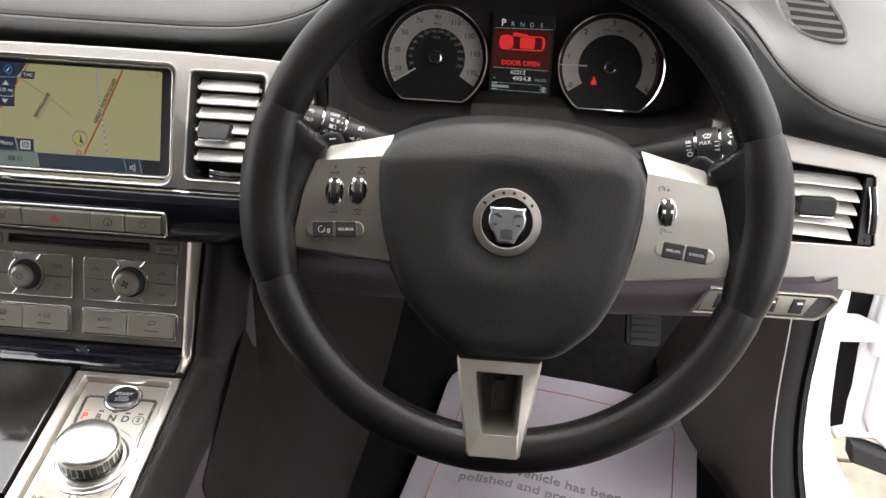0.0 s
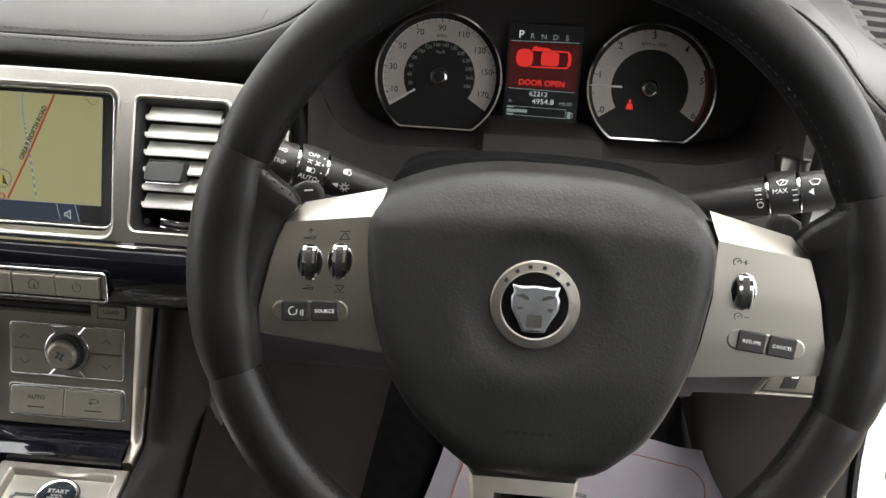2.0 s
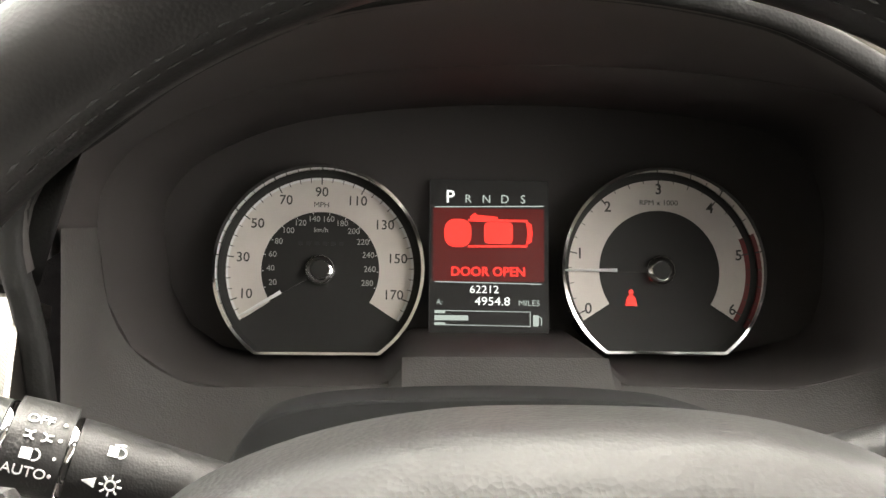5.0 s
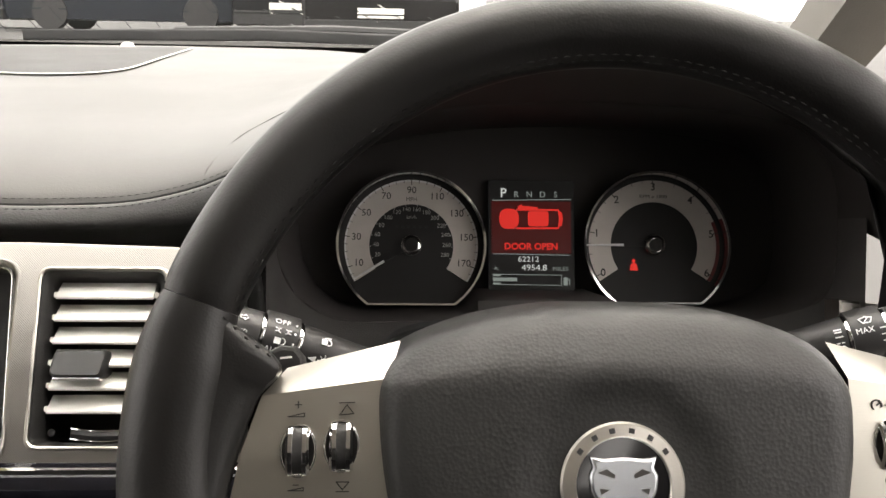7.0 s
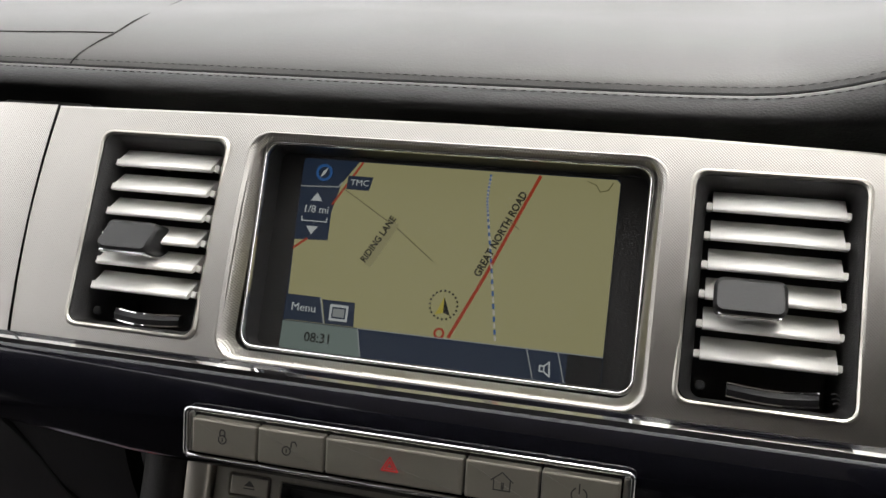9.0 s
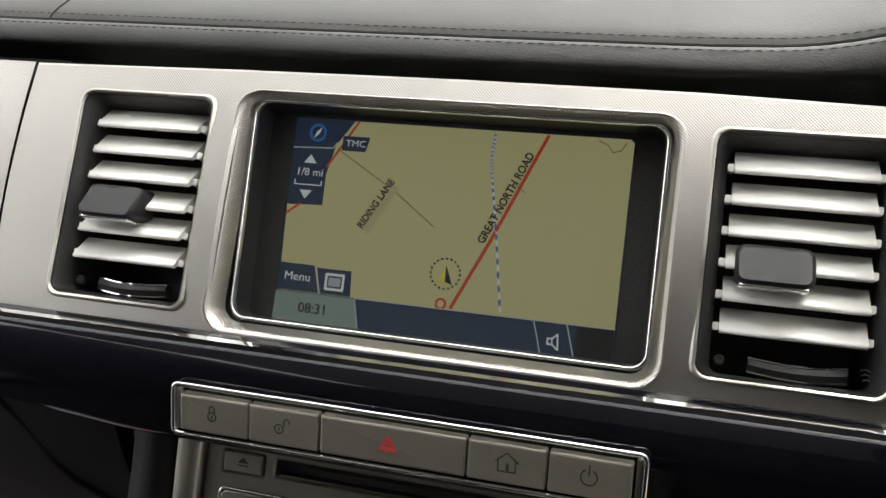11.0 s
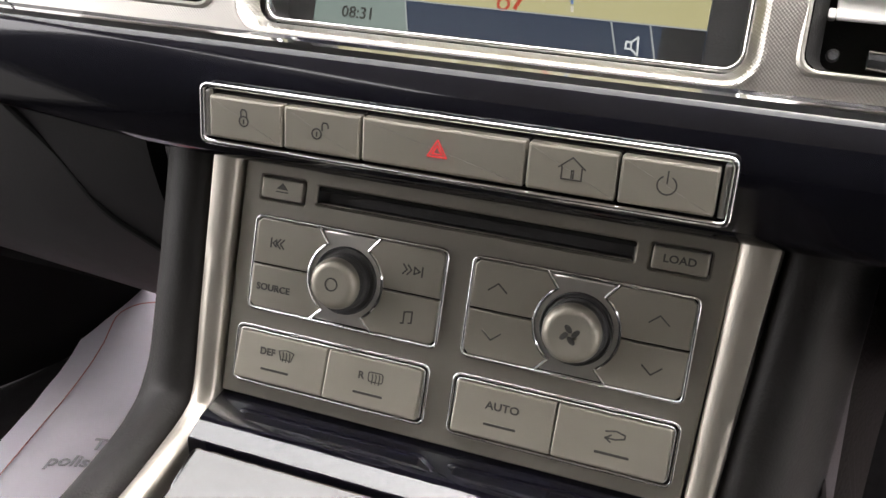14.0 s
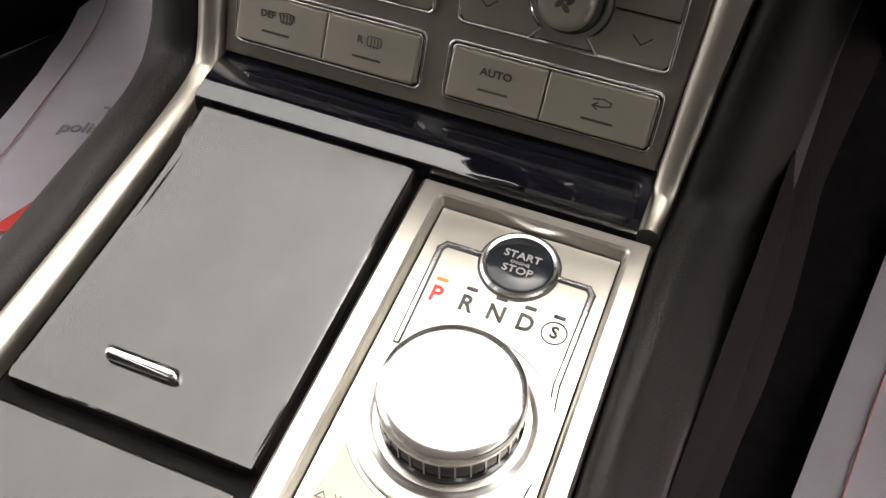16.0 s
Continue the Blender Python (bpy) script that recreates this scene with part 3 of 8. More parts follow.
# ---- air vents in the centre fascia ----
def vent(name_label, u0, u1, tab_u):
    t = thing("air_vent", FASCIA @ Matrix.Translation(((u0 + u1) / 2, 0, 0)), name_label, "air vent", group="centre air vents")
    h = (u1 - u0) / 2
    bm = bmesh.new()
    o, i = rr(-h + 0.0004, h - 0.0004, VB + 0.0004, VT - 0.0004, 0.005), rr(-h + 0.005, h - 0.0045, VB + 0.002, VT - 0.004, 0.004)
    a, b, c = loop3(bm, o, -0.002), loop3(bm, i, -0.010), loop3(bm, i, -0.052)
    bridge(bm, a, b); bridge(bm, b, c); bm.faces.new(c)
    part("housing", bm, BLACK, t, "black vent housing")
    for k in range(6):
        v = 0.0372 - 0.0124 * k
        bm = bmesh.new()
        # a thin slat, its bright upper face tipped towards the seats
        sec = [(-0.0042, v - 0.0034), (-0.0035, v - 0.0050), (-0.0050, v - 0.0056), (-0.018, v + 0.0036), (-0.018, v + 0.0050), (-0.0125, v + 0.0050)]
        L, R = [bm.verts.new((-h + 0.0075, q, p)) for p, q in sec], [bm.verts.new((h - 0.0068, q, p)) for p, q in sec]
        bridge(bm, L, R); bm.faces.new(L[::-1]); bm.faces.new(R)
        part("slat", bm, SLAT, t, "silver slat" if k == 0 else "", smooth=20)
        for e in (-h + 0.0062, h - 0.0058):
            bm = bmesh.new()
            prism(bm, rr(e - 0.0012, e + 0.0012, v - 0.0042, v - 0.0012, 0.0004, 1), -0.012, -0.0075)
            part("slat_pivot", bm, SLAT, t)
    bm = bmesh.new()
    lo = rr(tab_u - 0.0135, tab_u + 0.0135, -0.0110, 0.0040, 0.003)
    a = loop3(bm, lo, -0.012)
    b = loop3(bm, rr(tab_u - 0.0142, tab_u + 0.0142, -0.0120, 0.0036, 0.004), lambda u, v: 0.0005 + (0.0045 if v < -0.004 else 0.0))
    c = loop3(bm, inset(rr(tab_u - 0.0142, tab_u + 0.0142, -0.0120, 0.0036, 0.004), 0.0015), lambda u, v: 0.0018 + (0.0055 if v < -0.004 else 0.0))
    bridge(bm, a, b); bridge(bm, b, c); bm.faces.new(c)
    tab = part("tab", bm, TAB, t, "dark glossy adjuster tab", smooth=50)
    bm = bmesh.new()
    prism(bm, rr(tab_u - 0.0122, tab_u + 0.0122, -0.0130, -0.0118, 0.0006), -0.002, 0.0060, 0.0004)
    part("edge", bm, CHROME, tab, "thin chrome lower edge")
    bm = bmesh.new()
    arc = [(-0.014 + 0.035 * q / 14, -0.0405 - 0.0016 * math.cos((q / 14 - 0.5) * math.pi)) for q in range(15)]
    sec = [(0.003 * math.cos(x), 0.003 * math.sin(x)) for x in np.linspace(0, 2 * math.pi, 9)[:-1]]
    rings = [[bm.verts.new((x, y + s, -0.0125 + 0.004 * math.cos((i / 14 - 0.5) * math.pi) + w + (0.0003 if i % 2 else 0))) for s, w in sec] for i, (x, y) in enumerate(arc)]
    for p, q in zip(rings, rings[1:]): bridge(bm, p, q)
    bm.faces.new(rings[0][::-1]); bm.faces.new(rings[-1])
    wheel_part = part("thumbwheel", bm, TAB, t, "ribbed black thumbwheel with chrome edges")
    for off in (-0.0027, 0.0027):
        bm = bmesh.new()
        tube(bm, [(x, y + off, -0.0105 + 0.004 * math.cos((q / 14 - 0.5) * math.pi)) for q, (x, y) in enumerate(arc)], 0.0005, 6)
        part("chrome_edge", bm, CHROME, wheel_part)
    bm = bmesh.new()
    lathe(bm, [(0.0021, -0.0125), (0.0021, -0.0108), (0.0016, -0.0104)], -0.0245, -0.0400, 16)
    part("dot", bm, RUBBER, t, "grey closed mark")
    for j in range(3):
        bm = bmesh.new()
        ribbon(bm, [(0.0255 + 0.0005 * j, -0.0375 - 0.0018 * j), (0.0270 + 0.0005 * j, -0.0370 - 0.0018 * j), (0.0285 + 0.0005 * j, -0.0377 - 0.0018 * j)], 0.0005, -0.011, -0.0105)
        part("flow_mark", bm, RUBBER, t)
    return t


vent("silver-slatted air vent between fascia and screen, driver side", V1, V2, -0.0085)
vent("silver-slatted air vent beside the screen, passenger side", -V2, -V1, -0.0065)

# ---- the navigation screen ----
nav = thing("navigation_screen", SCREEN, "recessed colour navigation screen showing an olive road map", "screen")
bm = bmesh.new()
a = loop3(bm, rr(-0.0905, 0.0905, -0.0475, 0.0490, 0.006, 6), 0.0150)
b = loop3(bm, rr(-0.0890, 0.0890, -0.0472, 0.0478, 0.004, 6), 0.0006)
bridge(bm, a, b)
bm.faces.new(b)
part("recess", bm, BLACK, nav, "black recessed screen box")
bm = bmesh.new()
frame_ring(bm, rr(-0.0920, 0.0920, -0.0492, 0.0507, 0.007, 6), rr(-0.0902, 0.0902, -0.0474, 0.0489, 0.006, 6), 0.011, 0.0158, 0.0006)
part("chrome_line", bm, CHROME, nav, "thin chrome edging", smooth=60)
bm = bmesh.new()
prism(bm, rr(-0.0768, 0.0768, -0.0475, 0.0458, 0.002), 0.0008, 0.0012)
part("screen_base", bm, S_NAVY, nav)
bm = bmesh.new()
prism(bm, [(-0.0755, -0.0338), (0.0766, -0.0338), (0.0766, 0.0440), (0.0750, 0.0455), (-0.0480, 0.0455), (-0.0560, 0.0340), (-0.0592, 0.0200), (-0.0592, 0.0062), (-0.0764, 0.0055)], 0.0012, 0.0014)
part("map", bm, S_MAP, nav, "olive map")
def mapline(name, pts, width, mat, w=0.0015):
    bm = bmesh.new()
    ribbon(bm, pts, width, w - 0.0001, w + 0.00008)
    return part(name, bm, mat, nav)
mapline("road", [(0.0403, 0.0446), (0.0330, 0.0275), (0.0200, -0.0030), (0.0061, -0.0329)], 0.0015, S_ROAD)
mapline("road", [(-0.0462, 0.0452), (-0.0530, 0.0340), (-0.0592, 0.0240)], 0.0010, S_ROAD)
mapline("road", [(-0.0764, 0.0012), (-0.0700, 0.0062)], 0.0010, S_ROAD)
mapline("lane", [(-0.0544, 0.0321), (-0.0250, 0.0150), (-0.0058, 0.0012)], 0.0004, S_LANE)
mapline("lane", [(0.0275, 0.0235), (0.0330, 0.0195)], 0.0004, S_LANE)
mapline("lane", [(0.062, 0.044), (0.066, 0.0425), (0.068, 0.0395), (0.0715, 0.0405), (0.0735, 0.044)], 0.0004, S_LANE)
rail_pts = smooth_path([Vector((0.0172, 0.0436, 0)), Vector((0.0168, 0.033, 0)), Vector((0.0183, 0.0228, 0)), Vector((0.0225, 0.0, 0)), Vector((0.028, -0.0332, 0))], 12)
for k in range(0, len(rail_pts) - 1):
    mapline("railway_dash", [tuple(rail_pts[k].xy), tuple(rail_pts[k].lerp(rail_pts[k + 1], 0.55).xy)], 0.0010, S_BLUE if k % 2 == 0 else S_RAILW)
bm = bmesh.new()
frame_ring(bm, circle(0.0014, -0.0318, 0.0026, 20), circle(0.0014, -0.0318, 0.0016, 20), 0.0014, 0.0017)
part("junction_mark", bm, S_ROAD, nav)
for k in range(20):
    a = 2 * math.pi * k / 20
    bm = bmesh.new()
    prism(bm, circle(0.0020 + 0.0066 * math.cos(a), -0.0186 + 0.0066 * math.sin(a), 0.00055, 6), 0.0014, 0.0017)
    part("position_dot", bm, S_DARK, nav)
bm = bmesh.new()
prism(bm, [(-0.0018, -0.0235), (0.0022, -0.0222), (0.0021, -0.0150)], 0.0014, 0.0017)
part("position_arrow", bm, lit("map_gold", (0.35, 0.30, 0.04), 1.0), nav)
bm = bmesh.new()
prism(bm, [(0.0022, -0.0222), (0.0055, -0.0232), (0.0021, -0.0150)], 0.0014, 0.0017)
part("position_arrow", bm, S_DARK, nav)
def box_on(name, pts, mat, w=0.0016):
    bm = bmesh.new()
    prism(bm, pts, w - 0.0003, w)
    return part(name, bm, mat, nav)
S_FRAME = lit("map_grey_line", (0.22, 0.24, 0.23), 1.0)
box_on("map_tag", [(-0.0530, 0.0318), (-0.0415, 0.0318), (-0.0400, 0.0385), (-0.0528, 0.0385)], S_NAVY)
letters("map_word", "TMC", 0.0042, S_TEXT, nav, -0.0465, 0.0352, 0.00165, wide=1.1)
letters("map_word", "1/8 mi", 0.0050, S_TEXT, nav, -0.0672, 0.0207, 0.00165, wide=1.05)
letters("map_word", "Menu", 0.0055, S_TEXT, nav, -0.0668, -0.0272, 0.00175, wide=1.05)
letters("map_word", "08:31", 0.0064, S_DARK, nav, -0.0575, -0.0410, 0.00185, bold=0.00008)
letters("map_word", "GREAT NORTH ROAD", 0.0050, S_DARK, nav, 0.0250, 0.0165, 0.0018, turn=66, wide=0.88, bold=0.00014)
letters("map_word", "RIDING LANE", 0.0046, S_DARK, nav, -0.0335, 0.0090, 0.0018, turn=60, wide=0.92, bold=0.00012)
bm = bmesh.new()
prism(bm, [(-0.0394, -0.0030), (-0.0358, -0.0048), (-0.0240, 0.0168), (-0.0276, 0.0188)], 0.0014, 0.0016)
part("map_tag", bm, lit("map_pale_olive", (0.25, 0.235, 0.12), 1.0), nav)
box_on("arrow_up", [(-0.0706, 0.0250), (-0.0646, 0.0250), (-0.0676, 0.0290)], S_TEXT)
box_on("arrow_down", [(-0.0712, 0.0125), (-0.0682, 0.0085), (-0.0652, 0.0125)], S_TEXT)
mapline("scale_bar", [(-0.0740, 0.0170), (-0.0740, 0.0150), (-0.0610, 0.0150), (-0.0610, 0.0170)], 0.0005, S_TEXT)
mapline("divider", [(-0.0766, 0.0318), (-0.0572, 0.0326), (-0.0555, 0.0350)], 0.0006, S_FRAME)
bm = bmesh.new()
frame_ring(bm, circle(-0.0655, 0.0392, 0.0042, 20), circle(-0.0655, 0.0392, 0.0030, 20), 0.0013, 0.0016)
part("compass", bm, S_BLUE, nav)
box_on("compass_needle", [(-0.0672, 0.0368), (-0.0649, 0.0387), (-0.0638, 0.0416), (-0.0661, 0.0397)], S_TEXT)
box_on("menu_key", [(-0.0762, -0.0336), (-0.0555, -0.0336), (-0.0588, -0.0214), (-0.0760, -0.0212)], S_NAVY)
mapline("divider", [(-0.0555, -0.0336), (-0.0588, -0.0214)], 0.0006, S_FRAME, 0.0018)
box_on("view_key", [(-0.0550, -0.0336), (-0.0405, -0.0336), (-0.0412, -0.0222), (-0.0578, -0.0222)], S_NAVY)
bm = bmesh.new()
frame_ring(bm, rr(-0.0533, -0.0440, -0.0318, -0.0240, 0.0004, 1), rr(-0.0522, -0.0451, -0.0306, -0.0252, 0.0003, 1), 0.0016, 0.0018)
part("view_mark", bm, S_TEXT, nav)
box_on("view_mark_fill", rr(-0.0515, -0.0458, -0.0299, -0.0259, 0.0003, 1), S_FRAME, 0.0018)
box_on("clock_key", [(-0.0768, -0.0475), (-0.0352, -0.0475), (-0.0382, -0.0342), (-0.0766, -0.0342)], S_TEAL, 0.0017)
mapline("divider", [(-0.0352, -0.0475), (-0.0382, -0.0342)], 0.0006, S_FRAME, 0.0018)
mapline("divider", [(-0.0382, -0.0340), (0.0766, -0.0340)], 0.0005, S_FRAME, 0.0017)
mapline("divider", [(0.0428, -0.0345), (0.0467, -0.0473)], 0.0006, S_FRAME, 0.0017)
mapline("divider", [(0.0569, -0.0345), (0.0608, -0.0475)], 0.0006, S_FRAME, 0.0017)
mapline("mute_mark", [(0.0494, -0.0432), (0.0494, -0.0408), (0.0512, -0.0408), (0.0534, -0.0388), (0.0540, -0.0452), (0.0514, -0.0432), (0.0494, -0.0432)], 0.0007, S_TEXT, 0.0018)
mapline("mute_mark", [(0.0512, -0.0408), (0.0514, -0.0432)], 0.0006, S_TEXT, 0.0018)
bm = bmesh.new()
prism(bm, rr(0.0612, 0.0766, -0.0474, -0.0344, 0.001), 0.0013, 0.0015)
part("blank_key", bm, C_BACK, nav)

# ---- gloss black strip with its bright edge ----
def strip(x0, x1, name, label, end_taper):
    t = thing(name, Matrix.Identity(4), label, "dash trim")
    prof = [(-0.046, 0.9585), (-0.0535, 0.9560), (-0.0575, 0.9515), (-0.0600, 0.9440), (-0.0610, 0.9330), (-0.0590, 0.9190), (-0.0540, 0.9090), (-0.0400, 0.9030), (-0.0250, 0.9010)]
    prof = smooth_path([Vector((0, *p)) for p in prof], 3)
    bm = bmesh.new()
    def place(a, b):
        x = x0 + (x1 - x0) * a
        p = prof[min(len(prof) - 1, round(b * (len(prof) - 1)))]
        k = end_taper(x)
        z = 0.9575 - (0.9575 - p.z) * k if p.z < 0.9575 else p.z
        return (x, p.y + 0.9 * max(0, -x - 0.24) ** 1.5, z)
    grid_sheet(bm, 60, len(prof) - 1, place)
    part("panel", bm, GLOSS, t, smooth=60)
    bm = bmesh.new()
    path = [Vector((x, -0.0520 + 0.9 * max(0, -x - 0.24) ** 1.5, 0.9562)) for x in np.linspace(x0, x1, 50)]
    sweep(bm, path, [(-0.0012, -0.0032), (0.0022, -0.0022), (0.0016, 0.0018), (-0.001, 0.0022)])
    part("bright_edge", bm, CHROME, t, "thin bright edge", smooth=60)
    return t


strip(-0.80, 0.222, "gloss_strip", "piano black dash strip with thin bright top edge", lambda x: 1.0 if x > -0.13 else max(0.35, 1.0 + (x + 0.13) * 1.6))

# ---- the row of keys in the gloss strip ----
row = thing("switch_row", ROW, "row of five satin pewter keys in a chrome frame", "switch panel")
bm = bmesh.new()
o = rr(-0.1012, 0.0966, -0.0118, 0.0114, 0.003)
wire(bm, inset(o, 0.0007), 0.0040, 0.0011)
part("frame", bm, CHROME, row, "chrome frame", smooth=60)
bm = bmesh.new()
prism(bm, inset(o, 0.0009), -0.010, 0.0020)
part("backing", bm, PIANO, row, "gloss black backing")
for u in (-0.0982, 0.0936):
    bm = bmesh.new()
    prism(bm, rr(u - 0.0012, u + 0.0012, -0.0092, 0.0088, 0.0008), 0.001, 0.0042, 0.0008)
    part("end_piece", bm, SMOKED, row, "smoked gloss end piece")
cuts = [-0.0966, -0.0646, -0.0330, 0.0284, 0.0598, 0.0918]
keys = []
for u0, u1 in zip(cuts, cuts[1:]):
    bm = bmesh.new()
    prism(bm, rr(u0 + 0.0004, u1 - 0.0004, -0.0086, 0.0074, 0.0009), -0.004, 0.0062, 0.0010)
    keys.append(part("key", bm, KEY, row))
def icon(parent, strokes, width, w, mat=DARK_MARK, name="symbol"):
    bm = bmesh.new()
    for s in strokes:
        ribbon(bm, s, width, w - 0.0001, w + 0.0001)
    return part(name, bm, mat, parent)
KW = 0.0063
def lock_strokes(u, v, shut):
    body = circle(u, v - 0.0008, 0.0019, 12)
    k = 0.0 if shut else 0.0034
    shackle = [(u - 0.0012 + k, v + 0.0008), (u - 0.0012 + k, v + 0.0027), (u - 0.0007 + k, v + 0.0036), (u + 0.0005 + k, v + 0.0036), (u + 0.0012 + k, v + 0.0027), (u + 0.0012 + k, v + (0.0008 if shut else 0.0019))]
    return [body + body[:1], shackle, [(u, v - 0.0002), (u, v - 0.0016)]]
icon(keys[0], lock_strokes(-0.0811, 0.0, True), 0.0005, KW)
icon(keys[1], lock_strokes(-0.0505, -0.0004, False), 0.0005, KW)
icon(keys[2], [[(-0.0070, -0.0028), (0.0, -0.0028), (-0.0035, 0.0032), (-0.0070, -0.0028)], [(-0.0053, -0.0018), (-0.0017, -0.0018), (-0.0035, 0.0013), (-0.0053, -0.0018)]], 0.0006, KW, RED_MARK)
hu = 0.0444
icon(keys[3], [[(hu - 0.0045, 0.0005), (hu, 0.0042), (hu + 0.0045, 0.0005)], [(hu - 0.0034, 0.0008), (hu - 0.0034, -0.0034), (hu + 0.0034, -0.0034), (hu + 0.0034, 0.0008)], [(hu, -0.0028), (hu, -0.0002)], [(hu + 0.0006, -0.0028), (hu + 0.0006, -0.0002)]], 0.0005, KW)
pu = 0.0756
icon(keys[4], [circle(pu, -0.0003, 0.0031, 20, 120, 420), [(pu, 0.0044), (pu, 0.0004)]], 0.0005, KW)

# ---- audio and climate panel ----
stack = thing("climate_panel", STACK, "pewter audio and climate control panel with two knobs", "control panel")
bm = bmesh.new()
plate(bm, [(-0.1078, -0.0425), (0.0963, -0.0425), (0.1010, 0.0625), (-0.1070, 0.0625)],
      [rr(-0.0718, 0.0640, 0.0480, 0.0560, 0.001, 2), rr(-0.0985, -0.0772, 0.0465, 0.0570, 0.001, 2), rr(0.0697, 0.0920, 0.0465, 0.0568, 0.001, 2)], 0.0, 0.012, 0.0008)
part("panel", bm, PANEL, stack)
bm = bmesh.new()
a = loop3(bm, rr(-0.0718, 0.0640, 0.0480, 0.0560, 0.001, 2), -0.002)
b = loop3(bm, rr(-0.0700, 0.0622, 0.0490, 0.0552, 0.001, 2), -0.009)
bridge(bm, a, b); bm.faces.new(b)
part("disc_slot", bm, BLACK, stack, "black disc slot")
bm = bmesh.new()
prism(bm, rr(-0.0718, 0.0640, 0.0538, 0.0558, 0.0006, 2), -0.006, -0.0015, 0.0005)
part("slot_flap", bm, MATT, stack)
bm = bmesh.new()
prism(bm, rr(-0.0708, 0.0630, 0.0484, 0.0487, 0.0001, 1), -0.004, -0.001)
part("slot_lip", bm, KEY, stack)
def small_key(u0, u1, v0, v1):
    bm = bmesh.new()
    prism(bm, rr(u0 + 0.0007, u1 - 0.0007, v0 + 0.0007, v1 - 0.0007, 0.0008), -0.006, 0.0010, 0.0007)
    return part("key", bm, KEY, stack)
ej = small_key(-0.0985, -0.0772, 0.0465, 0.0570)
bm = bmesh.new()
prism(bm, [(-0.0905, 0.0518), (-0.0850, 0.0518), (-0.0878, 0.0546)], 0.0009, 0.0012)
part("symbol", bm, DARK_MARK, ej)
icon(ej, [[(-0.0905, 0.0507), (-0.0850, 0.0507)]], 0.0005, 0.0011)
ld = small_key(0.0697, 0.0920, 0.0465, 0.0568)
letters("word", "LOAD", 0.0042, DARK_MARK, ld, 0.0808, 0.0517, 0.0011, wide=1.1, bold=0.00010)

def pad_group(u0, u1, v0, v1, kc, cap_r):
    cu, cv = kc
    R = 0.0174
    fr_o = rr(u0 - 0.0012, u1 + 0.0012, v0 - 0.0012, v1 + 0.0012, 0.0032)
    bm = bmesh.new()
    wire(bm, inset(fr_o, 0.0006), 0.0015, 0.0008)
    part("frame", bm, CHROME, stack, "thin chrome frame", smooth=60)
    bm = bmesh.new()
    prism(bm, rr(u0 - 0.0005, u1 + 0.0005, v0 - 0.0005, v1 + 0.0005, 0.0024), -0.001, 0.00025)
    part("backing", bm, MATT, stack)
    quads = []
    g = 0.0004
    for sx, sy in ((-1, 1), (-1, -1), (1, 1), (1, -1)):
        x_out = u0 + g if sx < 0 else u1 - g
        y_out = v1 - g if sy > 0 else v0 + g
        arc = []
        for k in range(9):
            a = radians(2.5 + (57 - 2.5) * k / 8)
            arc.append((cu + sx * R * math.cos(a), cv + sy * R * math.sin(a)))
        arc[0] = (arc[0][0], cv + sy * 0.0004)
        loop = [(x_out, cv + sy * 0.0004)] + arc + [(cu + sx * 0.0142, y_out), (x_out + (0.0018 if sx < 0 else -0.0018), y_out), (x_out, y_out - sy * 0.0018)]
        bm = bmesh.new()
        prism(bm, loop, 0.0, 0.0022, 0.0005)
        quads.append(part("key", bm, KEY, stack))
    # bright plate behind the knob, waisted
    bm = bmesh.new()
    wl = []
    for k in range(25):
        a = radians(-57 + 114 * k / 24)
        wl.append((cu + (R - 0.0006) * math.cos(a), cv + (R - 0.0006) * math.sin(a)))
    wl += [(cu + 0.0130, v1 - 0.0006), (cu - 0.0130, v1 - 0.0006)]
    for k in range(25):
        a = radians(123 + 114 * k / 24)
        wl.append((cu + (R - 0.0006) * math.cos(a), cv + (R - 0.0006) * math.sin(a)))
    wl += [(cu - 0.0130, v0 + 0.0006), (cu + 0.0130, v0 + 0.0006)]
    prism(bm, wl, 0.0004, 0.0018, 0.0006)
    part("knob_plate", bm, SMOKED, stack, "smoked gloss plate round the knob", smooth=50)
    # the knob's shadow on the plate is put into this collar's dark colour
    bm = bmesh.new()
    lathe(bm, [(0.0146, 0.001), (0.0145, 0.0028), (0.0140, 0.0032), (0.0136, 0.0026), (0.0122, 0.0026)], cu, cv, 48)
    part("knob_collar", bm, SOFT, stack, "collar coloured dark for the knob's shadow", smooth=50)
    for sx in (-1, 1):
        bm = bmesh.new()
        line = [(cu + sx * 0.0140, v1 - 0.0002)] + [(cu + sx * (R - 0.0003) * math.cos(radians(t)), cv + (R - 0.0003) * math.sin(radians(t))) for t in np.linspace(57, -57, 25)] + [(cu + sx * 0.0140, v0 + 0.0002)]
        wire(bm, line, 0.0020, 0.0007, False)
        part("arc_trim", bm, CHROME, stack, "thin chrome edge round the knob", smooth=30)
    bm = bmesh.new()
    lathe(bm, [(cap_r + 0.0011, 0.0105), (cap_r + 0.0008, 0.0122), (cap_r + 0.0001, 0.0138), (cap_r - 0.0014, 0.0150), (cap_r - 0.0030, 0.0151), (0.002, 0.0147)], cu, cv, 64)
    knob = part("knob", bm, KEY, stack, "round pewter control knob", smooth=40)
    # skirt darker than the cap: its shade is in the colour
    bm = bmesh.new()
    lathe(bm, [(cap_r + 0.0022, 0.0025), (cap_r + 0.0021, 0.0058), (cap_r + 0.0012, 0.0066), (cap_r + 0.0011, 0.0106)], cu, cv, 64)
    part("knob_skirt", bm, SOFT, knob, "knob skirt coloured dark as if in shade", smooth=40)
    return quads, knob


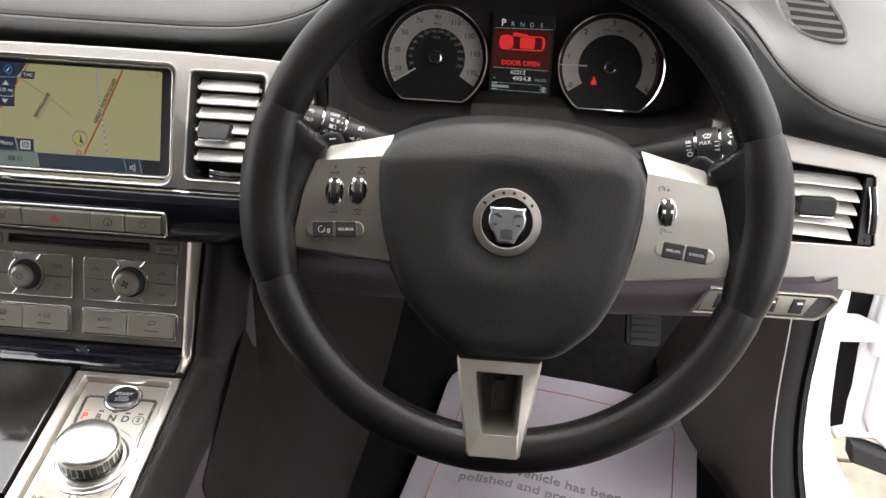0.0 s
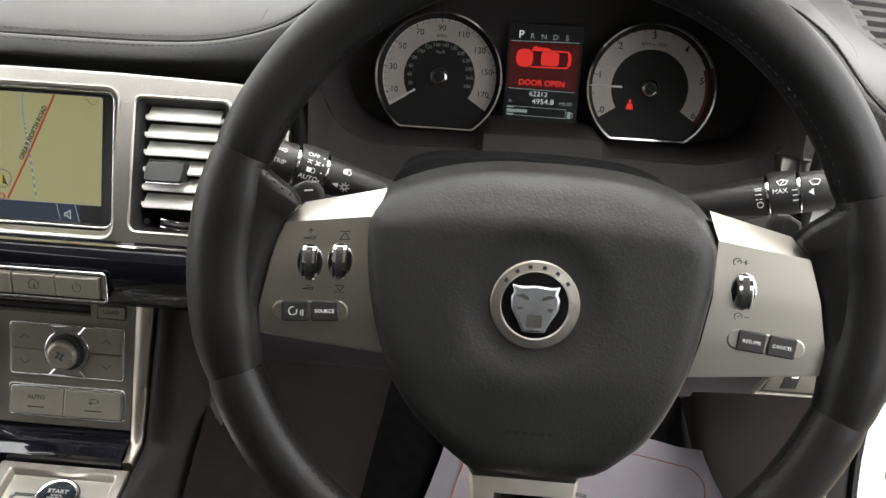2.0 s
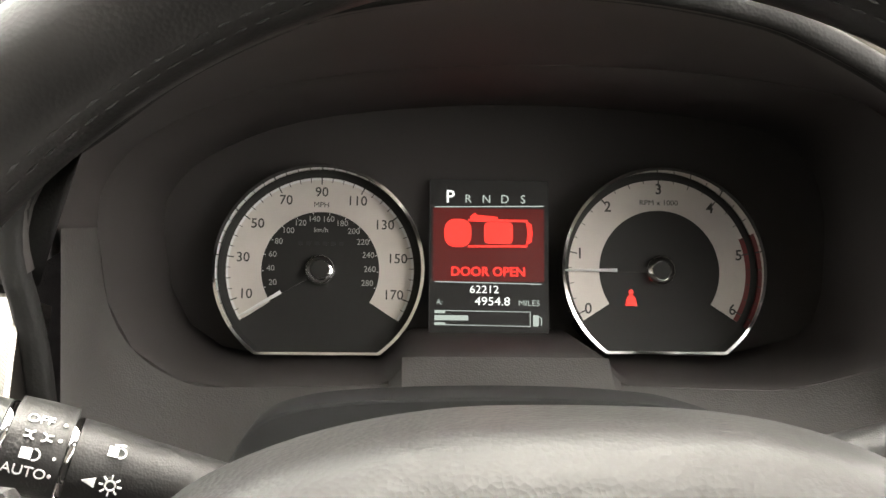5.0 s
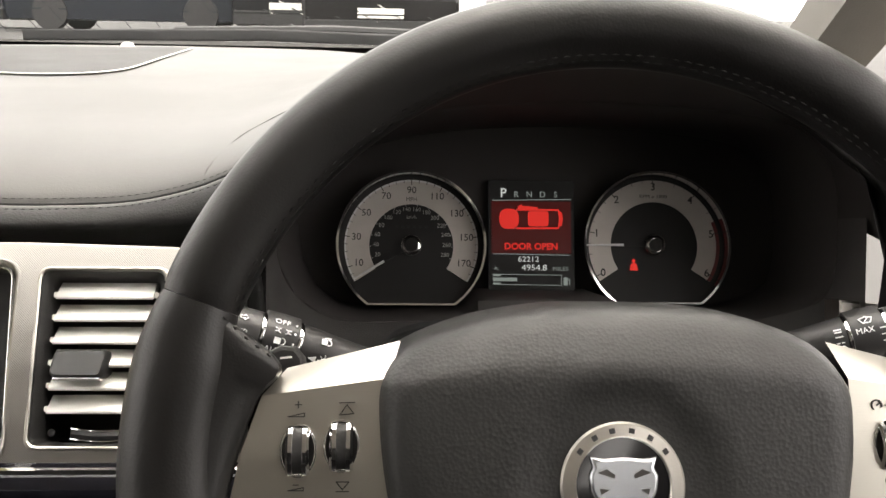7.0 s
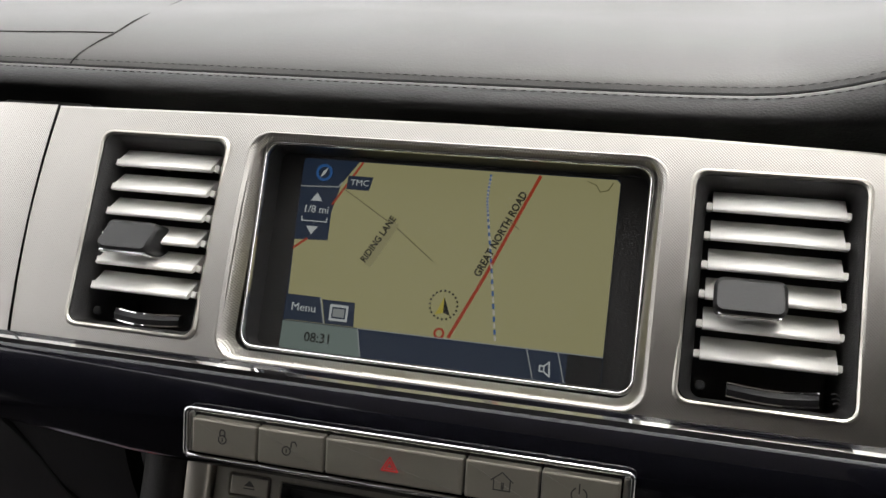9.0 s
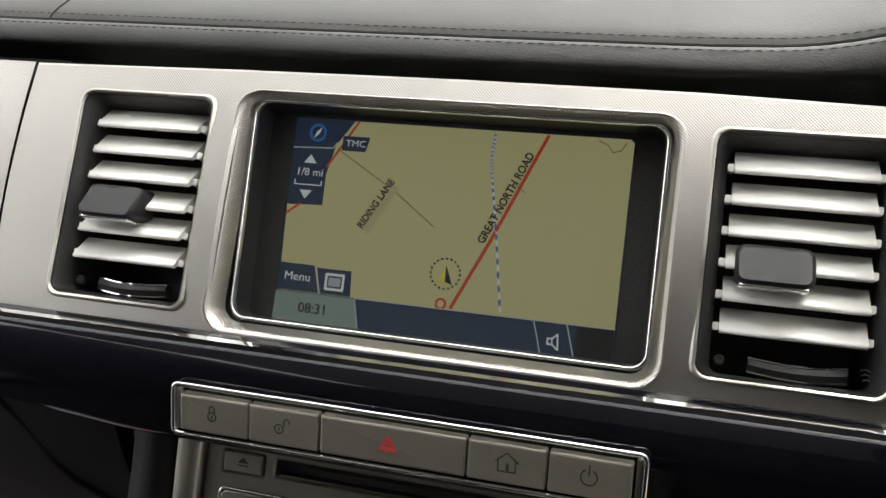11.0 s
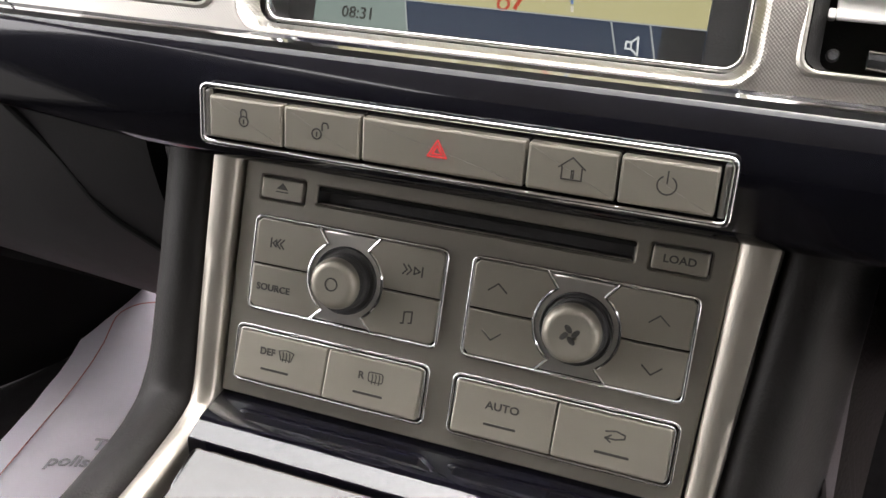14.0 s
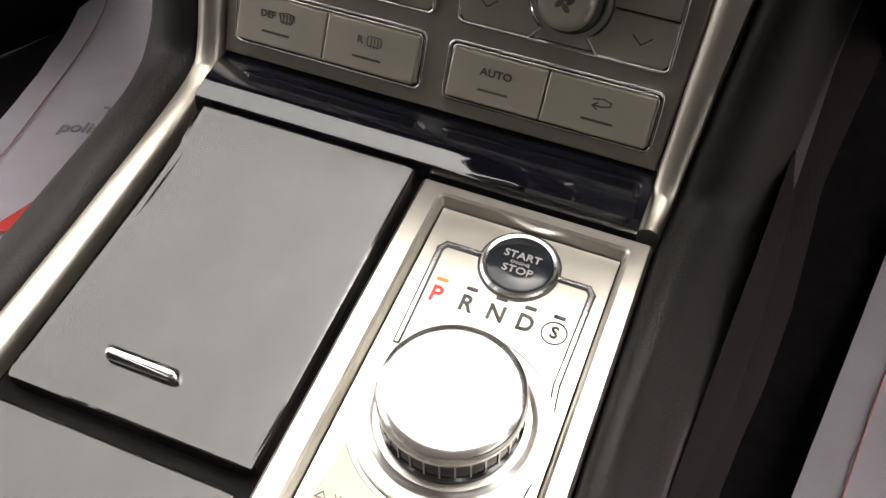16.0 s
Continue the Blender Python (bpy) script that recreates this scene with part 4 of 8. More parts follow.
q, knob = pad_group(-0.0972, -0.0098, -0.0010, 0.0388, (-0.0530, 0.0185), 0.0098)
QW = 0.0023
bm = bmesh.new()
frame_ring(bm, circle(-0.0532, 0.0185, 0.0029, 20), circle(-0.0532, 0.0185, 0.0023, 20), 0.0147, 0.0150)
part("symbol", bm, DARK_MARK, knob)
icon(q[0], [[(-0.0895, 0.0305), (-0.0895, 0.0265)], [(-0.0850, 0.0305), (-0.0868, 0.0285), (-0.0850, 0.0265)], [(-0.0832, 0.0305), (-0.0850, 0.0285), (-0.0832, 0.0265)], [(-0.0886, 0.0285), (-0.0870, 0.0300), (-0.0870, 0.0270), (-0.0886, 0.0285)]], 0.0006, QW)
letters("word", "SOURCE", 0.0041, DARK_MARK, q[1], -0.0862, 0.0085, QW, wide=1.05, bold=0.00010)
icon(q[2], [[(-0.0275, 0.0305), (-0.0258, 0.0285), (-0.0275, 0.0265)], [(-0.0255, 0.0305), (-0.0238, 0.0285), (-0.0255, 0.0265)], [(-0.0190, 0.0305), (-0.0190, 0.0265)], [(-0.0225, 0.0300), (-0.0200, 0.0285), (-0.0225, 0.0270), (-0.0225, 0.0300)]], 0.0006, QW)
icon(q[3], [[(-0.0245, 0.0060), (-0.0245, 0.0108), (-0.0210, 0.0114), (-0.0210, 0.0066)], [(-0.0257, 0.0058), (-0.0246, 0.0060)], [(-0.0222, 0.0064), (-0.0211, 0.0066)]], 0.0006, QW)
q, knob = pad_group(0.0026, 0.0903, -0.0010, 0.0388, (0.0468, 0.0185), 0.0106)
for i, (u, v, s) in enumerate(((0.0135, 0.0285, 1), (0.0135, 0.0085, -1), (0.0775, 0.0285, 1), (0.0775, 0.0085, -1))):
    icon(q[i], [[(u - 0.0038, v - 0.0016 * s), (u, v + 0.0016 * s), (u + 0.0038, v - 0.0016 * s)]], 0.0006, QW)
for k in range(4):
    a = radians(90 * k + 20)
    bm = bmesh.new()
    lean = a + radians(28)
    c = (0.0468 + 0.0023 * math.cos(a), 0.0185 + 0.0023 * math.sin(a))
    prism(bm, [(c[0] + 0.0020 * math.cos(b) * math.cos(lean) - 0.0011 * math.sin(b) * math.sin(lean), c[1] + 0.0020 * math.cos(b) * math.sin(lean) + 0.0011 * math.sin(b) * math.cos(lean)) for b in np.linspace(0, 2 * math.pi, 13)[:-1]], 0.0147, 0.0150)
    part("symbol", bm, DARK_MARK, knob)

key_rise = lambda v: 0.0030 * (-0.0110 - v) / 0.0227
def low_keys(u0, u1, um, v0=-0.0337, v1=-0.0110):
    bm = bmesh.new()
    wire(bm, rr(u0 - 0.0014, u1 + 0.0014, v0 - 0.0014, v1 + 0.0014, 0.003), 0.0014, 0.0007)
    part("frame", bm, CHROME, stack, "thin chrome frame", smooth=60)
    bm = bmesh.new()
    wire(bm, rr(u0 + 0.0003, u1 - 0.0003, v0 + 0.0003, v1 - 0.0003, 0.002), 0.0016, 0.0005)
    part("inner_frame", bm, CHROME, stack, "second thin chrome line", smooth=60)
    bm = bmesh.new()
    prism(bm, rr(u0 - 0.0010, u1 + 0.0010, v0 - 0.0010, v1 + 0.0010, 0.002), -0.001, 0.0002)
    part("backing", bm, MATT, stack)
    out = []
    for a, b in ((u0 + 0.0008, um - 0.0003), (um + 0.0003, u1 - 0.0008)):
        bm = bmesh.new()
        prism(bm, rr(a, b, v0 + 0.0010, v1 - 0.0010, 0.0009), 0.0, 0.0030, 0.0007)
        for q in bm.verts:
            if q.co.z > 0.0005: q.co.z += key_rise(q.co.y)
        out.append(part("key", bm, KEY, stack))
    return out


LW = 0.0033
k1 = low_keys(-0.1000, -0.0118, -0.0560)
letters("word", "DEF", 0.0044, DARK_MARK, k1[0], -0.0842, -0.0192, LW + key_rise(-0.0192), bold=0.00010)
letters("word", "R", 0.0044, DARK_MARK, k1[1], -0.0392, -0.0194, LW + key_rise(-0.0192), bold=0.00010)
def screen_mark(parent, u, v, square):
    edge = rr(u - 0.0033, u + 0.0033, v - 0.0020, v + 0.0022, 0.001, 2) if square else [(u - 0.0036, v + 0.0016), (u, v + 0.0024), (u + 0.0036, v + 0.0016), (u + 0.0024, v - 0.0022), (u, v - 0.0018), (u - 0.0024, v - 0.0022)]
    icon(parent, [edge + edge[:1]] + [[(u + d, v - 0.0028), (u + d + 0.0003, v), (u + d, v + 0.0014)] for d in (-0.0016, 0.0, 0.0016)], 0.0004, LW + key_rise(-0.0200))
screen_mark(k1[0], -0.0750, -0.0190, False)
screen_mark(k1[1], -0.0325, -0.0192, True)
k2 = low_keys(0.0020, 0.0906, 0.0448)
letters("word", "AUTO", 0.0046, DARK_MARK, k2[0], 0.0232, -0.0192, LW + key_rise(-0.0192), wide=1.1, bold=0.00010)
icon(k2[1], [[(0.0650, -0.0180), (0.0690, -0.0172), (0.0725, -0.0182), (0.0725, -0.0196), (0.0690, -0.0206), (0.0650, -0.0206)], [(0.0672, -0.0192), (0.0650, -0.0206), (0.0672, -0.0220)]], 0.0006, LW + key_rise(-0.0202))
for kk, u in ((k1[0], -0.0795), (k1[1], -0.0350), (k2[0], 0.0232), (k2[1], 0.0685)):
    bm = bmesh.new()
    prism(bm, rr(u - 0.0068, u + 0.0068, -0.0272, -0.0262, 0.0004, 2), 0.0031, LW + key_rise(-0.0268))
    part("indicator", bm, DARK_MARK, kk, "unlit indicator bar")

# ---- centre console ----
console = thing("centre_console", Matrix.Identity(4), "black leather centre console with satin silver rails", "console")
PROFILE = smooth_path([Vector((0, y, z)) for y, z in ((-0.0150, 0.935), (-0.0276, 0.8957), (-0.0480, 0.838), (-0.0625, 0.797), (-0.0740, 0.7865), (-0.0950, 0.7815), (-0.1250, 0.7770), (-0.2400, 0.7615), (-0.5200, 0.735))], 8)

def rail(x_in, x_out, upto):
    """The satin rail that runs down the panel's edge and back along the console."""
    bm = bmesh.new()
    pts = [p for p in PROFILE if p.y > upto]
    rings = []
    for i, p in enumerate(pts):
        a, b = x_in(p.y), x_out(p.y)
        q = pts[min(i + 1, len(pts) - 1)] - pts[max(i - 1, 0)]
        nrm = Vector((0, -q.z, q.y)).normalized()
        if nrm.y > 0: nrm = -nrm
        s = 1 if b > a else -1
        sec = [(a, -0.006), (a, 0.003), (a + s * 0.0012, 0.0046), ((a + b) / 2, 0.0062), (b - s * 0.0012, 0.0052), (b, 0.003), (b, -0.008)]
        rings.append([bm.verts.new((u, p.y + nrm.y * w, p.z + nrm.z * w)) for u, w in sec])
    for a, b in zip(rings, rings[1:]): bridge(bm, a, b, closed=False)
    bm.faces.new(rings[0]); bm.faces.new(rings[-1][::-1])
    return part("rail", bm, RAIL, console, "satin silver rail", smooth=50)


rail(lambda y: float(np.interp(y, (-0.5, -0.24, -0.12, -0.06, 0), (-0.108, -0.1075, -0.1085, -0.1090, -0.1082))),
     lambda y: float(np.interp(y, (-0.5, -0.24, -0.12, -0.06, 0), (-0.119, -0.1195, -0.1190, -0.1205, -0.1225))), -0.515)
rail(lambda y: float(np.interp(y, (-0.085, -0.06, -0.02, 0), (0.0975, 0.0978, 0.1016, 0.103))),
     lambda y: float(np.interp(y, (-0.085, -0.06, -0.02, 0), (0.1060, 0.1085, 0.1182, 0.121))), -0.088)

def bolster(sign, x0, k, strip):
    """The padded leather side of the console, rolled over at the top; under it a mauve edging and the carpet."""
    pts = [p for p in PROFILE if p.y > -0.515]
    lines = []
    for p in pts:
        low = max(0, min(1, (p.z - 0.74) / 0.16))
        wide = 0.032 + 0.006 * (1 - low)
        q = Vector((0, -0.25, 0.97)).lerp(Vector((0, -0.85, 0.5)), max(0, min(1, (p.z - 0.783) / 0.018)))
        sec = [(0.0, -0.004), (0.0015, 0.0035), (0.007, 0.0072), (0.015, 0.0068), (0.024, 0.0010), (wide, -0.014), (wide + 0.005, -0.024), (wide + 0.008, -0.034)]
        ring = [Vector((sign * (x0(p.y) + u * k(p.y)), p.y + q.y * w, p.z + q.z * w)) for u, w in sec]
        last = ring[-1]
        out = strip(p.y)
        ring += [last + Vector((sign * out, 0.004, -0.042 * min(1, out / 0.006))), last + Vector((sign * (out + 0.018), 0.004 + 0.02 * low, -0.085))]
        ring.append(Vector((ring[-1].x + sign * 0.002, ring[-1].y + 0.02, 0.36)))
        lines.append(ring)
    for name, i0, i1, mat, label in (("side_panel", 0, 8, CONSOLE_LEATHER, "black padded leather side"), ("side_edging", 7, 9, MAUVE, "mauve plastic edging"), ("side_carpet", 8, 11, TUNNEL, "dark mauve carpet")):
        bm = bmesh.new()
        rows = [[bm.verts.new(v) for v in ring[i0:i1]] for ring in lines]
        for p, q in zip(rows, rows[1:]): bridge(bm, p, q, closed=False)
        part(name, bm, mat, console, label, smooth=70)


bolster(-1, lambda y: float(np.interp(y, (-0.5, -0.24, -0.12, -0.06, 0), (0.1195, 0.1200, 0.1195, 0.1210, 0.1229))), lambda y: 1.02, lambda y: 0.004)
bolster(1, lambda y: float(np.interp(y, (-0.5, -0.09, -0.06, -0.02, 0), (0.1062, 0.1066, 0.1090, 0.1188, 0.122))),
        lambda y: float(np.interp(y, (-0.25, -0.16, -0.074), (0.58, 0.68, 0.9))), lambda y: float(np.interp(y, (-0.25, -0.19, -0.12, -0.075, -0.060, -0.040), (0.005, 0.006, 0.009, 0.010, 0.011, 0.001))))

# carpeted tunnel ahead of the console, on the driver's side
bm = bmesh.new()
grid_sheet(bm, 20, 10, lambda a, b: (0.185 + 0.05 * a - 0.045 * b * b + 0.004 * noise.noise(Vector((a * 6, b * 4, 0))), -0.16 + 0.88 * a, 0.36 + (0.36 + 0.14 * min(1, a * 4)) * b))
part("side_carpet", bm, TUNNEL, console, "dark mauve carpet on the tunnel", smooth=60)

# gloss black apron between panel and console, the two lids
bm = bmesh.new()
apron = smooth_path([Vector((0, y, z)) for y, z in ((-0.0570, 0.7995), (-0.0580, 0.7968), (-0.0600, 0.7957), (-0.0680, 0.7949), (-0.0760, 0.7938), (-0.0790, 0.7932), (-0.0804, 0.7927), (-0.0816, 0.7922), (-0.0876, 0.7897), (-0.0886, 0.7885), (-0.0888, 0.7800))], 4)
def apron_point(a, b):
    p = apron[round(b * (len(apron) - 1))]
    k = max(0, min(1, (a - 0.60) / 0.18)) if p.y > -0.0880 else 0.0
    return (-0.1085 + 0.206 * a, p.y, p.z + (max(p.z, 0.7938 + 0.14 * (p.y + 0.076)) - p.z) * k * k * (3 - 2 * k))
grid_sheet(bm, 30, len(apron) - 1, apron_point)
part("apron", bm, material("apron_lacquer", (0.004, 0.004, 0.0065), 0.06, spec=0.9, coat=0.2, mottle=0.2, mottle_size=0.1), console, "piano black curved apron", smooth=60)
bm = bmesh.new()
prism(bm, rr(-0.1090, 0.1050, -0.40, 0.060, 0.004), -0.030, -0.004)
bmesh.ops.transform(bm, matrix=CONSOLE, verts=bm.verts)
part("base", bm, MATT, console, "matt black base under the lids")

LID_W = 0.0055
lid = thing("cupholder_lid", CONSOLE, "piano black sliding cupholder lid with chrome pull", "console lid")
bm = bmesh.new()
lid_loop = [(-0.1005, -0.1090), (-0.0040, -0.1085), (0.0012, -0.1060), (0.0022, 0.0340), (-0.0020, 0.0350), (-0.1010, 0.0350), (-0.1030, 0.0330), (-0.1022, 0.0150), (-0.0985, 0.0100), (-0.0990, -0.0300), (-0.1020, -0.1060)]
prism(bm, lid_loop, -0.004, LID_W, 0.0012)
bmesh.ops.delete(bm, geom=[p for p in bm.faces if len(p.verts) > 4 and p.calc_center_median().z > 0], context="FACES")
lid_rise = lambda v: 1.6 * max(0, v + 0.025) ** 2 if v > -0.025 else 0.0
grid_sheet(bm, 2, 30, lambda a, b: (-0.1008 + 0.1018 * a, -0.1078 + 0.1416 * b, LID_W))
for q in bm.verts: q.co.z += lid_rise(q.co.y)
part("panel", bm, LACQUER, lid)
bm = bmesh.new()
prism(bm, rr(-0.0715, -0.0400, -0.0900, -0.0845, 0.0027, 5), LID_W - 0.001, LID_W + 0.0042, 0.0020)
part("pull", bm, CHROME, lid, "chrome pull bar", smooth=60)
lid2 = thing("storage_lid", CONSOLE, "piano black storage lid on the console", "console lid")
bm = bmesh.new()
prism(bm, rr(-0.1020, 0.0010, -0.300, -0.1172, 0.003), -0.004, LID_W, 0.0012)
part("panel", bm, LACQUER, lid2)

# ---- rotary gear selector ----
gear = thing("gear_selector", CONSOLE, "chrome rotary gear selector with start button in a silver surround", "gear selector")
SW = 0.0068
bm = bmesh.new()
so = rr(0.0055, 0.1055, -0.300, 0.0353, 0.002, 3)
si = rr(0.0158, 0.0966, -0.290, 0.0290, 0.002, 3)
a, b, c = loop3(bm, so, -0.006), loop3(bm, so, SW - 0.0012), loop3(bm, inset(so, 0.0012), SW)
d, e, f = loop3(bm, inset(si, -0.0012), SW), loop3(bm, si, SW - 0.0010), loop3(bm, inset(si, 0.0014), 0.0002)
for p, q in ((a, b), (b, c), (c, d), (d, e), (e, f)): bridge(bm, p, q)
part("surround", bm, ALU_RAIL, gear, "satin silver raised surround", smooth=30)
bm = bmesh.new()
prism(bm, inset(si, 0.002), -0.004, 0.0004)
part("floor", bm, ALU, gear, "brushed silver selector plate")
bm = bmesh.new()
loop_line = [(0.0255, -0.040), (0.0245, 0.0070), (0.0265, 0.0098), (0.0415, 0.0098)]
loop_right = [(0.0735, 0.0098), (0.0865, 0.0098), (0.0888, 0.0070), (0.0880, -0.036), (0.0905, -0.055), (0.0905, -0.075), (0.0860, -0.105)]
ribbon(bm, loop_line, 0.0013, 0.0003, 0.0013)
part("bead", bm, KNOB_METAL, gear, "thin raised bead")
bm = bmesh.new()
ribbon(bm, loop_right, 0.0013, 0.0003, 0.0013)
part("bead", bm, KNOB_METAL, gear, "thin raised bead")
for line in (loop_line, loop_right):
    bm = bmesh.new()
    ribbon(bm, line, 0.0030, 0.0003, 0.0006)
    part("bead_groove", bm, DARK_MARK, gear, "dark groove beside the bead")
bm = bmesh.new()
lathe(bm, [(0.0160, 0.0), (0.0160, 0.0014), (0.0150, 0.0022), (0.0138, 0.0018), (0.0138, 0.0006)], 0.0576, 0.0100, 48)
start = part("start_ring", bm, KNOB_METAL, gear, "chrome ring", smooth=50)
bm = bmesh.new()
frame_ring(bm, circle(0.0576, 0.0100, 0.0170, 48), circle(0.0576, 0.0100, 0.0158, 48), 0.0003, 0.0008)
part("ring_groove", bm, DARK_MARK, gear)
bm = bmesh.new()
lathe(bm, [(0.0137, 0.0), (0.0136, 0.0016), (0.0128, 0.0022), (0.004, 0.0018)], 0.0576, 0.0100, 48)
btn = part("start_button", bm, material("blue_black_gloss", (0.016, 0.019, 0.024), 0.16, mottle=0.1, mottle_size=0.02), gear, "gloss black engine start button", smooth=50)
letters("word", "START", 0.0048, DIAL_TEXT, btn, 0.0576, 0.0138, 0.0022, wide=1.12, bold=0.00005)
letters("word", "ENGINE", 0.0021, DIAL_TEXT, btn, 0.0576, 0.0103, 0.0020, wide=1.1)
letters("word", "STOP", 0.0048, DIAL_TEXT, btn, 0.0576, 0.0066, 0.0022, wide=1.12, bold=0.00005)
AMBER = material("amber_lamp", (1.0, 0.16, 0.03), 0.4, mottle=0.05, mottle_size=0.01, glow=0.25)
for ch, u, mat in (("P", 0.0312, RED_MARK), ("R", 0.0440, DARK_MARK), ("N", 0.0564, DARK_MARK), ("D", 0.0684, DARK_MARK), ("S", 0.0802, DARK_MARK)):
    letters("gear_letter", ch, 0.0104 if ch != "S" else 0.0074, mat, gear, u, -0.0148, 0.0006, bold=0.00028, wide=0.92)
    bm = bmesh.new()
    prism(bm, rr(u - 0.0024, u + 0.0024, -0.0082, -0.0066, 0.0003, 1), 0.0003, 0.0007)
    part("indicator", bm, AMBER if ch == "P" else DARK_MARK, gear, "lit amber indicator" if ch == "P" else "")
bm = bmesh.new()
frame_ring(bm, circle(0.0802, -0.0148, 0.0053, 24), circle(0.0802, -0.0148, 0.0046, 24), 0.0003, 0.0006)
part("letter_ring", bm, DARK_MARK, gear)
KU, KV = 0.0572, -0.0625
bm = bmesh.new()
lathe(bm, [(0.0370, 0.0002), (0.0368, 0.0016), (0.0345, 0.0022), (0.0320, 0.0014), (0.0300, 0.0020), (0.0285, 0.0036), (0.0265, 0.0038)], KU, KV, 64)
part("knob_base", bm, SMOKED, gear, "polished stepped base ring", smooth=40)
bm = bmesh.new()
lathe(bm, [(0.0252, 0.0180), (0.0262, 0.0184), (0.0265, 0.0198), (0.0264, 0.0218), (0.0256, 0.0236), (0.0240, 0.0246), (0.0225, 0.0249), (0.0120, 0.0253), (0.002, 0.0254)], KU, KV, 72)
knob = part("knob", bm, KNOB_METAL, gear, "polished metal rotary knob", smooth=30)
bm = bmesh.new()
lathe(bm, [(0.0262, 0.003), (0.0262, 0.0062), (0.0252, 0.0070), (0.0250, 0.0184), (0.0240, 0.0184)], KU, KV, 72)
part("knob_side", bm, material("dark_chrome", (0.14, 0.14, 0.145), 0.16, metal=1.0, mottle=0.1, mottle_size=0.01), knob, "dark mirror-finished knob side", smooth=30)
for k in range(30):
    bm = bmesh.new()
    a = 2 * math.pi * (k + 0.5) / 30
    m = Matrix.Translation((KU, KV, 0)) @ Matrix.Rotation(a, 4, "Z")
    ca = [(0.0248, -0.0006), (0.0257, -0.0003), (0.0257, 0.0003), (0.0248, 0.0006)]
    lo = [bm.verts.new(m @ Vector((x, y, 0.0072))) for x, y in ca]
    hi = [bm.verts.new(m @ Vector((x, y, 0.0182))) for x, y in ca]
    bridge(bm, lo, hi); bm.faces.new(hi); bm.faces.new(lo[::-1])
    part("grip_rib", bm, KNOB_METAL, knob)
# mode keys behind the knob
for u0, u1, mark in ((0.0225, 0.0545, "snow"), (0.0565, 0.0885, "flag")):
    bm = bmesh.new()
    arc = [(KU + 0.0385 * math.cos(radians(x)), KV + 0.0385 * math.sin(radians(x))) for x in (np.linspace(-35, -86, 8) if mark == "flag" else np.linspace(-94, -145, 8))]
    pts = [(u0, -0.118), (u1, -0.118)] + arc
    prism(bm, pts, 0.0003, 0.0018, 0.0005)
    key = part("mode_key", bm, KEY, gear)
    if mark == "snow":
        icon(key, [[(0.032 + 0.0022 * math.cos(a), -0.106 + 0.0022 * math.sin(a)), (0.032 - 0.0022 * math.cos(a), -0.106 - 0.0022 * math.sin(a))] for a in (0, 1.047, 2.094)] + [[(0.0245, -0.107), (0.0265, -0.1045), (0.0285, -0.107), (0.0245, -0.107)]], 0.0004, 0.0019)

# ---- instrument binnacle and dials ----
# near-black colour that stands for the shade inside openings and gaps
PIT = material("gap_shade_black", (0.004, 0.004, 0.004), 0.95, mottle=0.1)
binnacle = thing("instrument_binnacle", HOOD, "black instrument binnacle with a deep oval recess", "binnacle")
half = [(-0.1760, 0.020), (-0.1715, -0.012), (-0.1610, -0.032), (-0.1420, -0.0450), (-0.1200, -0.0485), (-0.0560, -0.0468), (-0.0510, -0.0450), (-0.0425, -0.0360), (-0.0395, -0.0345)]
lower = half + [(-u * 1.0, v) for u, v in half[::-1]][:-3] + [(0.1720, -0.0370), (0.1830, -0.0277), (0.1880, -0.010), (0.1890, 0.020)]
upper = [(0.1870, 0.040), (0.178, 0.062), (0.150, 0.082), (0.07, 0.092), (-0.02, 0.092), (-0.10, 0.082), (-0.15, 0.062), (-0.172, 0.040)]
upper = [tuple(p.xy) for p in smooth_path([Vector((*p, 0)) for p in [lower[-1]] + upper + [lower[0]]], 4)[1:-1]]
hole = lower + upper
bm = bmesh.new()
a = loop3(bm, hole, 0.0)
b = loop3(bm, [(u, v) for u, v in inset(hole, 0.002)], -0.004)
c = loop3(bm, [(u * 0.98, v * 0.96 if v > 0 else v - 0.0005) for u, v in inset(hole, 0.003)], -0.085)
z = loop3(bm, inset(hole, -0.010), -0.002)
bridge(bm, z, a); bridge(bm, a, b); bridge(bm, b, c); bm.faces.new(c)
part("recess", bm, RECESS, binnacle, "matt black instrument recess", smooth=40)
bm = bmesh.new()
# the lip and the soft ramp that falls from it towards the column
lip_line = [tuple(p.xy) for p in smooth_path([Vector((*p, 0)) for p in lower], 4)]
down = lambda v: (lambda k: k * k * (3 - 2 * k))(max(0.0, min(1.0, (0.012 - v) / 0.050)))
lip_rows = []
for k in range(13):
    f = k / 12
    w = float(np.interp(f, (0, 0.08, 0.25, 0.45, 0.75, 1.0), (0.0005, 0.004, 0.012, 0.026, 0.050, 0.054)))
    fall = float(np.interp(f, (0, 0.08, 0.25, 0.45, 0.75, 1.0), (0.0, 0.003, 0.010, 0.018, 0.028, 0.085)))
    level = max(0.0, (f - 0.45) / 0.55) ** 2
    flat = lambda u, v: v + (-0.0475 - v) * level * max(0.0, min(1.0, (0.13 - abs(u)) / 0.05))
    lip_rows.append(loop3(bm, [(u + (math.copysign(0.180 if u > 0 else 0.172, u) - u) * f * max(0.0, min(1.0, (abs(u) - 0.10) / 0.06)), flat(u, v) - fall * down(v)) for u, v in lip_line], w))
for p, q in zip(lip_rows, lip_rows[1:]): bridge(bm, p, q, closed=False)
part("lip", bm, RAMP, binnacle, "soft charcoal lip and ramp", smooth=60)
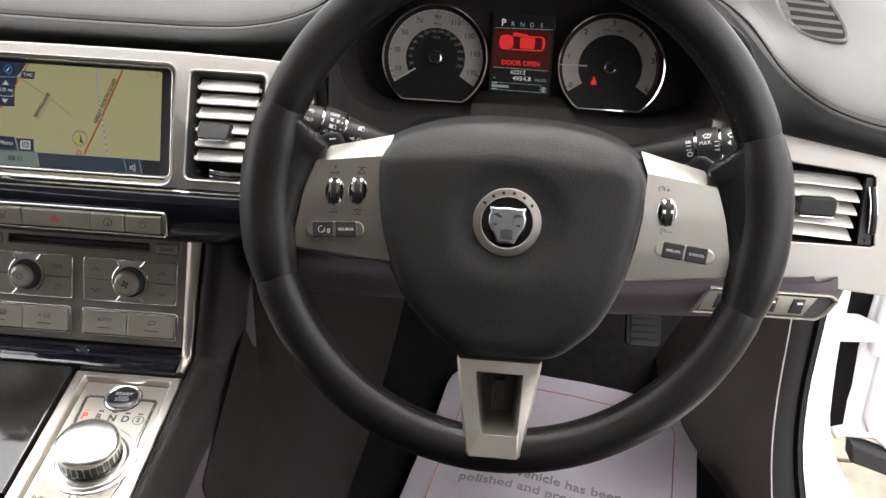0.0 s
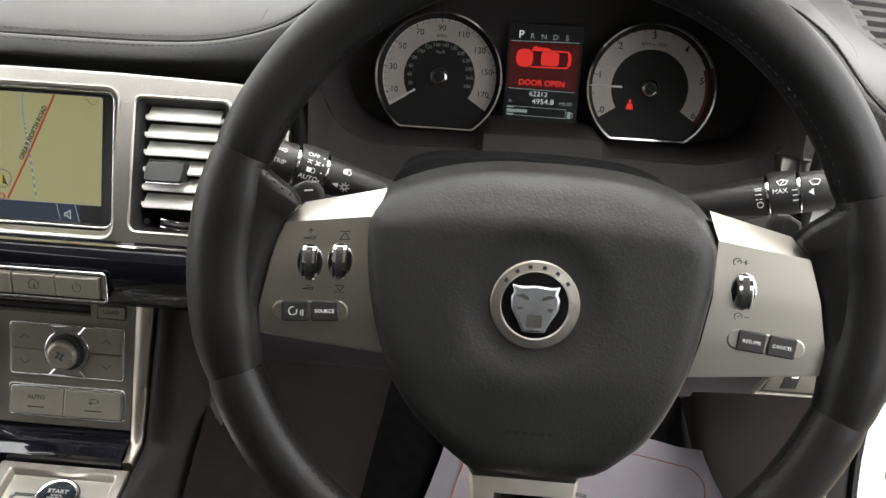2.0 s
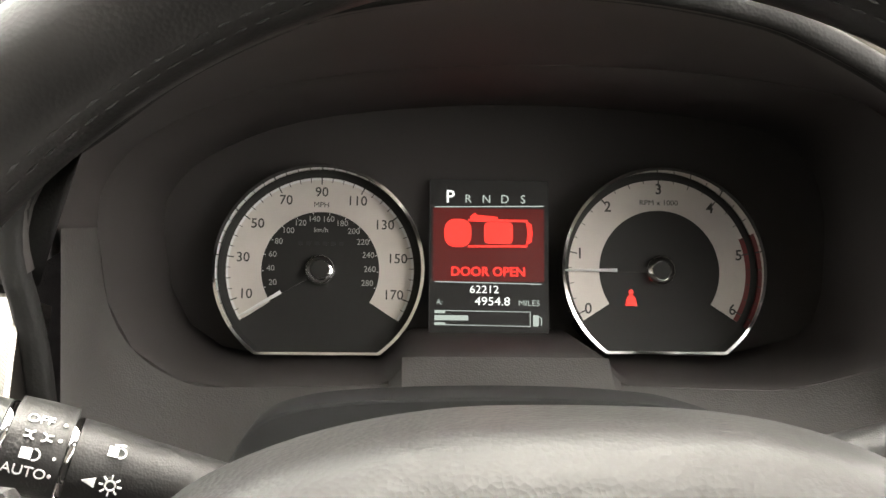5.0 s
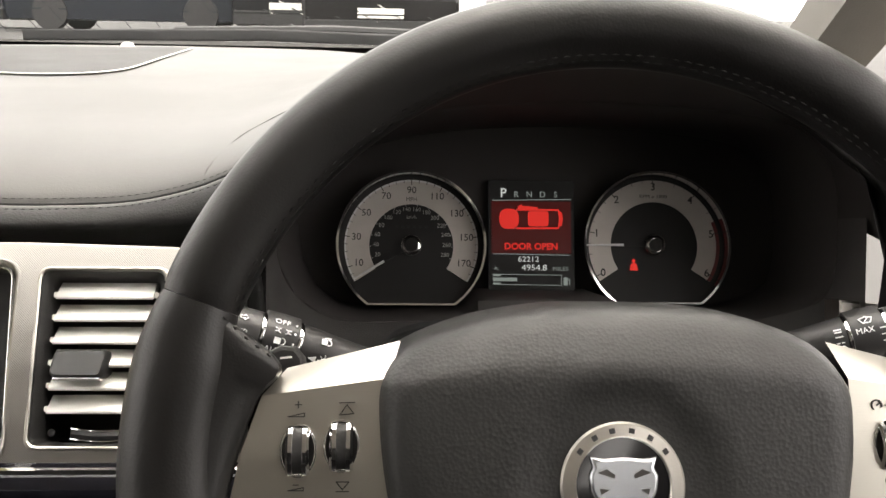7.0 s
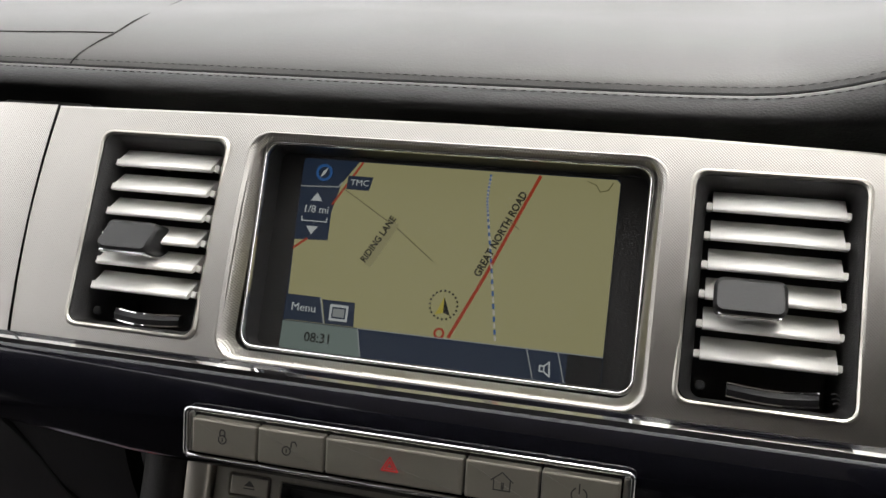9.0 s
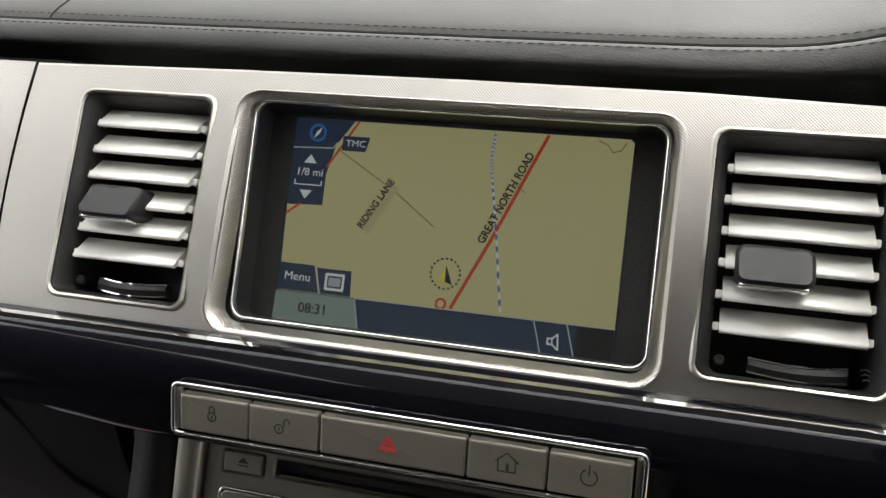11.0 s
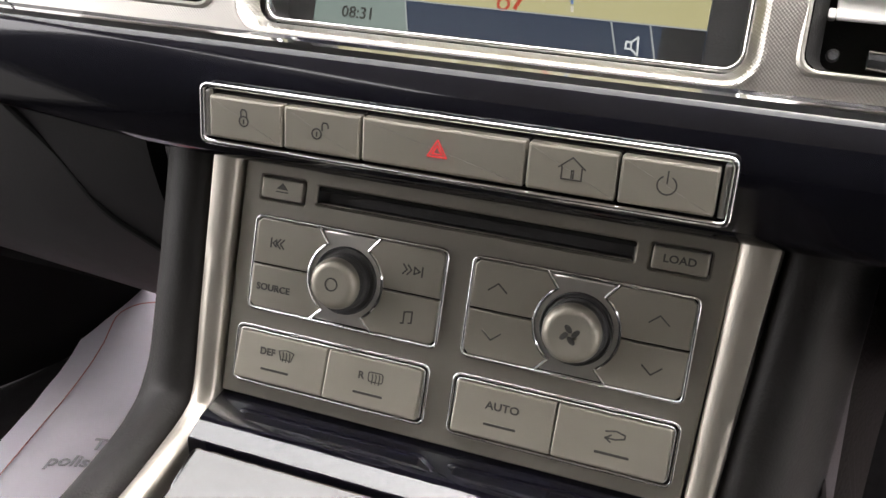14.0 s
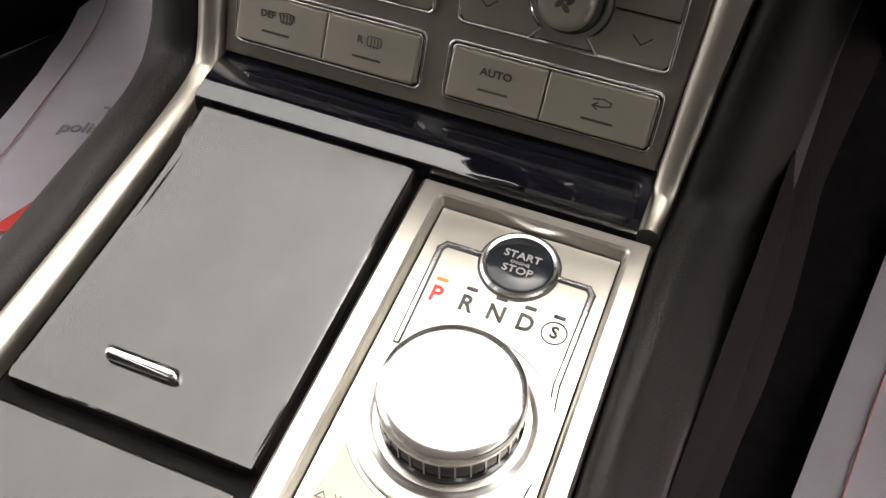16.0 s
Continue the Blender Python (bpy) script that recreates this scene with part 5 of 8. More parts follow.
# the opening that the column comes through: its shade is a solid near-black shape
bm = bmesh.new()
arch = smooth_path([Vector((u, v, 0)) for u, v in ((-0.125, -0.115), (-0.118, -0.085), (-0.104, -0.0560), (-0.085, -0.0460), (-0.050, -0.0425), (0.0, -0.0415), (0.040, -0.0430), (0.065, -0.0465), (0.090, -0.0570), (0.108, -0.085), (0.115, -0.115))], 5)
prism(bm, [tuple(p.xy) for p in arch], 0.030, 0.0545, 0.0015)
part("column_opening", bm, PIT, binnacle, "solid black shape for the shade in the column opening", smooth=40)
# the hood: its inner wall, and the rolled front edge that runs down into both cheeks
def evenly(pts, n):
    d = [0.0]
    for p, q in zip(pts, pts[1:]): d.append(d[-1] + (q - p).length)
    return [Vector([float(np.interp(d[-1] * k / n, d, [p[i] for p in pts])) for i in range(3)]) for k in range(n + 1)]
right = [(0.180, 0.960), (0.181, 1.000), (0.182, 1.034), (0.182, 1.056), (0.181, 1.078), (0.174, 1.100), (0.150, 1.1175), (0.122, 1.1375), (0.0905, 1.153), (0.0695, 1.160), (0.035, 1.1655)]
edge_w = [Vector((0.402 + x, 0.0, z)) for x, z in right] + [Vector((0.402, 0.0, 1.1675))] + [Vector((0.402 - x + 0.008 * min(1.0, max(0.0, (1.085 - z) / 0.04)), 0.0, z)) for x, z in right[::-1]]
edge_l = [HOOD.inverted() @ p for p in smooth_path(edge_w, 5)]
hole_l = [Vector((u, v, 0.0005)) for u, v in [(0.1890, 0.020)] + upper + [(-0.1760, 0.020)]]
ia, ib = evenly(hole_l, 60), evenly([HOOD.inverted() @ p for p in smooth_path(edge_w, 5) if p.z > 1.066], 60)
bm = bmesh.new()
A, M, E = [bm.verts.new(p) for p in ia], [bm.verts.new(p.lerp(q, 0.5) + Vector((0, 0.004 if p.y > 0.03 else 0, 0))) for p, q in zip(ia, ib)], [bm.verts.new(q) for q in ib]
bridge(bm, A, M, closed=False); bridge(bm, M, E, closed=False)
part("hood_lining", bm, RECESS, binnacle, "black hood lining", smooth=60)
bm = bmesh.new()
ring = evenly(edge_l, 80)
rows = [[] for k in range(6)]
for i, p in enumerate(ring):
    t = (ring[min(i + 1, 80)] - ring[max(i - 1, 0)]).normalized()
    out = Vector((0, 0, 1)).cross(t).normalized()
    if out.dot(Vector((p.x, p.y + 0.04, 0))) < 0: out = -out
    for k, (o, w) in enumerate(((0.0, -0.004), (0.0004, 0.001), (0.002, 0.0025), (0.0070, 0.0025), (0.0088, 0.001), (0.0110, -0.012))):
        rows[k].append(bm.verts.new(p + out * o + Vector((0, 0, w))))
for p, q in zip(rows, rows[1:]): bridge(bm, p, q, closed=False)
part("hood_edge", bm, ROLL_LEATHER, binnacle, "dark rolled hood edge and cheeks", smooth=50)

cluster = thing("instrument_cluster", DIALS, "two chrome-ringed silver dials with a red-lit display between", "instrument cluster")
def dial(name, cu, cv, label):
    RO, flat = 0.0535, -0.0435
    def ring(r):
        a = math.degrees(math.asin(max(-1, (flat * (r / RO)) / r)))
        return [(cu + r * math.cos(radians(x)), cv + r * math.sin(radians(x))) for x in np.linspace(a, 180 - a, 64)]
    bm = bmesh.new()
    prism(bm, ring(RO - 0.001), -0.004, 0.0)
    base = part(name, bm, DIAL_BLACK, cluster, label)
    bm = bmesh.new()
    o, m1, m2, i = ring(RO), ring(RO - 0.0006), ring(RO - 0.0022), ring(RO - 0.0034)
    a, b, c, d = loop3(bm, o, -0.003), loop3(bm, m1, 0.0105), loop3(bm, m2, 0.0105), loop3(bm, i, 0.0002)
    bridge(bm, a, b); bridge(bm, b, c); bridge(bm, c, d)
    part("bezel", bm, CHROME, base, "polished chrome bezel", smooth=30)
    return base


def band(base, cu, cv, r0, r1, a0, a1, mat, w=0.0006, name="band"):
    bm = bmesh.new()
    n = 80
    out = [(cu + r1 * math.cos(radians(a)), cv + r1 * math.sin(radians(a))) for a in np.linspace(a0, a1, n)]
    inn = [(cu + r0 * math.cos(radians(a)), cv + r0 * math.sin(radians(a))) for a in np.linspace(a0, a1, n)]
    lo_o, lo_i, hi_o, hi_i = loop3(bm, out, 0.0), loop3(bm, inn, 0.0), loop3(bm, out, w), loop3(bm, inn, w)
    bridge(bm, hi_o, hi_i, False); bridge(bm, lo_o, hi_o, False); bridge(bm, hi_i, lo_i, False)
    bm.faces.new((lo_o[0], hi_o[0], hi_i[0], lo_i[0])); bm.faces.new((lo_o[-1], hi_o[-1], hi_i[-1], lo_i[-1]))
    return part(name, bm, mat, base)


def tick(base, cu, cv, a, r0, r1, width, mat, w=0.0008):
    bm = bmesh.new()
    p, q = (cu + r0 * math.cos(radians(a)), cv + r0 * math.sin(radians(a))), (cu + r1 * math.cos(radians(a)), cv + r1 * math.sin(radians(a)))
    ribbon(bm, [p, q], width, w - 0.0003, w)
    return part("tick", bm, mat, base)


LU, LV = -0.0901, -0.0012
spd = dial("speedometer", LU, LV, "speedometer with silver number band")
SA0, SA1 = 213.0, -33.0
band(spd, LU, LV, 0.0300, 0.0478, SA1, SA0, DIAL_BAND)
band(spd, LU, LV, 0.0465, 0.0476, SA1, SA0, WHITE_MARK, 0.0008, "pale_scale")
def sp_angle(v):
    return SA0 + (SA1 - SA0) * v / 180.0
for k in range(0, 37):
    v = k * 5
    if v > 180: break
    tick(spd, LU, LV, sp_angle(v), 0.0444 if v % 20 == 10 else 0.0455, 0.0480, 0.0006 if v % 20 == 10 else 0.00035, DARK_MARK, 0.0011)
for v in range(10, 180, 20):
    a = radians(sp_angle(v))
    letters("numeral", str(v), 0.0070, DARK_MARK, spd, LU + 0.0396 * math.cos(a), LV + 0.0396 * math.sin(a) + 0.0005, 0.0009, bold=0.00004)
letters("word", "MPH", 0.0040, DARK_MARK, spd, LU, LV + 0.0335, 0.0009)
KA0, KA1 = 196.0, -16.0
for k, v in enumerate(range(20, 300, 20)):
    a = radians(198 - (198 + 18) * (v - 20) / 260.0)
    letters("numeral", str(v), 0.0042, DIAL_TEXT, spd, LU + 0.0252 * math.cos(a), LV + 0.0252 * math.sin(a) + 0.0012, 0.0007)
    tick(spd, LU, LV, math.degrees(a), 0.0288, 0.0296, 0.0003, WHITE_MARK)
letters("word", "km/h", 0.0036, DIAL_TEXT, spd, LU, LV + 0.0205, 0.0007)
bm = bmesh.new()
for k in range(6):
    u = LU - 0.0105 + k * 0.0042
    prism(bm, rr(u - 0.0012, u + 0.0012, LV + 0.0127, LV + 0.0147, 0.0003, 1), 0.0002, 0.0005)
part("maker_bars", bm, RUBBER, spd, "row of small grey bars")
def needle(base, cu, cv, a, r0, r1):
    bm = bmesh.new()
    d, k = Vector((math.cos(radians(a)), math.sin(radians(a)))), Vector((-math.sin(radians(a)), math.cos(radians(a))))
    c = Vector((cu, cv))
    prism(bm, [tuple(c + d * r0 + k * 0.0009), tuple(c + d * r0 - k * 0.0009), tuple(c + d * r1 - k * 0.0005), tuple(c + d * r1 + k * 0.0005)], 0.0035, 0.0048, 0.0003)
    part("needle", bm, WHITE_MARK, base, "pale needle")
    bm = bmesh.new()
    prism(bm, [tuple(c + k * 0.0012), tuple(c - k * 0.0012), tuple(c + d * r0 - k * 0.0009), tuple(c + d * r0 + k * 0.0009)], 0.0035, 0.0044)
    part("needle_root", bm, DIAL_BLACK, base)
    bm = bmesh.new()
    lathe(bm, [(0.0082, 0.0), (0.0078, 0.0036), (0.0066, 0.0052), (0.0050, 0.0056), (0.0046, 0.0045), (0.002, 0.0045)], cu, cv, 32)
    part("hub", bm, CHROME, base, "chrome needle hub", smooth=40)
    bm = bmesh.new()
    lathe(bm, [(0.0045, 0.004), (0.0045, 0.0050), (0.001, 0.0052)], cu, cv, 24)
    part("hub_cap", bm, DIAL_BLACK, base)
needle(spd, LU, LV, 211.0, 0.0225, 0.0470)

RU, RV = 0.0856, 0.0004
rev = dial("tachometer", RU, RV, "rev counter with silver number band")
band(rev, RU, RV, 0.0318, 0.0478, -33, 213, DIAL_BAND)
band(rev, RU, RV, 0.0455, 0.0480, -33, 22, material("dark_red_zone", (0.16, 0.02, 0.02), 0.5, mottle=0.05), 0.0009, "red_zone")
def rv_angle(v):
    return 208.0 - 236.0 * v / 6.0
for k in range(0, 25):
    v = k * 0.25
    tick(rev, RU, RV, rv_angle(v), 0.0445 if k % 4 == 0 else (0.0458 if k % 2 == 0 else 0.0465), 0.0482, 0.0006 if k % 4 == 0 else 0.00035, DARK_MARK, 0.0012)
for v in range(7):
    a = radians(rv_angle(v))
    r = 0.0428 if v != 3 else 0.0428
    letters("numeral", str(v), 0.0078, DARK_MARK, rev, RU + r * math.cos(a), RV + r * math.sin(a), 0.0010, bold=0.00008)
letters("word", "RPM x 1000", 0.0038, DARK_MARK, rev, RU, RV + 0.0357, 0.0010, wide=1.1)
needle(rev, RU, RV, 180.5, 0.0232, 0.0500)
bm = bmesh.new()
prism(bm, circle(RU - 0.0152, RV - 0.0112, 0.0013, 10), 0.0002, 0.0006)
prism(bm, [(RU - 0.0182, RV - 0.0182), (RU - 0.0122, RV - 0.0182), (RU - 0.0130, RV - 0.0140), (RU - 0.0152, RV - 0.0122), (RU - 0.0174, RV - 0.0140)], 0.0002, 0.0006)
part("belt_warning", bm, C_BRIGHT, rev, "lit red seat belt warning")

bm = bmesh.new()
prism(bm, rr(-0.0345, 0.0275, -0.0360, 0.0470, 0.001), -0.004, 0.0)
disp = part("trip_display", bm, C_BACK, cluster, "black and red trip display")
bm = bmesh.new()
prism(bm, rr(-0.0325, 0.0250, -0.0060, 0.0318, 0.0003, 1), 0.0, 0.0004)
part("red_field", bm, C_RED, disp, "dark red field")
bm = bmesh.new()
ribbon(bm, [(-0.0318, 0.0324), (0.0248, 0.0335)], 0.0005, 0.0001, 0.0005)
part("rule", bm, C_TEXT, disp)
bm = bmesh.new()
ribbon(bm, [(-0.0312, -0.0064), (0.0235, -0.0072)], 0.0005, 0.0001, 0.0005)
part("rule", bm, C_TEXT, disp)
letters("gear_letter", "P", 0.0092, C_WHITE, disp, -0.0239, 0.0376, 0.0005, bold=0.0001)
for ch, u in (("R", -0.0145), ("N", -0.0050), ("D", 0.0046), ("S", 0.0141)):
    letters("gear_letter", ch, 0.0062, C_TEXT, disp, u, 0.0367, 0.0005)
# outline of a car from above with one door open
bm = bmesh.new()
prism(bm, rr(-0.0268, -0.0128, 0.0116, 0.0262, 0.0055, 5), 0.0004, 0.0008)
prism(bm, rr(-0.0062, 0.0088, 0.0136, 0.0246, 0.0022, 3), 0.0004, 0.0008)
prism(bm, [(0.0155, 0.0128), (0.0185, 0.0145), (0.0192, 0.0190), (0.0185, 0.0238), (0.0155, 0.0256), (0.0165, 0.0190)], 0.0004, 0.0008)
ribbon(bm, [(-0.014, 0.0120), (0.016, 0.0124)], 0.0012, 0.0004, 0.0007); ribbon(bm, [(-0.014, 0.0256), (0.016, 0.0256)], 0.0012, 0.0004, 0.0007)
prism(bm, [(-0.0128, 0.0256), (0.0010, 0.0262), (0.0008, 0.0276), (-0.0100, 0.0284), (-0.0110, 0.0296), (-0.0136, 0.0276)], 0.0004, 0.0008)
part("car_symbol", bm, C_BRIGHT, disp, "bright red car symbol with open door")
letters("word", "DOOR OPEN", 0.0066, C_BRIGHT, disp, -0.0040, -0.0012, 0.0006, wide=1.0, bold=0.00018)
letters("word", "62212", 0.0056, C_WHITE, disp, -0.0060, -0.0104, 0.0005, wide=1.1)
letters("word", "4954.8", 0.0062, C_WHITE, disp, -0.0018, -0.0165, 0.0005, wide=1.1)
letters("word", "MILES", 0.0042, C_TEXT, disp, 0.0172, -0.0172, 0.0005, wide=1.1)
letters("word", "A:", 0.0038, C_TEXT, disp, -0.0291, -0.0170, 0.0005)
bm = bmesh.new()
ribbon(bm, [(-0.0316, -0.0212), (0.0178, -0.0216)], 0.0004, 0.0001, 0.0005); ribbon(bm, [(-0.0316, -0.0284), (0.0178, -0.0290)], 0.0004, 0.0001, 0.0005); ribbon(bm, [(0.0178, -0.0216), (0.0178, -0.0290)], 0.0004, 0.0001, 0.0005)
prism(bm, rr(-0.0316, -0.0142, -0.0262, -0.0236, 0.0002, 1), 0.0001, 0.0005); prism(bm, rr(-0.0316, -0.0260, -0.0226, -0.0214, 0.0002, 1), 0.0001, 0.0005); prism(bm, rr(-0.0316, -0.0260, -0.0286, -0.0272, 0.0002, 1), 0.0001, 0.0005)
prism(bm, rr(0.0192, 0.0222, -0.0290, -0.0232, 0.0004, 1), 0.0001, 0.0005); ribbon(bm, [(0.0222, -0.0240), (0.0236, -0.0248), (0.0236, -0.0285)], 0.0005, 0.0001, 0.0005)
part("fuel_bar", bm, C_TEXT, disp, "pale fuel gauge bar")

# ---- steering wheel ----
wheel = thing("steering_wheel", WHEEL, "black leather three-spoke steering wheel with satin silver spokes", "steering wheel")
def rim_arc(a0, a1, bulge, extra=0.0):
    """A length of the rim between two angles; bulge thickens the grips inwards."""
    bm = bmesh.new()
    n, m = max(8, int(abs(a1 - a0) / 2)), 20
    rings = []
    for i in range(n + 1):
        a = a0 + (a1 - a0) * i / n
        e = min(abs(a - a0), abs(a - a1))
        k = bulge * (1 - math.cos(min(1, e / 9.0) * math.pi)) / 2
        pinch = 1 - 0.05 * math.exp(-(e / 0.8) ** 2)
        half_r, half_w = (0.0168 + 0.0030 * k) * pinch, (0.0158 + 0.0022 * k) * pinch
        mid = 0.1985 - 0.0168 - 0.0010 * k
        ring = []
        for j in range(m):
            b = 2 * math.pi * j / m
            r = mid + half_r * math.cos(b)
            ring.append(bm.verts.new((r * math.cos(radians(a)), r * math.sin(radians(a)), half_w * math.sin(b))))
        rings.append(ring)
    for p, q in zip(rings, rings[1:]): bridge(bm, p, q)
    bm.faces.new(rings[0][::-1]); bm.faces.new(rings[-1])
    return bm


part("rim", rim_arc(20.06, 159.94, 0.0), LEATHER, wheel, "smooth black leather rim top", smooth=60)
part("rim", rim_arc(200.26, 339.74, 0.0), LEATHER, wheel, "smooth black leather rim bottom", smooth=60)
part("grip", rim_arc(-20.2, 20.0, 1.0), LEATHER, wheel, "thick black leather grip", smooth=60)
part("grip", rim_arc(160.0, 200.2, 1.0), LEATHER, wheel, "thick black leather grip", smooth=60)
bm = bmesh.new()
for a0, a1 in ((20, 160), (200, 340)):
    for off in (0.0, 1.0):
        path = []
        for a in np.linspace(a0, a1, 90):
            r = 0.1657 + 0.0015 * off
            path.append((r * math.cos(radians(a)), r * math.sin(radians(a)), 0.0051 + 0.0031 * off))
        dashes(bm, path, 0.0036, 0.0016, 0.0008, 0.0004, Vector((0, 0, 1)))
tagged(part("stitching", bm, THREAD, wheel, "row of dark stitches round the inner rim"), kind="stuff")

# thumb leather that runs from each grip to the spoke
def thumb(sign):
    bm = bmesh.new()
    prof_o = [(0.168, 0.064), (0.167, 0.050), (0.166, 0.030), (0.166, 0.0), (0.166, -0.030), (0.166, -0.052)]
    prof_i = [(0.160, 0.056), (0.1378, 0.0372), (0.1462, 0.0243), (0.1536, 0.0025), (0.1588, -0.0236), (0.1600, -0.046)]
    rows = []
    for (ou, ov), (iu, iv) in zip(prof_o, prof_i):
        rows.append([(ou, ov, 0.010), (ou * 0.6 + iu * 0.4, ov * 0.6 + iv * 0.4, 0.0085), (iu + 0.001, iv, 0.0042), (iu, iv, 0.0), (iu + 0.002, iv, -0.012), (ou, ov, -0.012)])
    cols = list(zip(*rows))
    sm = [smooth_path([Vector(p) for p in c], 5) for c in cols]
    vs = [[bm.verts.new((sign * p.x, p.y, p.z)) for p in c] for c in sm]
    for c0, c1 in zip(vs, vs[1:]):
        for i in range(len(c0) - 1):
            bm.faces.new((c0[i], c0[i + 1], c1[i + 1], c1[i]))
    return bm
for s in (-1, 1):
    part("thumb_rest", thumb(s), LEATHER, wheel, "", smooth=60)
    bm = bmesh.new()
    path = smooth_path([Vector((s * 0.1600, 0.0560, 0.0095)), Vector((s * 0.150, 0.0470, 0.0085)), Vector((s * 0.1385, 0.0385, 0.0060))], 8)
    dashes(bm, path, 0.0026, 0.0030, 0.0014, 0.0012, Vector((0, 0, 1)))
    part("stitching", bm, STITCH, wheel)

def spoke(sign):
    bm = bmesh.new()
    # upper bright band, tipped back, and the face below it
    edge_o = [(0.1364, 0.0362), (0.1453, 0.0250), (0.1528, 0.0025), (0.1582, -0.0236), (0.1578, -0.0390)]
    edge_i = [(0.0900, 0.0475), (0.0945, 0.0320), (0.0940, 0.0), (0.0900, -0.025), (0.0850, -0.0450)]
    ws = [-0.0085, 0.0005, 0.0016, 0.0014, 0.0006]
    n = 14
    def subdivide(pts):
        return [p.lerp(q, k / 5) for p, q in zip(pts, pts[1:]) for k in range(5)] + [pts[-1]]
    L, R = subdivide([Vector((*p, w)) for p, w in zip(edge_o, ws)]), subdivide([Vector((*p, w + 0.001)) for p, w in zip(edge_i, ws)])
    grid = [[bm.verts.new((sign * (a.x + (b.x - a.x) * k / n), a.y + (b.y - a.y) * k / n, a.z + (b.z - a.z) * k / n)) for k in range(n + 1)] for a, b in zip(L, R)]
    for g0, g1 in zip(grid, grid[1:]):
        for k in range(n):
            bm.faces.new((g0[k], g0[k + 1], g1[k + 1], g1[k]))
    # lower edge turned under
    low = [bm.verts.new((v.co.x, v.co.y - 0.0035, v.co.z - 0.012)) for v in grid[-1]]
    bridge(bm, grid[-1], low, closed=False)
    return part("spoke_panel", bm, ALU, wheel, "satin silver spoke panel", smooth=28)


for s in (-1, 1):
    sp = spoke(s)
    bm = bmesh.new()
    prism(bm, [(s * 0.070, -0.048), (s * 0.150, -0.034), (s * 0.150, 0.026), (s * 0.130, 0.034), (s * 0.070, 0.046)], -0.030, -0.010)
    part("spoke_back", bm, BLACK, wheel)

def roller(u, v):
    bm = bmesh.new()
    prism(bm, [(u + 0.0074 * math.cos(a), v + 0.0107 * math.sin(a)) for a in np.linspace(0, 2 * math.pi, 29)[:-1]], -0.002, 0.0023, 0.0006)
    ring = part("roller_rim", bm, CHROME, wheel, "oval chrome rim", smooth=40)
    bm = bmesh.new()
    prism(bm, [(u + 0.0064 * math.cos(a), v + 0.0097 * math.sin(a)) for a in np.linspace(0, 2 * math.pi, 29)[:-1]], 0.002, 0.00245)
    part("roller_well", bm, MATT, ring)
    bm = bmesh.new()
    rings = []
    for k in range(13):
        a = radians(-65 + 130 * k / 12)
        y, z = v + 0.0100 * math.sin(a), 0.0010 + 0.0062 * math.cos(a)
        dy, dz = 0.0006 * math.sin(a), 0.0006 * math.cos(a)
        rings.append([bm.verts.new(p) for p in ((u - 0.0048, y, z - 0.004), (u - 0.0046, y, z - 0.0005), (u - 0.0036, y + dy, z + dz), (u - 0.0020, y + dy, z + dz), (u - 0.0016, y, z), (u + 0.0016, y, z), (u + 0.0020, y + dy, z + dz), (u + 0.0036, y + dy, z + dz), (u + 0.0046, y, z - 0.0005), (u + 0.0048, y, z - 0.004))])
    for p, q in zip(rings, rings[1:]): bridge(bm, p, q, closed=False)
    part("roller", bm, CHROME, ring, "ribbed chrome scroll wheel", smooth=30)
    bm = bmesh.new()
    rings = []
    for k in range(13):
        a = radians(-60 + 120 * k / 12)
        y, z = v + 0.0101 * math.sin(a), 0.00125 + 0.0062 * math.cos(a) + (0.0003 if k % 2 else 0)
        rings.append([bm.verts.new((u - 0.0019, y, z)), bm.verts.new((u + 0.0019, y, z))])
    for p, q in zip(rings, rings[1:]): bridge(bm, p, q, closed=False)
    part("roller_tread", bm, BLACK, ring)


roller(-0.1302, 0.0036); roller(-0.1131, 0.0052); roller(0.1104, 0.0049)

def rocker(uc, vc, turn, left, right, symbol=False):
    m = pose(uc, vc, 0.0012, 0, 0, turn)
    def local(pts): return [tuple((m @ Vector((x, y, 0))).xy) for x, y in pts]
    bm = bmesh.new()
    prism(bm, local(rr(-0.0215, 0.0215, -0.0056, 0.0056, 0.0055, 6)), -0.002, 0.0030, 0.0008)
    base = part("key_frame", bm, ALU, wheel, "satin metal key frame", smooth=40)
    for x0, x1, word in ((-0.0160, -0.0008, left), (0.0008, 0.0162, right)):
        bm = bmesh.new()
        prism(bm, local(rr(x0, x1, -0.0057, 0.0057, 0.0010)), 0.002, 0.0046, 0.0008)
        k = part("key", bm, BLACK, base, "black rubber key")
        if word:
            p = m @ Vector(((x0 + x1) / 2, 0, 0))
            letters("word", word, 0.0028, WHITE_MARK, k, p.x, p.y, 0.0047, turn=turn, wide=1.05)
        else:
            p = m @ Vector(((x0 + x1) / 2, 0, 0))
            icon(k, [circle(p.x - 0.001, p.y, 0.0024, 10, 80, 250), [(p.x - 0.001, p.y - 0.0022), (p.x + 0.001, p.y - 0.0014), (p.x + 0.0012, p.y + 0.001)], circle(p.x + 0.001, p.y - 0.0008, 0.0026, 6, -25, 30), circle(p.x + 0.001, p.y - 0.0008, 0.0038, 6, -25, 30)], 0.0005, 0.0047, WHITE_MARK)


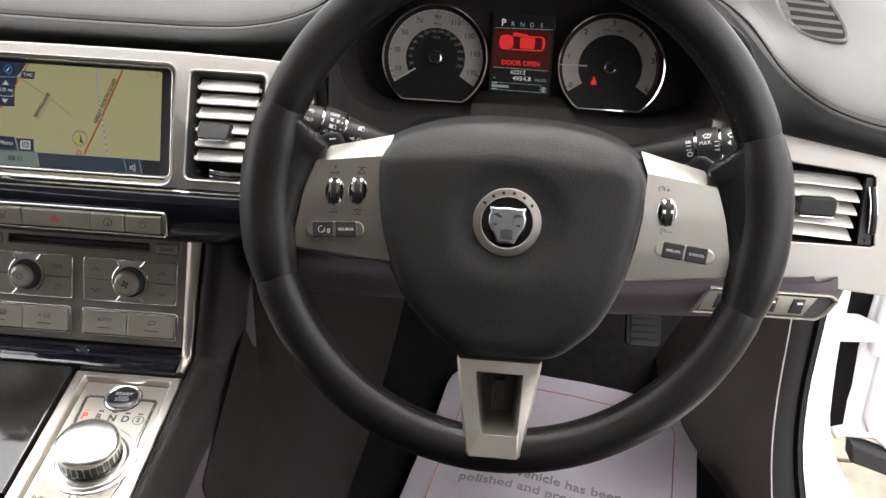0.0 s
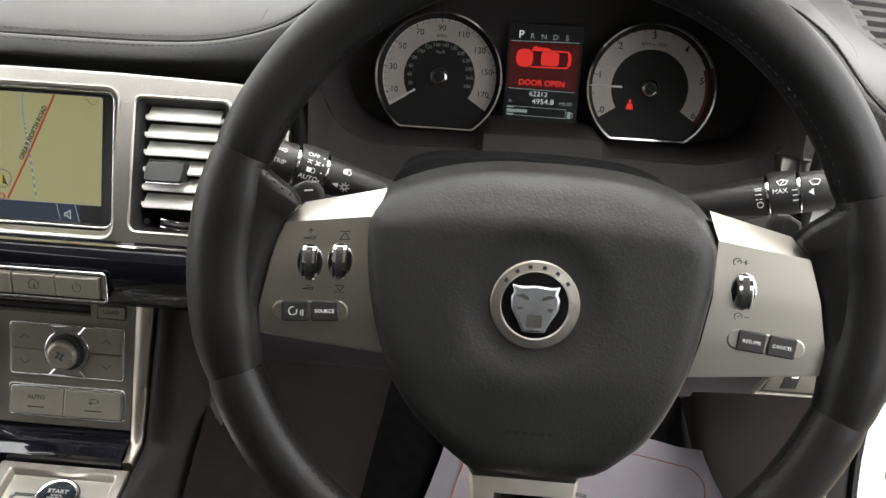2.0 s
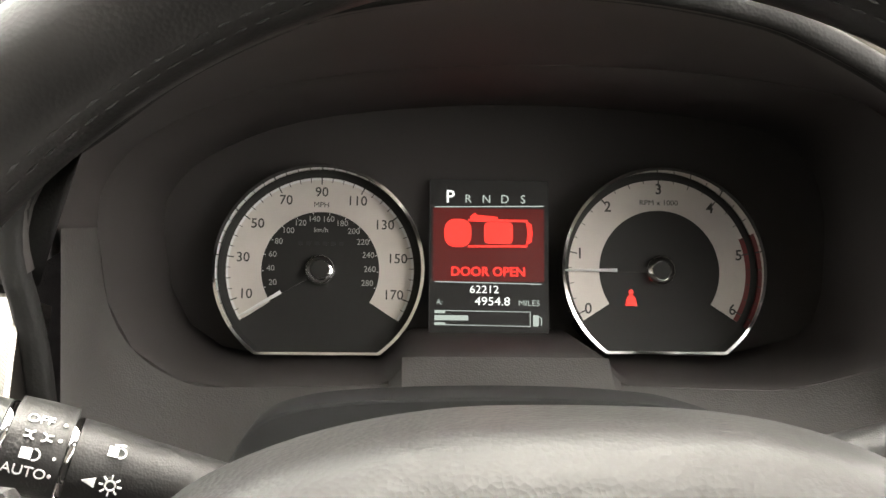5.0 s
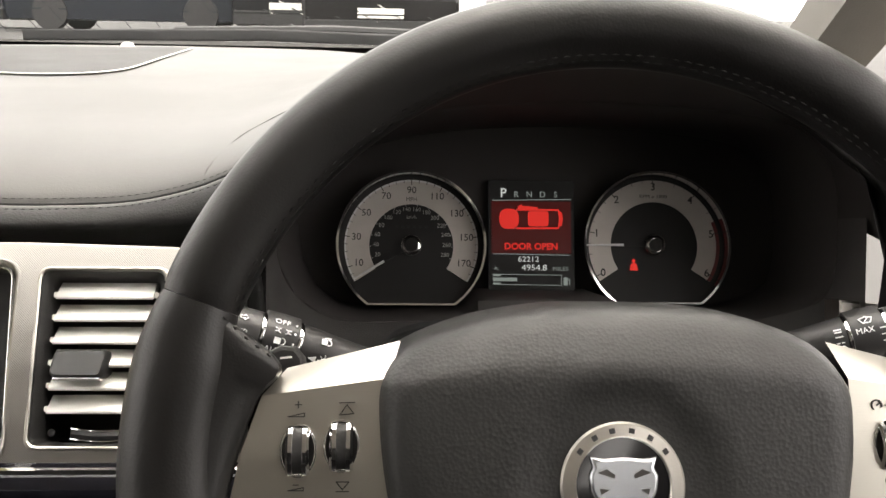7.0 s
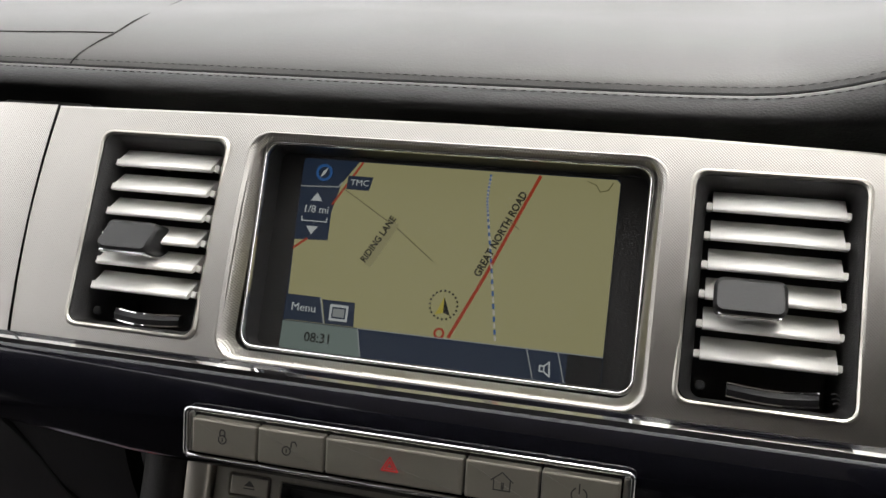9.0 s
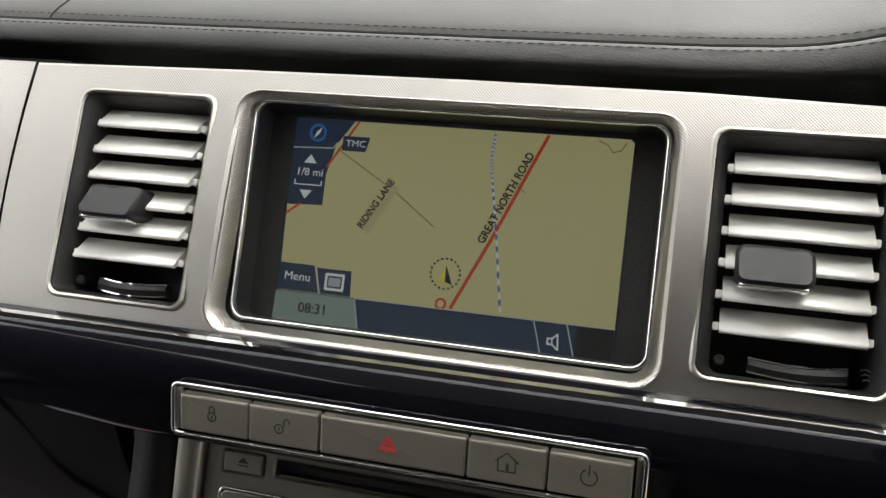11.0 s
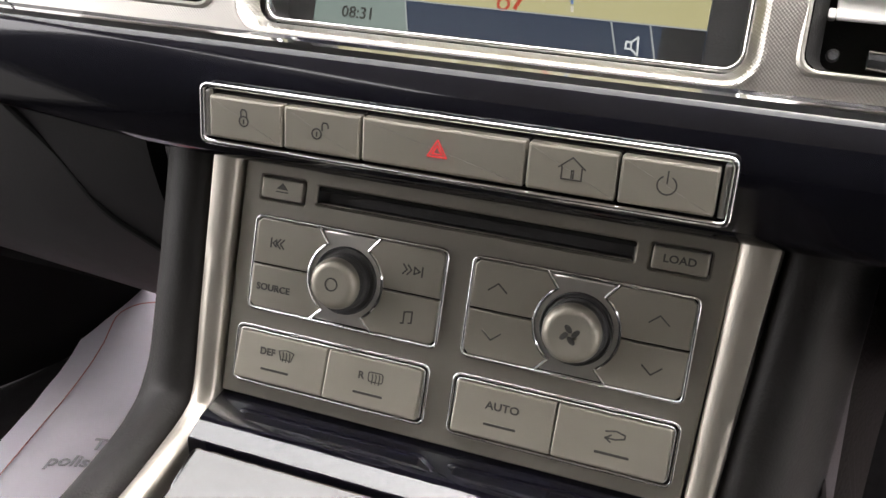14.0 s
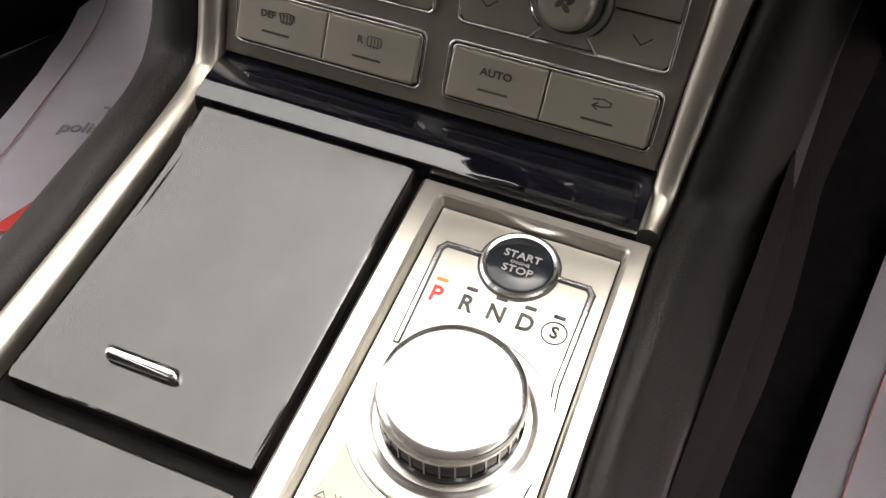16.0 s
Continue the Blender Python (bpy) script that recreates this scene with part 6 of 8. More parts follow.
rocker(-0.1286, -0.0240, 4.0, None, "SOURCE")
rocker(0.1256, -0.0232, -6.0, "RESUME", "CANCEL")
SYM = 0.0026
def wheel_icon(strokes, width=0.0004):
    bm = bmesh.new()
    for s in strokes: ribbon(bm, s, width, SYM - 0.0014, SYM - 0.0002)
    part("symbol", bm, DARK_MARK, wheel)
wheel_icon([[(-0.1345, 0.0168), (-0.1280, 0.0168), (-0.1280, 0.0182), (-0.1345, 0.0168)], [(-0.1318, 0.0215), (-0.1292, 0.0215)], [(-0.1305, 0.0202), (-0.1305, 0.0228)]])
wheel_icon([[(-0.1338, -0.0118), (-0.1278, -0.0118), (-0.1278, -0.0106), (-0.1338, -0.0118)], [(-0.1318, -0.0096), (-0.1298, -0.0096)]])
wheel_icon([[(-0.1140, 0.0175), (-0.1085, 0.0180), (-0.1112, 0.0215), (-0.1140, 0.0175)], [(-0.1142, 0.0222), (-0.1082, 0.0224)]])
wheel_icon([[(-0.1150, -0.0085), (-0.1100, -0.0085), (-0.1125, -0.0115), (-0.1150, -0.0085)], [(-0.1150, -0.0122), (-0.1100, -0.0122)]])
wheel_icon([circle(0.1055, 0.0212, 0.0021, 12, -20, 230), [(0.1055, 0.0212), (0.1066, 0.0220)], [(0.1090, 0.0212), (0.1114, 0.0210)], [(0.1102, 0.0224), (0.1102, 0.0200)]])
wheel_icon([circle(0.1090, -0.0090, 0.0021, 12, -20, 230), [(0.1090, -0.0090), (0.1101, -0.0082)], [(0.1125, -0.0090), (0.1150, -0.0092)]])

# airbag cover
cover = [(-0.0325, -0.1170), (0.0320, -0.1165), (0.0590, -0.1005), (0.0750, -0.0815), (0.0895, -0.0460), (0.0972, -0.0080), (0.0995, 0.0125), (0.0985, 0.0310), (0.0895, 0.0478), (0.0680, 0.0592), (0.0360, 0.0658), (-0.0125, 0.0670), (-0.0400, 0.0650), (-0.0658, 0.0594), (-0.0887, 0.0500), (-0.0995, 0.0400), (-0.1035, 0.0260), (-0.1015, -0.0050), (-0.0940, -0.0370), (-0.0810, -0.0685), (-0.0600, -0.0948)]
cover = [tuple(p.xy) for p in smooth_path([Vector((*p, 0)) for p in cover + cover[:1]], 4)][:-1]
EU, EV, CW = -0.0034, -0.0094, 0.0150
def cover_w(u, v, s):
    edge = 0.0 - 0.020 * max(0, s - 0.93) / 0.07
    dome = CW * (1 - max(0, (s - 0.80) / 0.2) ** 2.2)
    back = 0.55 * max(0, v - (0.036 - 0.9 * u * u))
    d = math.hypot(u - EU, v - EV)
    dish = -0.0030 * (1 - min(1, max(0, (d - 0.026) / 0.016)) ** 2) if d < 0.042 else 0
    under = 0.10 * max(0, -v - 0.05)
    return dome + edge - back + dish - under
bm = bmesh.new()
levels = [0.04, 0.12, 0.2, 0.28, 0.34, 0.40, 0.46, 0.52, 0.58, 0.64, 0.70, 0.75, 0.80, 0.84, 0.88, 0.91, 0.94, 0.965, 0.985, 1.0]
rings = []
for s in levels:
    rings.append([bm.verts.new((EU + (u - EU) * s, EV + (v - EV) * s, cover_w(EU + (u - EU) * s, EV + (v - EV) * s, s))) for u, v in cover])
rings.append([bm.verts.new((u, v, -0.034)) for u, v in inset(cover, 0.004)])
for p, q in zip(rings, rings[1:]): bridge(bm, p, q)
bm.faces.new(rings[0])
airbag = part("airbag_cover", bm, LEATHER_GRAIN, wheel, "grained black airbag cover", smooth=60)
bm = bmesh.new()
for k in range(6):
    u = -0.0145 + 0.0048 * k
    prism(bm, rr(u, u + 0.0034, -0.0830, -0.0796, 0.0004, 1), 0.006, 0.0119)
ribbon(bm, [(-0.005, -0.0915), (0.0005, -0.093), (0.003, -0.0905)], 0.0008, 0.006, 0.0109)
part("embossing", bm, LEATHER, airbag, "embossed airbag mark")
# round badge: bright ring, black disc, plain silver shape
badge_m = CW - 0.0036
bm = bmesh.new()
lathe(bm, [(0.0246, badge_m - 0.002), (0.0246, badge_m + 0.0012), (0.0238, badge_m + 0.0022), (0.0190, badge_m + 0.0028), (0.0184, badge_m + 0.0022), (0.0184, badge_m - 0.001)], EU, EV, 64)
badge = part("badge_ring", bm, ALU_RAIL, wheel, "round satin silver badge ring", smooth=30)
bm = bmesh.new()
lathe(bm, [(0.0183, badge_m - 0.001), (0.0183, badge_m + 0.0017), (0.002, badge_m + 0.0019)], EU, EV, 48)
part("badge_disc", bm, PIANO, badge, "gloss black disc")
bm = bmesh.new()
shape = [(-0.0060, -0.0150), (0.0060, -0.0150), (0.0095, -0.0080), (0.0130, -0.0020), (0.0136, 0.0040), (0.0120, 0.0070), (0.0132, 0.0112), (0.0080, 0.0104), (0.0, 0.0112), (-0.0080, 0.0104), (-0.0132, 0.0112), (-0.0120, 0.0070), (-0.0136, 0.0040), (-0.0130, -0.0020), (-0.0095, -0.0080)]
prism(bm, [(EU + x, EV + y) for x, y in shape], badge_m + 0.001, badge_m + 0.0042, 0.0014)
part("badge_shape", bm, material("badge_silver", (0.45, 0.47, 0.49), 0.25, metal=0.9, mottle=0.1, mottle_size=0.006), badge, "plain silver shape", smooth=50)
bm = bmesh.new()
bw = badge_m + 0.0042
for sx in (-1, 1):
    prism(bm, [(EU + sx * x, EV + y) for x, y in ((0.0105, 0.0052), (0.0040, 0.0030), (0.0036, 0.0044), (0.0070, 0.0066))], bw - 0.0008, bw + 0.0002)
    prism(bm, [(EU + sx * x, EV + y) for x, y in ((0.0098, -0.0008), (0.0060, -0.0012), (0.0092, -0.0030))], bw - 0.0008, bw + 0.0002)
prism(bm, rr(EU - 0.0042, EU + 0.0042, EV - 0.0118, EV - 0.0048, 0.0012, 2), bw - 0.0008, bw + 0.0002)
part("badge_hollow", bm, DARK_MARK, badge)
bm = bmesh.new()
for k, a in enumerate((142, 121, 101, 80, 59, 38)):
    m = pose(EU + 0.0213 * math.cos(radians(a)), EV + 0.0213 * math.sin(radians(a)), 0, 0, 0, a - 90)
    prism(bm, [tuple((m @ Vector((x, y, 0))).xy) for x, y in ((-0.0011, -0.0010), (0.0011, -0.0010), (0.0011, 0.0010), (-0.0011, 0.0010))], badge_m + 0.002, badge_m + 0.0031)
part("badge_bars", bm, RUBBER, badge, "small grey bars")

# lower spoke: a silver frame round a dark slot
sp_o = [(-0.0195, -0.1835), (0.0170, -0.1835), (0.0190, -0.1800), (0.0255, -0.1500), (0.0308, -0.1165), (0.0308, -0.1130), (-0.0325, -0.1130), (-0.0325, -0.1165), (-0.0275, -0.1500), (-0.0215, -0.1800)]
sp_i = [(-0.0095, -0.1650), (0.0140, -0.1645), (0.0150, -0.1630), (0.0158, -0.1460), (0.0165, -0.1270), (0.0165, -0.1245), (-0.0165, -0.1245), (-0.0165, -0.1270), (-0.0135, -0.1460), (-0.0105, -0.1640)]
tilt_w = lambda u, v: float(np.interp(-v, (0.115, 0.148, 0.162, 0.172, 0.181, 0.1835), (-0.006, 0.001, 0.0120, 0.0172, 0.0175, 0.0160)))
bm = bmesh.new()
a, b = loop3(bm, sp_o, -0.028), loop3(bm, sp_o, lambda u, v: tilt_w(u, v) - 0.002)
c = loop3(bm, inset(sp_o, 0.002), lambda u, v: tilt_w(u, v) + 0.001)
d = loop3(bm, inset(sp_i, -0.001), lambda u, v: tilt_w(u, v) + 0.001)
e, f = loop3(bm, sp_i, lambda u, v: tilt_w(u, v) - 0.001), loop3(bm, inset(sp_i, 0.003), -0.030)
for p, q in ((a, b), (b, c), (c, d), (d, e), (e, f)): bridge(bm, p, q)
part("lower_spoke", bm, ALU, wheel, "satin silver lower spoke with open slot", smooth=30)
bm = bmesh.new()
prism(bm, inset(sp_i, 0.002), -0.040, -0.030)
prism(bm, rr(-0.0040, 0.0060, -0.1560, -0.1330, 0.001), -0.032, -0.020, 0.001)
part("slot_back", bm, BLACK, wheel, "dark slot backing")

# shift paddles behind the spokes
for s in (-1, 1):
    bm = bmesh.new()
    loop = [(s * u, v) for u, v in ((0.118, 0.010), (0.1310, 0.0330), (0.1322, 0.0415), (0.1360, 0.0462), (0.1430, 0.0468), (0.1500, 0.0430), (0.1560, 0.0250), (0.150, 0.005))]
    prism(bm, loop, -0.0420, -0.0350, 0.0022)
    pd = part("shift_paddle", bm, BLACK, wheel, "dark grey shift paddle", smooth=40)
    bm = bmesh.new()
    ribbon(bm, [(s * 0.1380, 0.0415), (s * 0.1425, 0.0410)], 0.0009, -0.0351, -0.0347)
    if s > 0: ribbon(bm, [(0.14025, 0.0390), (0.14025, 0.0435)], 0.0009, -0.0351, -0.0347)
    part("mark", bm, RUBBER if s > 0 else SLAT, pd)

# ---- column shroud and stalks ----
bm = bmesh.new()
sections = ((0.022, 0.060, 0.050), (-0.03, 0.066, 0.052), (-0.09, 0.074, 0.054), (-0.17, 0.080, 0.056), (-0.24, 0.086, 0.058))
rings = []
for w, a, b in sections:
    rings.append([bm.verts.new((a * math.copysign(abs(math.cos(t)) ** 0.7, math.cos(t)), -0.012 + b * math.copysign(abs(math.sin(t)) ** 0.7, math.sin(t)), w - 0.045)) for t in np.linspace(0, 2 * math.pi, 33)[:-1]])
for p, q in zip(rings, rings[1:]): bridge(bm, p, q)
bm.faces.new(rings[0]); bm.faces.new(rings[-1][::-1])
solid("column_shroud", bm, BLACK, "black plastic steering column shroud behind the wheel", "column shroud", m=WHEEL, smooth=50)

def stalk(sign, label):
    """A control stalk along the local z axis, from the column outwards."""
    base = Vector((0.323, -0.037, 0.998)) if sign < 0 else Vector((0.461, -0.020, 0.998))
    tip = Vector((0.206, -0.055, 1.039)) if sign < 0 else Vector((0.592, -0.044, 1.038))
    d = (tip - base).normalized()
    # local z along the stalk, local x towards the driver's eye
    eye = Vector((0.0, -0.86, 0.50))
    x = (eye - d * eye.dot(d)).normalized()
    y = d.cross(x)
    m = Matrix.Translation(base) @ Matrix((x, y, d)).transposed().to_4x4()
    t = thing("control_stalk", m, label, "control stalk", group="column stalks")
    L = (tip - base).length
    z1, z2 = L - 0.0480, L - 0.0285
    bm = bmesh.new()
    lathe(bm, [(0.0072, 0.0), (0.0086, 0.012), (0.0112, z1 - 0.022), (0.0126, z1 - 0.008), (0.0130, z1 - 0.0012), (0.0120, z1 - 0.0010)], n=32)
    part("arm", bm, BLACK, t, smooth=50)
    for z in (z1, z2):
        bm = bmesh.new()
        lathe(bm, [(0.0116, z - 0.0011), (0.0133, z - 0.0009), (0.0135, z), (0.0133, z + 0.0009), (0.0116, z + 0.0011)], n=40)
        part("chrome_ring", bm, CHROME, t, "thin chrome ring", smooth=50)
    bm = bmesh.new()
    ring = []
    prof = [(0.0116, z1 + 0.001), (0.0135, z1 + 0.0012), (0.0138, (z1 + z2) / 2), (0.0135, z2 - 0.0012), (0.0116, z2 - 0.001)]
    rings = []
    for r, z in prof:
        rings.append([bm.verts.new(((r + (0.0020 * max(0, math.cos(a - (1.75 if sign < 0 else -1.75))) ** 6)) * math.cos(a), (r + (0.0020 * max(0, math.cos(a - (1.75 if sign < 0 else -1.75))) ** 6)) * math.sin(a), z)) for a in np.linspace(0, 2 * math.pi, 49)[:-1]])
    for p, q in zip(rings, rings[1:]): bridge(bm, p, q)
    bm.faces.new(rings[0][::-1]); bm.faces.new(rings[-1])
    part("twist_sleeve", bm, BLACK, t, "ridged twist sleeve", smooth=40)
    bm = bmesh.new()
    lathe(bm, [(0.0120, z2 + 0.001), (0.0134, z2 + 0.0014), (0.0130, L - 0.010), (0.0114, L - 0.0035), (0.0080, L)], n=32)
    part("end_cap", bm, BLACK, t, smooth=50)
    bm = bmesh.new()
    lathe(bm, [(0.0074, L - 0.001), (0.0072, L + 0.0020), (0.0046, L + 0.0040), (0.001, L + 0.0044)], n=24)
    part("end_button", bm, CHROME, t, "chrome end button", smooth=50)
    def mark_at(z, a, r):
        """A frame on the sleeve's surface: reading direction along the stalk."""
        ca, sa = math.cos(radians(-sign * a)), math.sin(radians(-sign * a))
        out, up = Vector((ca, sa, 0)), Vector((-sa, ca, 0)) * (-sign)
        right = up.cross(out)
        return Matrix.Translation(out * r + Vector((0, 0, z))) @ Matrix((right, up, out)).transposed().to_4x4()
    def word(text, z, a, r, size):
        letters("word", text, size, WHITE_MARK, t, 0, 0, 0, m=mark_at(z, a, r))
    def marks(z, a, r, strokes, width=0.0005, fill=()):
        bm = bmesh.new()
        for s in strokes: ribbon(bm, s, width, -0.0002, 0.0002)
        for s in fill: prism(bm, s, -0.0002, 0.0002)
        bmesh.ops.transform(bm, matrix=mark_at(z, a, r), verts=bm.verts)
        part("symbol", bm, WHITE_MARK, t)
    zm = (z1 + z2) / 2
    U = -sign
    if sign < 0:
        for text, a in (("OFF", 40), ("AUTO", -26)):
            word(text, zm + 0.001, a * 1.0, 0.0142, 0.0046)
        marks(zm, 18, 0.0142, [circle(-0.0012, 0, 0.0012, 8, 90, 270), circle(0.0012, 0, 0.0012, 8, -90, 90), [(-0.0028, 0.0008), (-0.0040, 0.0010)], [(-0.0028, -0.0006), (-0.0040, -0.0008)], [(0.0028, 0.0008), (0.0040, 0.0010)], [(0.0028, -0.0006), (0.0040, -0.0008)]])
        marks(zm, -4, 0.0142, [circle(0.0004, 0, 0.0017, 8, -90, 90)], 0.0005, [[(-0.0035, -0.0016), (-0.0002, -0.0016), (-0.0002, 0.0016), (-0.0035, 0.0016)]])
        for a in (40, 18, -4, -26):
            marks(z1 + 0.0035, a, 0.0141, [], 0.0005, [circle(0, 0, 0.0006, 6)])
        word("TRIP", z2 + 0.0118, -6, 0.0137, 0.0044)
        marks(z2 + 0.0200, -6, 0.0134, [], 0.0005, [[(-0.0012, -0.0028), (0.0012, 0.0), (-0.0012, 0.0028)]])
        marks(z2 + 0.0130, 28, 0.0136, [[(-0.0045, 0), (-0.0028, 0.0016), (-0.0028, 0.0007), (-0.0006, 0.0007), (-0.0006, -0.0007), (-0.0028, -0.0007), (-0.0028, -0.0016), (-0.0045, 0)], [(0.0045, 0), (0.0028, 0.0016), (0.0028, 0.0007), (0.0006, 0.0007), (0.0006, -0.0007), (0.0028, -0.0007), (0.0028, -0.0016), (0.0045, 0)]], 0.0004)
        marks(z1 - 0.0075, -22, 0.0134, [], 0.0005, [[(-0.0020, 0), (0.0020, -0.0016), (0.0020, 0.0016)]])
        marks(z1 - 0.0140, -22, 0.0131, [circle(0, 0, 0.0015, 12)] + [[(0.0022 * math.cos(b), 0.0022 * math.sin(b)), (0.0032 * math.cos(b), 0.0032 * math.sin(b))] for b in np.linspace(0, 2 * math.pi, 9)[:-1]], 0.0005)
        marks(z1 - 0.0135, 22, 0.0131, [circle(0.0006, 0, 0.0016, 8, -90, 90), [(-0.0015, 0.0022), (0.0015, 0.0026)]], 0.0005, [[(-0.0030, -0.0016), (0.0, -0.0016), (0.0, 0.0016), (-0.0030, 0.0016)]])
    else:
        word("MAX", zm - 0.002, 6, 0.0142, 0.0044)
        marks(zm, 30, 0.0142, [[(-0.0034, 0.0012), (0.0, 0.0022), (0.0034, 0.0012), (0.0018, -0.0018), (-0.0018, -0.0018), (-0.0034, 0.0012)], [(-0.001, -0.001), (0.0012, 0.0014)]], 0.0005)
        for k, a in enumerate((6, -8, -22)):
            marks(zm + 0.0070, a, 0.0141, [[(-0.0014, 0), (0.0014, 0)]], 0.0006)
        marks(z1 - 0.0055, 18, 0.0133, [[(-0.0018, 0.0008), (0.0018, 0.0008)], [(-0.0018, -0.0006), (0.0018, -0.0006)]], 0.0006)
        marks(z1 - 0.0055, 4, 0.0133, [[(-0.0018, 0.0), (0.0018, 0.0)]], 0.0006)
        marks(z1 - 0.0055, -10, 0.0133, [[(-0.0018, 0.0), (-0.0006, 0.0)], [(0.0006, 0), (0.0018, 0)]], 0.0006)
        marks(z1 - 0.0050, -26, 0.0133, [circle(0, 0, 0.0019, 14)], 0.0006)
        marks(z2 + 0.0100, 22, 0.0137, [[(-0.0034, 0.0012), (0.0, 0.0022), (0.0034, 0.0012), (0.0018, -0.0018), (-0.0018, -0.0018), (-0.0034, 0.0012)]], 0.0005)
        marks(z2 + 0.0070, -4, 0.0137, [], 0.0005, [[(-0.0016, 0), (0.0016, -0.0022), (0.0016, 0.0022)]])
    return t


stalk(-1, "black light and indicator stalk with chrome rings, beside the column")
stalk(1, "black wiper stalk with chrome rings, beside the column")

# ---- driver's end of the fascia ----
end = thing("driver_fascia", OUTER, "satin aluminium fascia end with a slatted vent", "dash trim")
bm = bmesh.new()
plate(bm, [(-0.110, -0.0570), (-0.0237, -0.0606), (0.0656, -0.0672), (0.100, -0.070), (0.100, 0.048), (0.0440, 0.0603), (-0.0410, 0.0757), (-0.110, 0.083)], [[(-0.090, -0.0220), (0.0445, -0.0225), (0.0465, -0.0205), (0.0380, 0.0405), (0.0350, 0.0425), (-0.090, 0.0545)]], 0.0, 0.02, 0.0012)
part("panel", bm, ALU_DOT, end)
ov = thing("air_vent", OUTER, "silver-slatted outer air vent beside the driver's door", "air vent")
bm = bmesh.new()
lo = [(-0.090, -0.0220), (0.0445, -0.0225), (0.0465, -0.0205), (0.0380, 0.0405), (0.0350, 0.0425), (-0.090, 0.0545)]
a, b = loop3(bm, lo, -0.001), loop3(bm, inset(lo, 0.002), -0.045)
bridge(bm, a, b); bm.faces.new(b)
part("housing", bm, BLACK, ov, "black vent housing")
for k in range(5):
    v = 0.0335 - 0.0118 * k
    bm = bmesh.new()
    sec = [(-0.004, v - 0.0035), (-0.0035, v - 0.0046), (-0.0048, v - 0.0052), (-0.026, v + 0.0032), (-0.026, v + 0.0044), (-0.015, v + 0.0024)]
    L, R = [bm.verts.new((-0.088, q + 0.006, p)) for p, q in sec], [bm.verts.new((0.0300 - 0.0012 * (v < 0) - 0.0004 * k, q, p)) for p, q in sec]
    bridge(bm, L, R); bm.faces.new(L[::-1]); bm.faces.new(R)
    part("slat", bm, SLAT, ov, "silver slat" if k == 0 else "", smooth=20)
bm = bmesh.new()
prism(bm, rr(-0.0265, 0.0075, 0.0035, 0.0205, 0.004), -0.012, 0.0050, 0.002)
tab = part("tab", bm, TAB, ov, "dark glossy adjuster tab")
bm = bmesh.new()
prism(bm, rr(-0.0245, 0.0060, 0.0022, 0.0034, 0.0005), -0.002, 0.0046, 0.0004)
part("edge", bm, CHROME, tab, "thin chrome lower edge")
bm = bmesh.new()
prism(bm, [(0.0335, -0.021), (0.0455, -0.021), (0.0380, 0.040), (0.0320, 0.040)], -0.008, -0.003)
part("wheel_plate", bm, BLACK, ov)
bm = bmesh.new()
path = [Vector((0.0435 - 0.0060 * k / 10, -0.010 + 0.042 * k / 10, -0.002 + 0.004 * math.sin(math.pi * k / 10))) for k in range(11)]
tube(bm, path, 0.0032, 10)
part("thumbwheel", bm, TAB, ov, "ribbed black thumbwheel")
for off in (-0.0030, 0.0030):
    bm = bmesh.new()
    tube(bm, [p + Vector((off, 0, 0.0016)) for p in path], 0.0006, 6)
    part("chrome_edge", bm, CHROME, ov)
bm = bmesh.new()
lathe(bm, [(0.002, -0.004), (0.002, -0.0022), (0.0015, -0.0018)], 0.0405, -0.0172, 14)
part("dot", bm, RUBBER, ov)

# ---- lower dash, knee panel and switches ----
def profile_strip(name, x0, x1, prof, mat, label, category, thick=0.012, kind="", group="", bend=None, n=12):
    """A trim panel drawn out across the car along a profile of (y, z)."""
    bm = bmesh.new()
    pts = smooth_path([Vector((0, *p)) for p in prof], 5)
    bend = bend or (lambda x: (0.0, 0.0))
    for side in (0, 1):
        rows = []
        for i in range(n + 1):
            x = x0 + (x1 - x0) * i / n
            dy, dz = bend(x)
            rows.append([bm.verts.new((x, p.y + dy + side * thick, p.z + dz)) for p in pts])
        for p, q in zip(rows, rows[1:]): bridge(bm, p, q, closed=False)
        if side: 
            for k in (0, n): bridge(bm, first[k], rows[k], closed=False)
        first = rows
    return solid(name, bm, mat, label, category, smooth=50, kind=kind, group=group)


knee = profile_strip("knee_panel", 0.17, 0.712, [(-0.030, 0.888), (-0.034, 0.872), (-0.020, 0.846), (0.030, 0.826), (0.11, 0.815)], MAUVE, "mauve grey knee panel under the steering column", "dash trim", bend=lambda x: (0.03 * max(0, (abs(x - 0.40) - 0.2)) + 18 * max(0, x - 0.675) ** 2, 0.012 * max(0, (x - 0.5)) / 0.2), n=24)
GLOVE = material("black_glovebox_plastic", (0.0085, 0.0078, 0.0085), 0.62, spec=0.2, grain=0.3, grain_size=0.0009, mottle=0.12)
gb_bend = lambda x: (0.10 * max(0, -x - 0.2), 0.0)
front = profile_strip("panel", -0.80, -0.165, [(-0.010, 0.945), (-0.022, 0.905), (-0.005, 0.84), (0.05, 0.76), (0.14, 0.70)], GLOVE, "", "", bend=gb_bend)
glovebox = thing("glovebox", Matrix.Identity(4), "black soft plastic glovebox lid below the fascia", "glovebox")
front.parent = glovebox
bm = bmesh.new()
tube(bm, smooth_path([Vector(p) for p in ((-0.252, -0.020, 0.905), (-0.226, -0.014, 0.876), (-0.210, -0.006, 0.846), (-0.186, 0.004, 0.824), (-0.172, 0.016, 0.806))], 6), 0.0022, 8)
part("lid_gap", bm, PIT, glovebox, "dark curved gap of the lid")
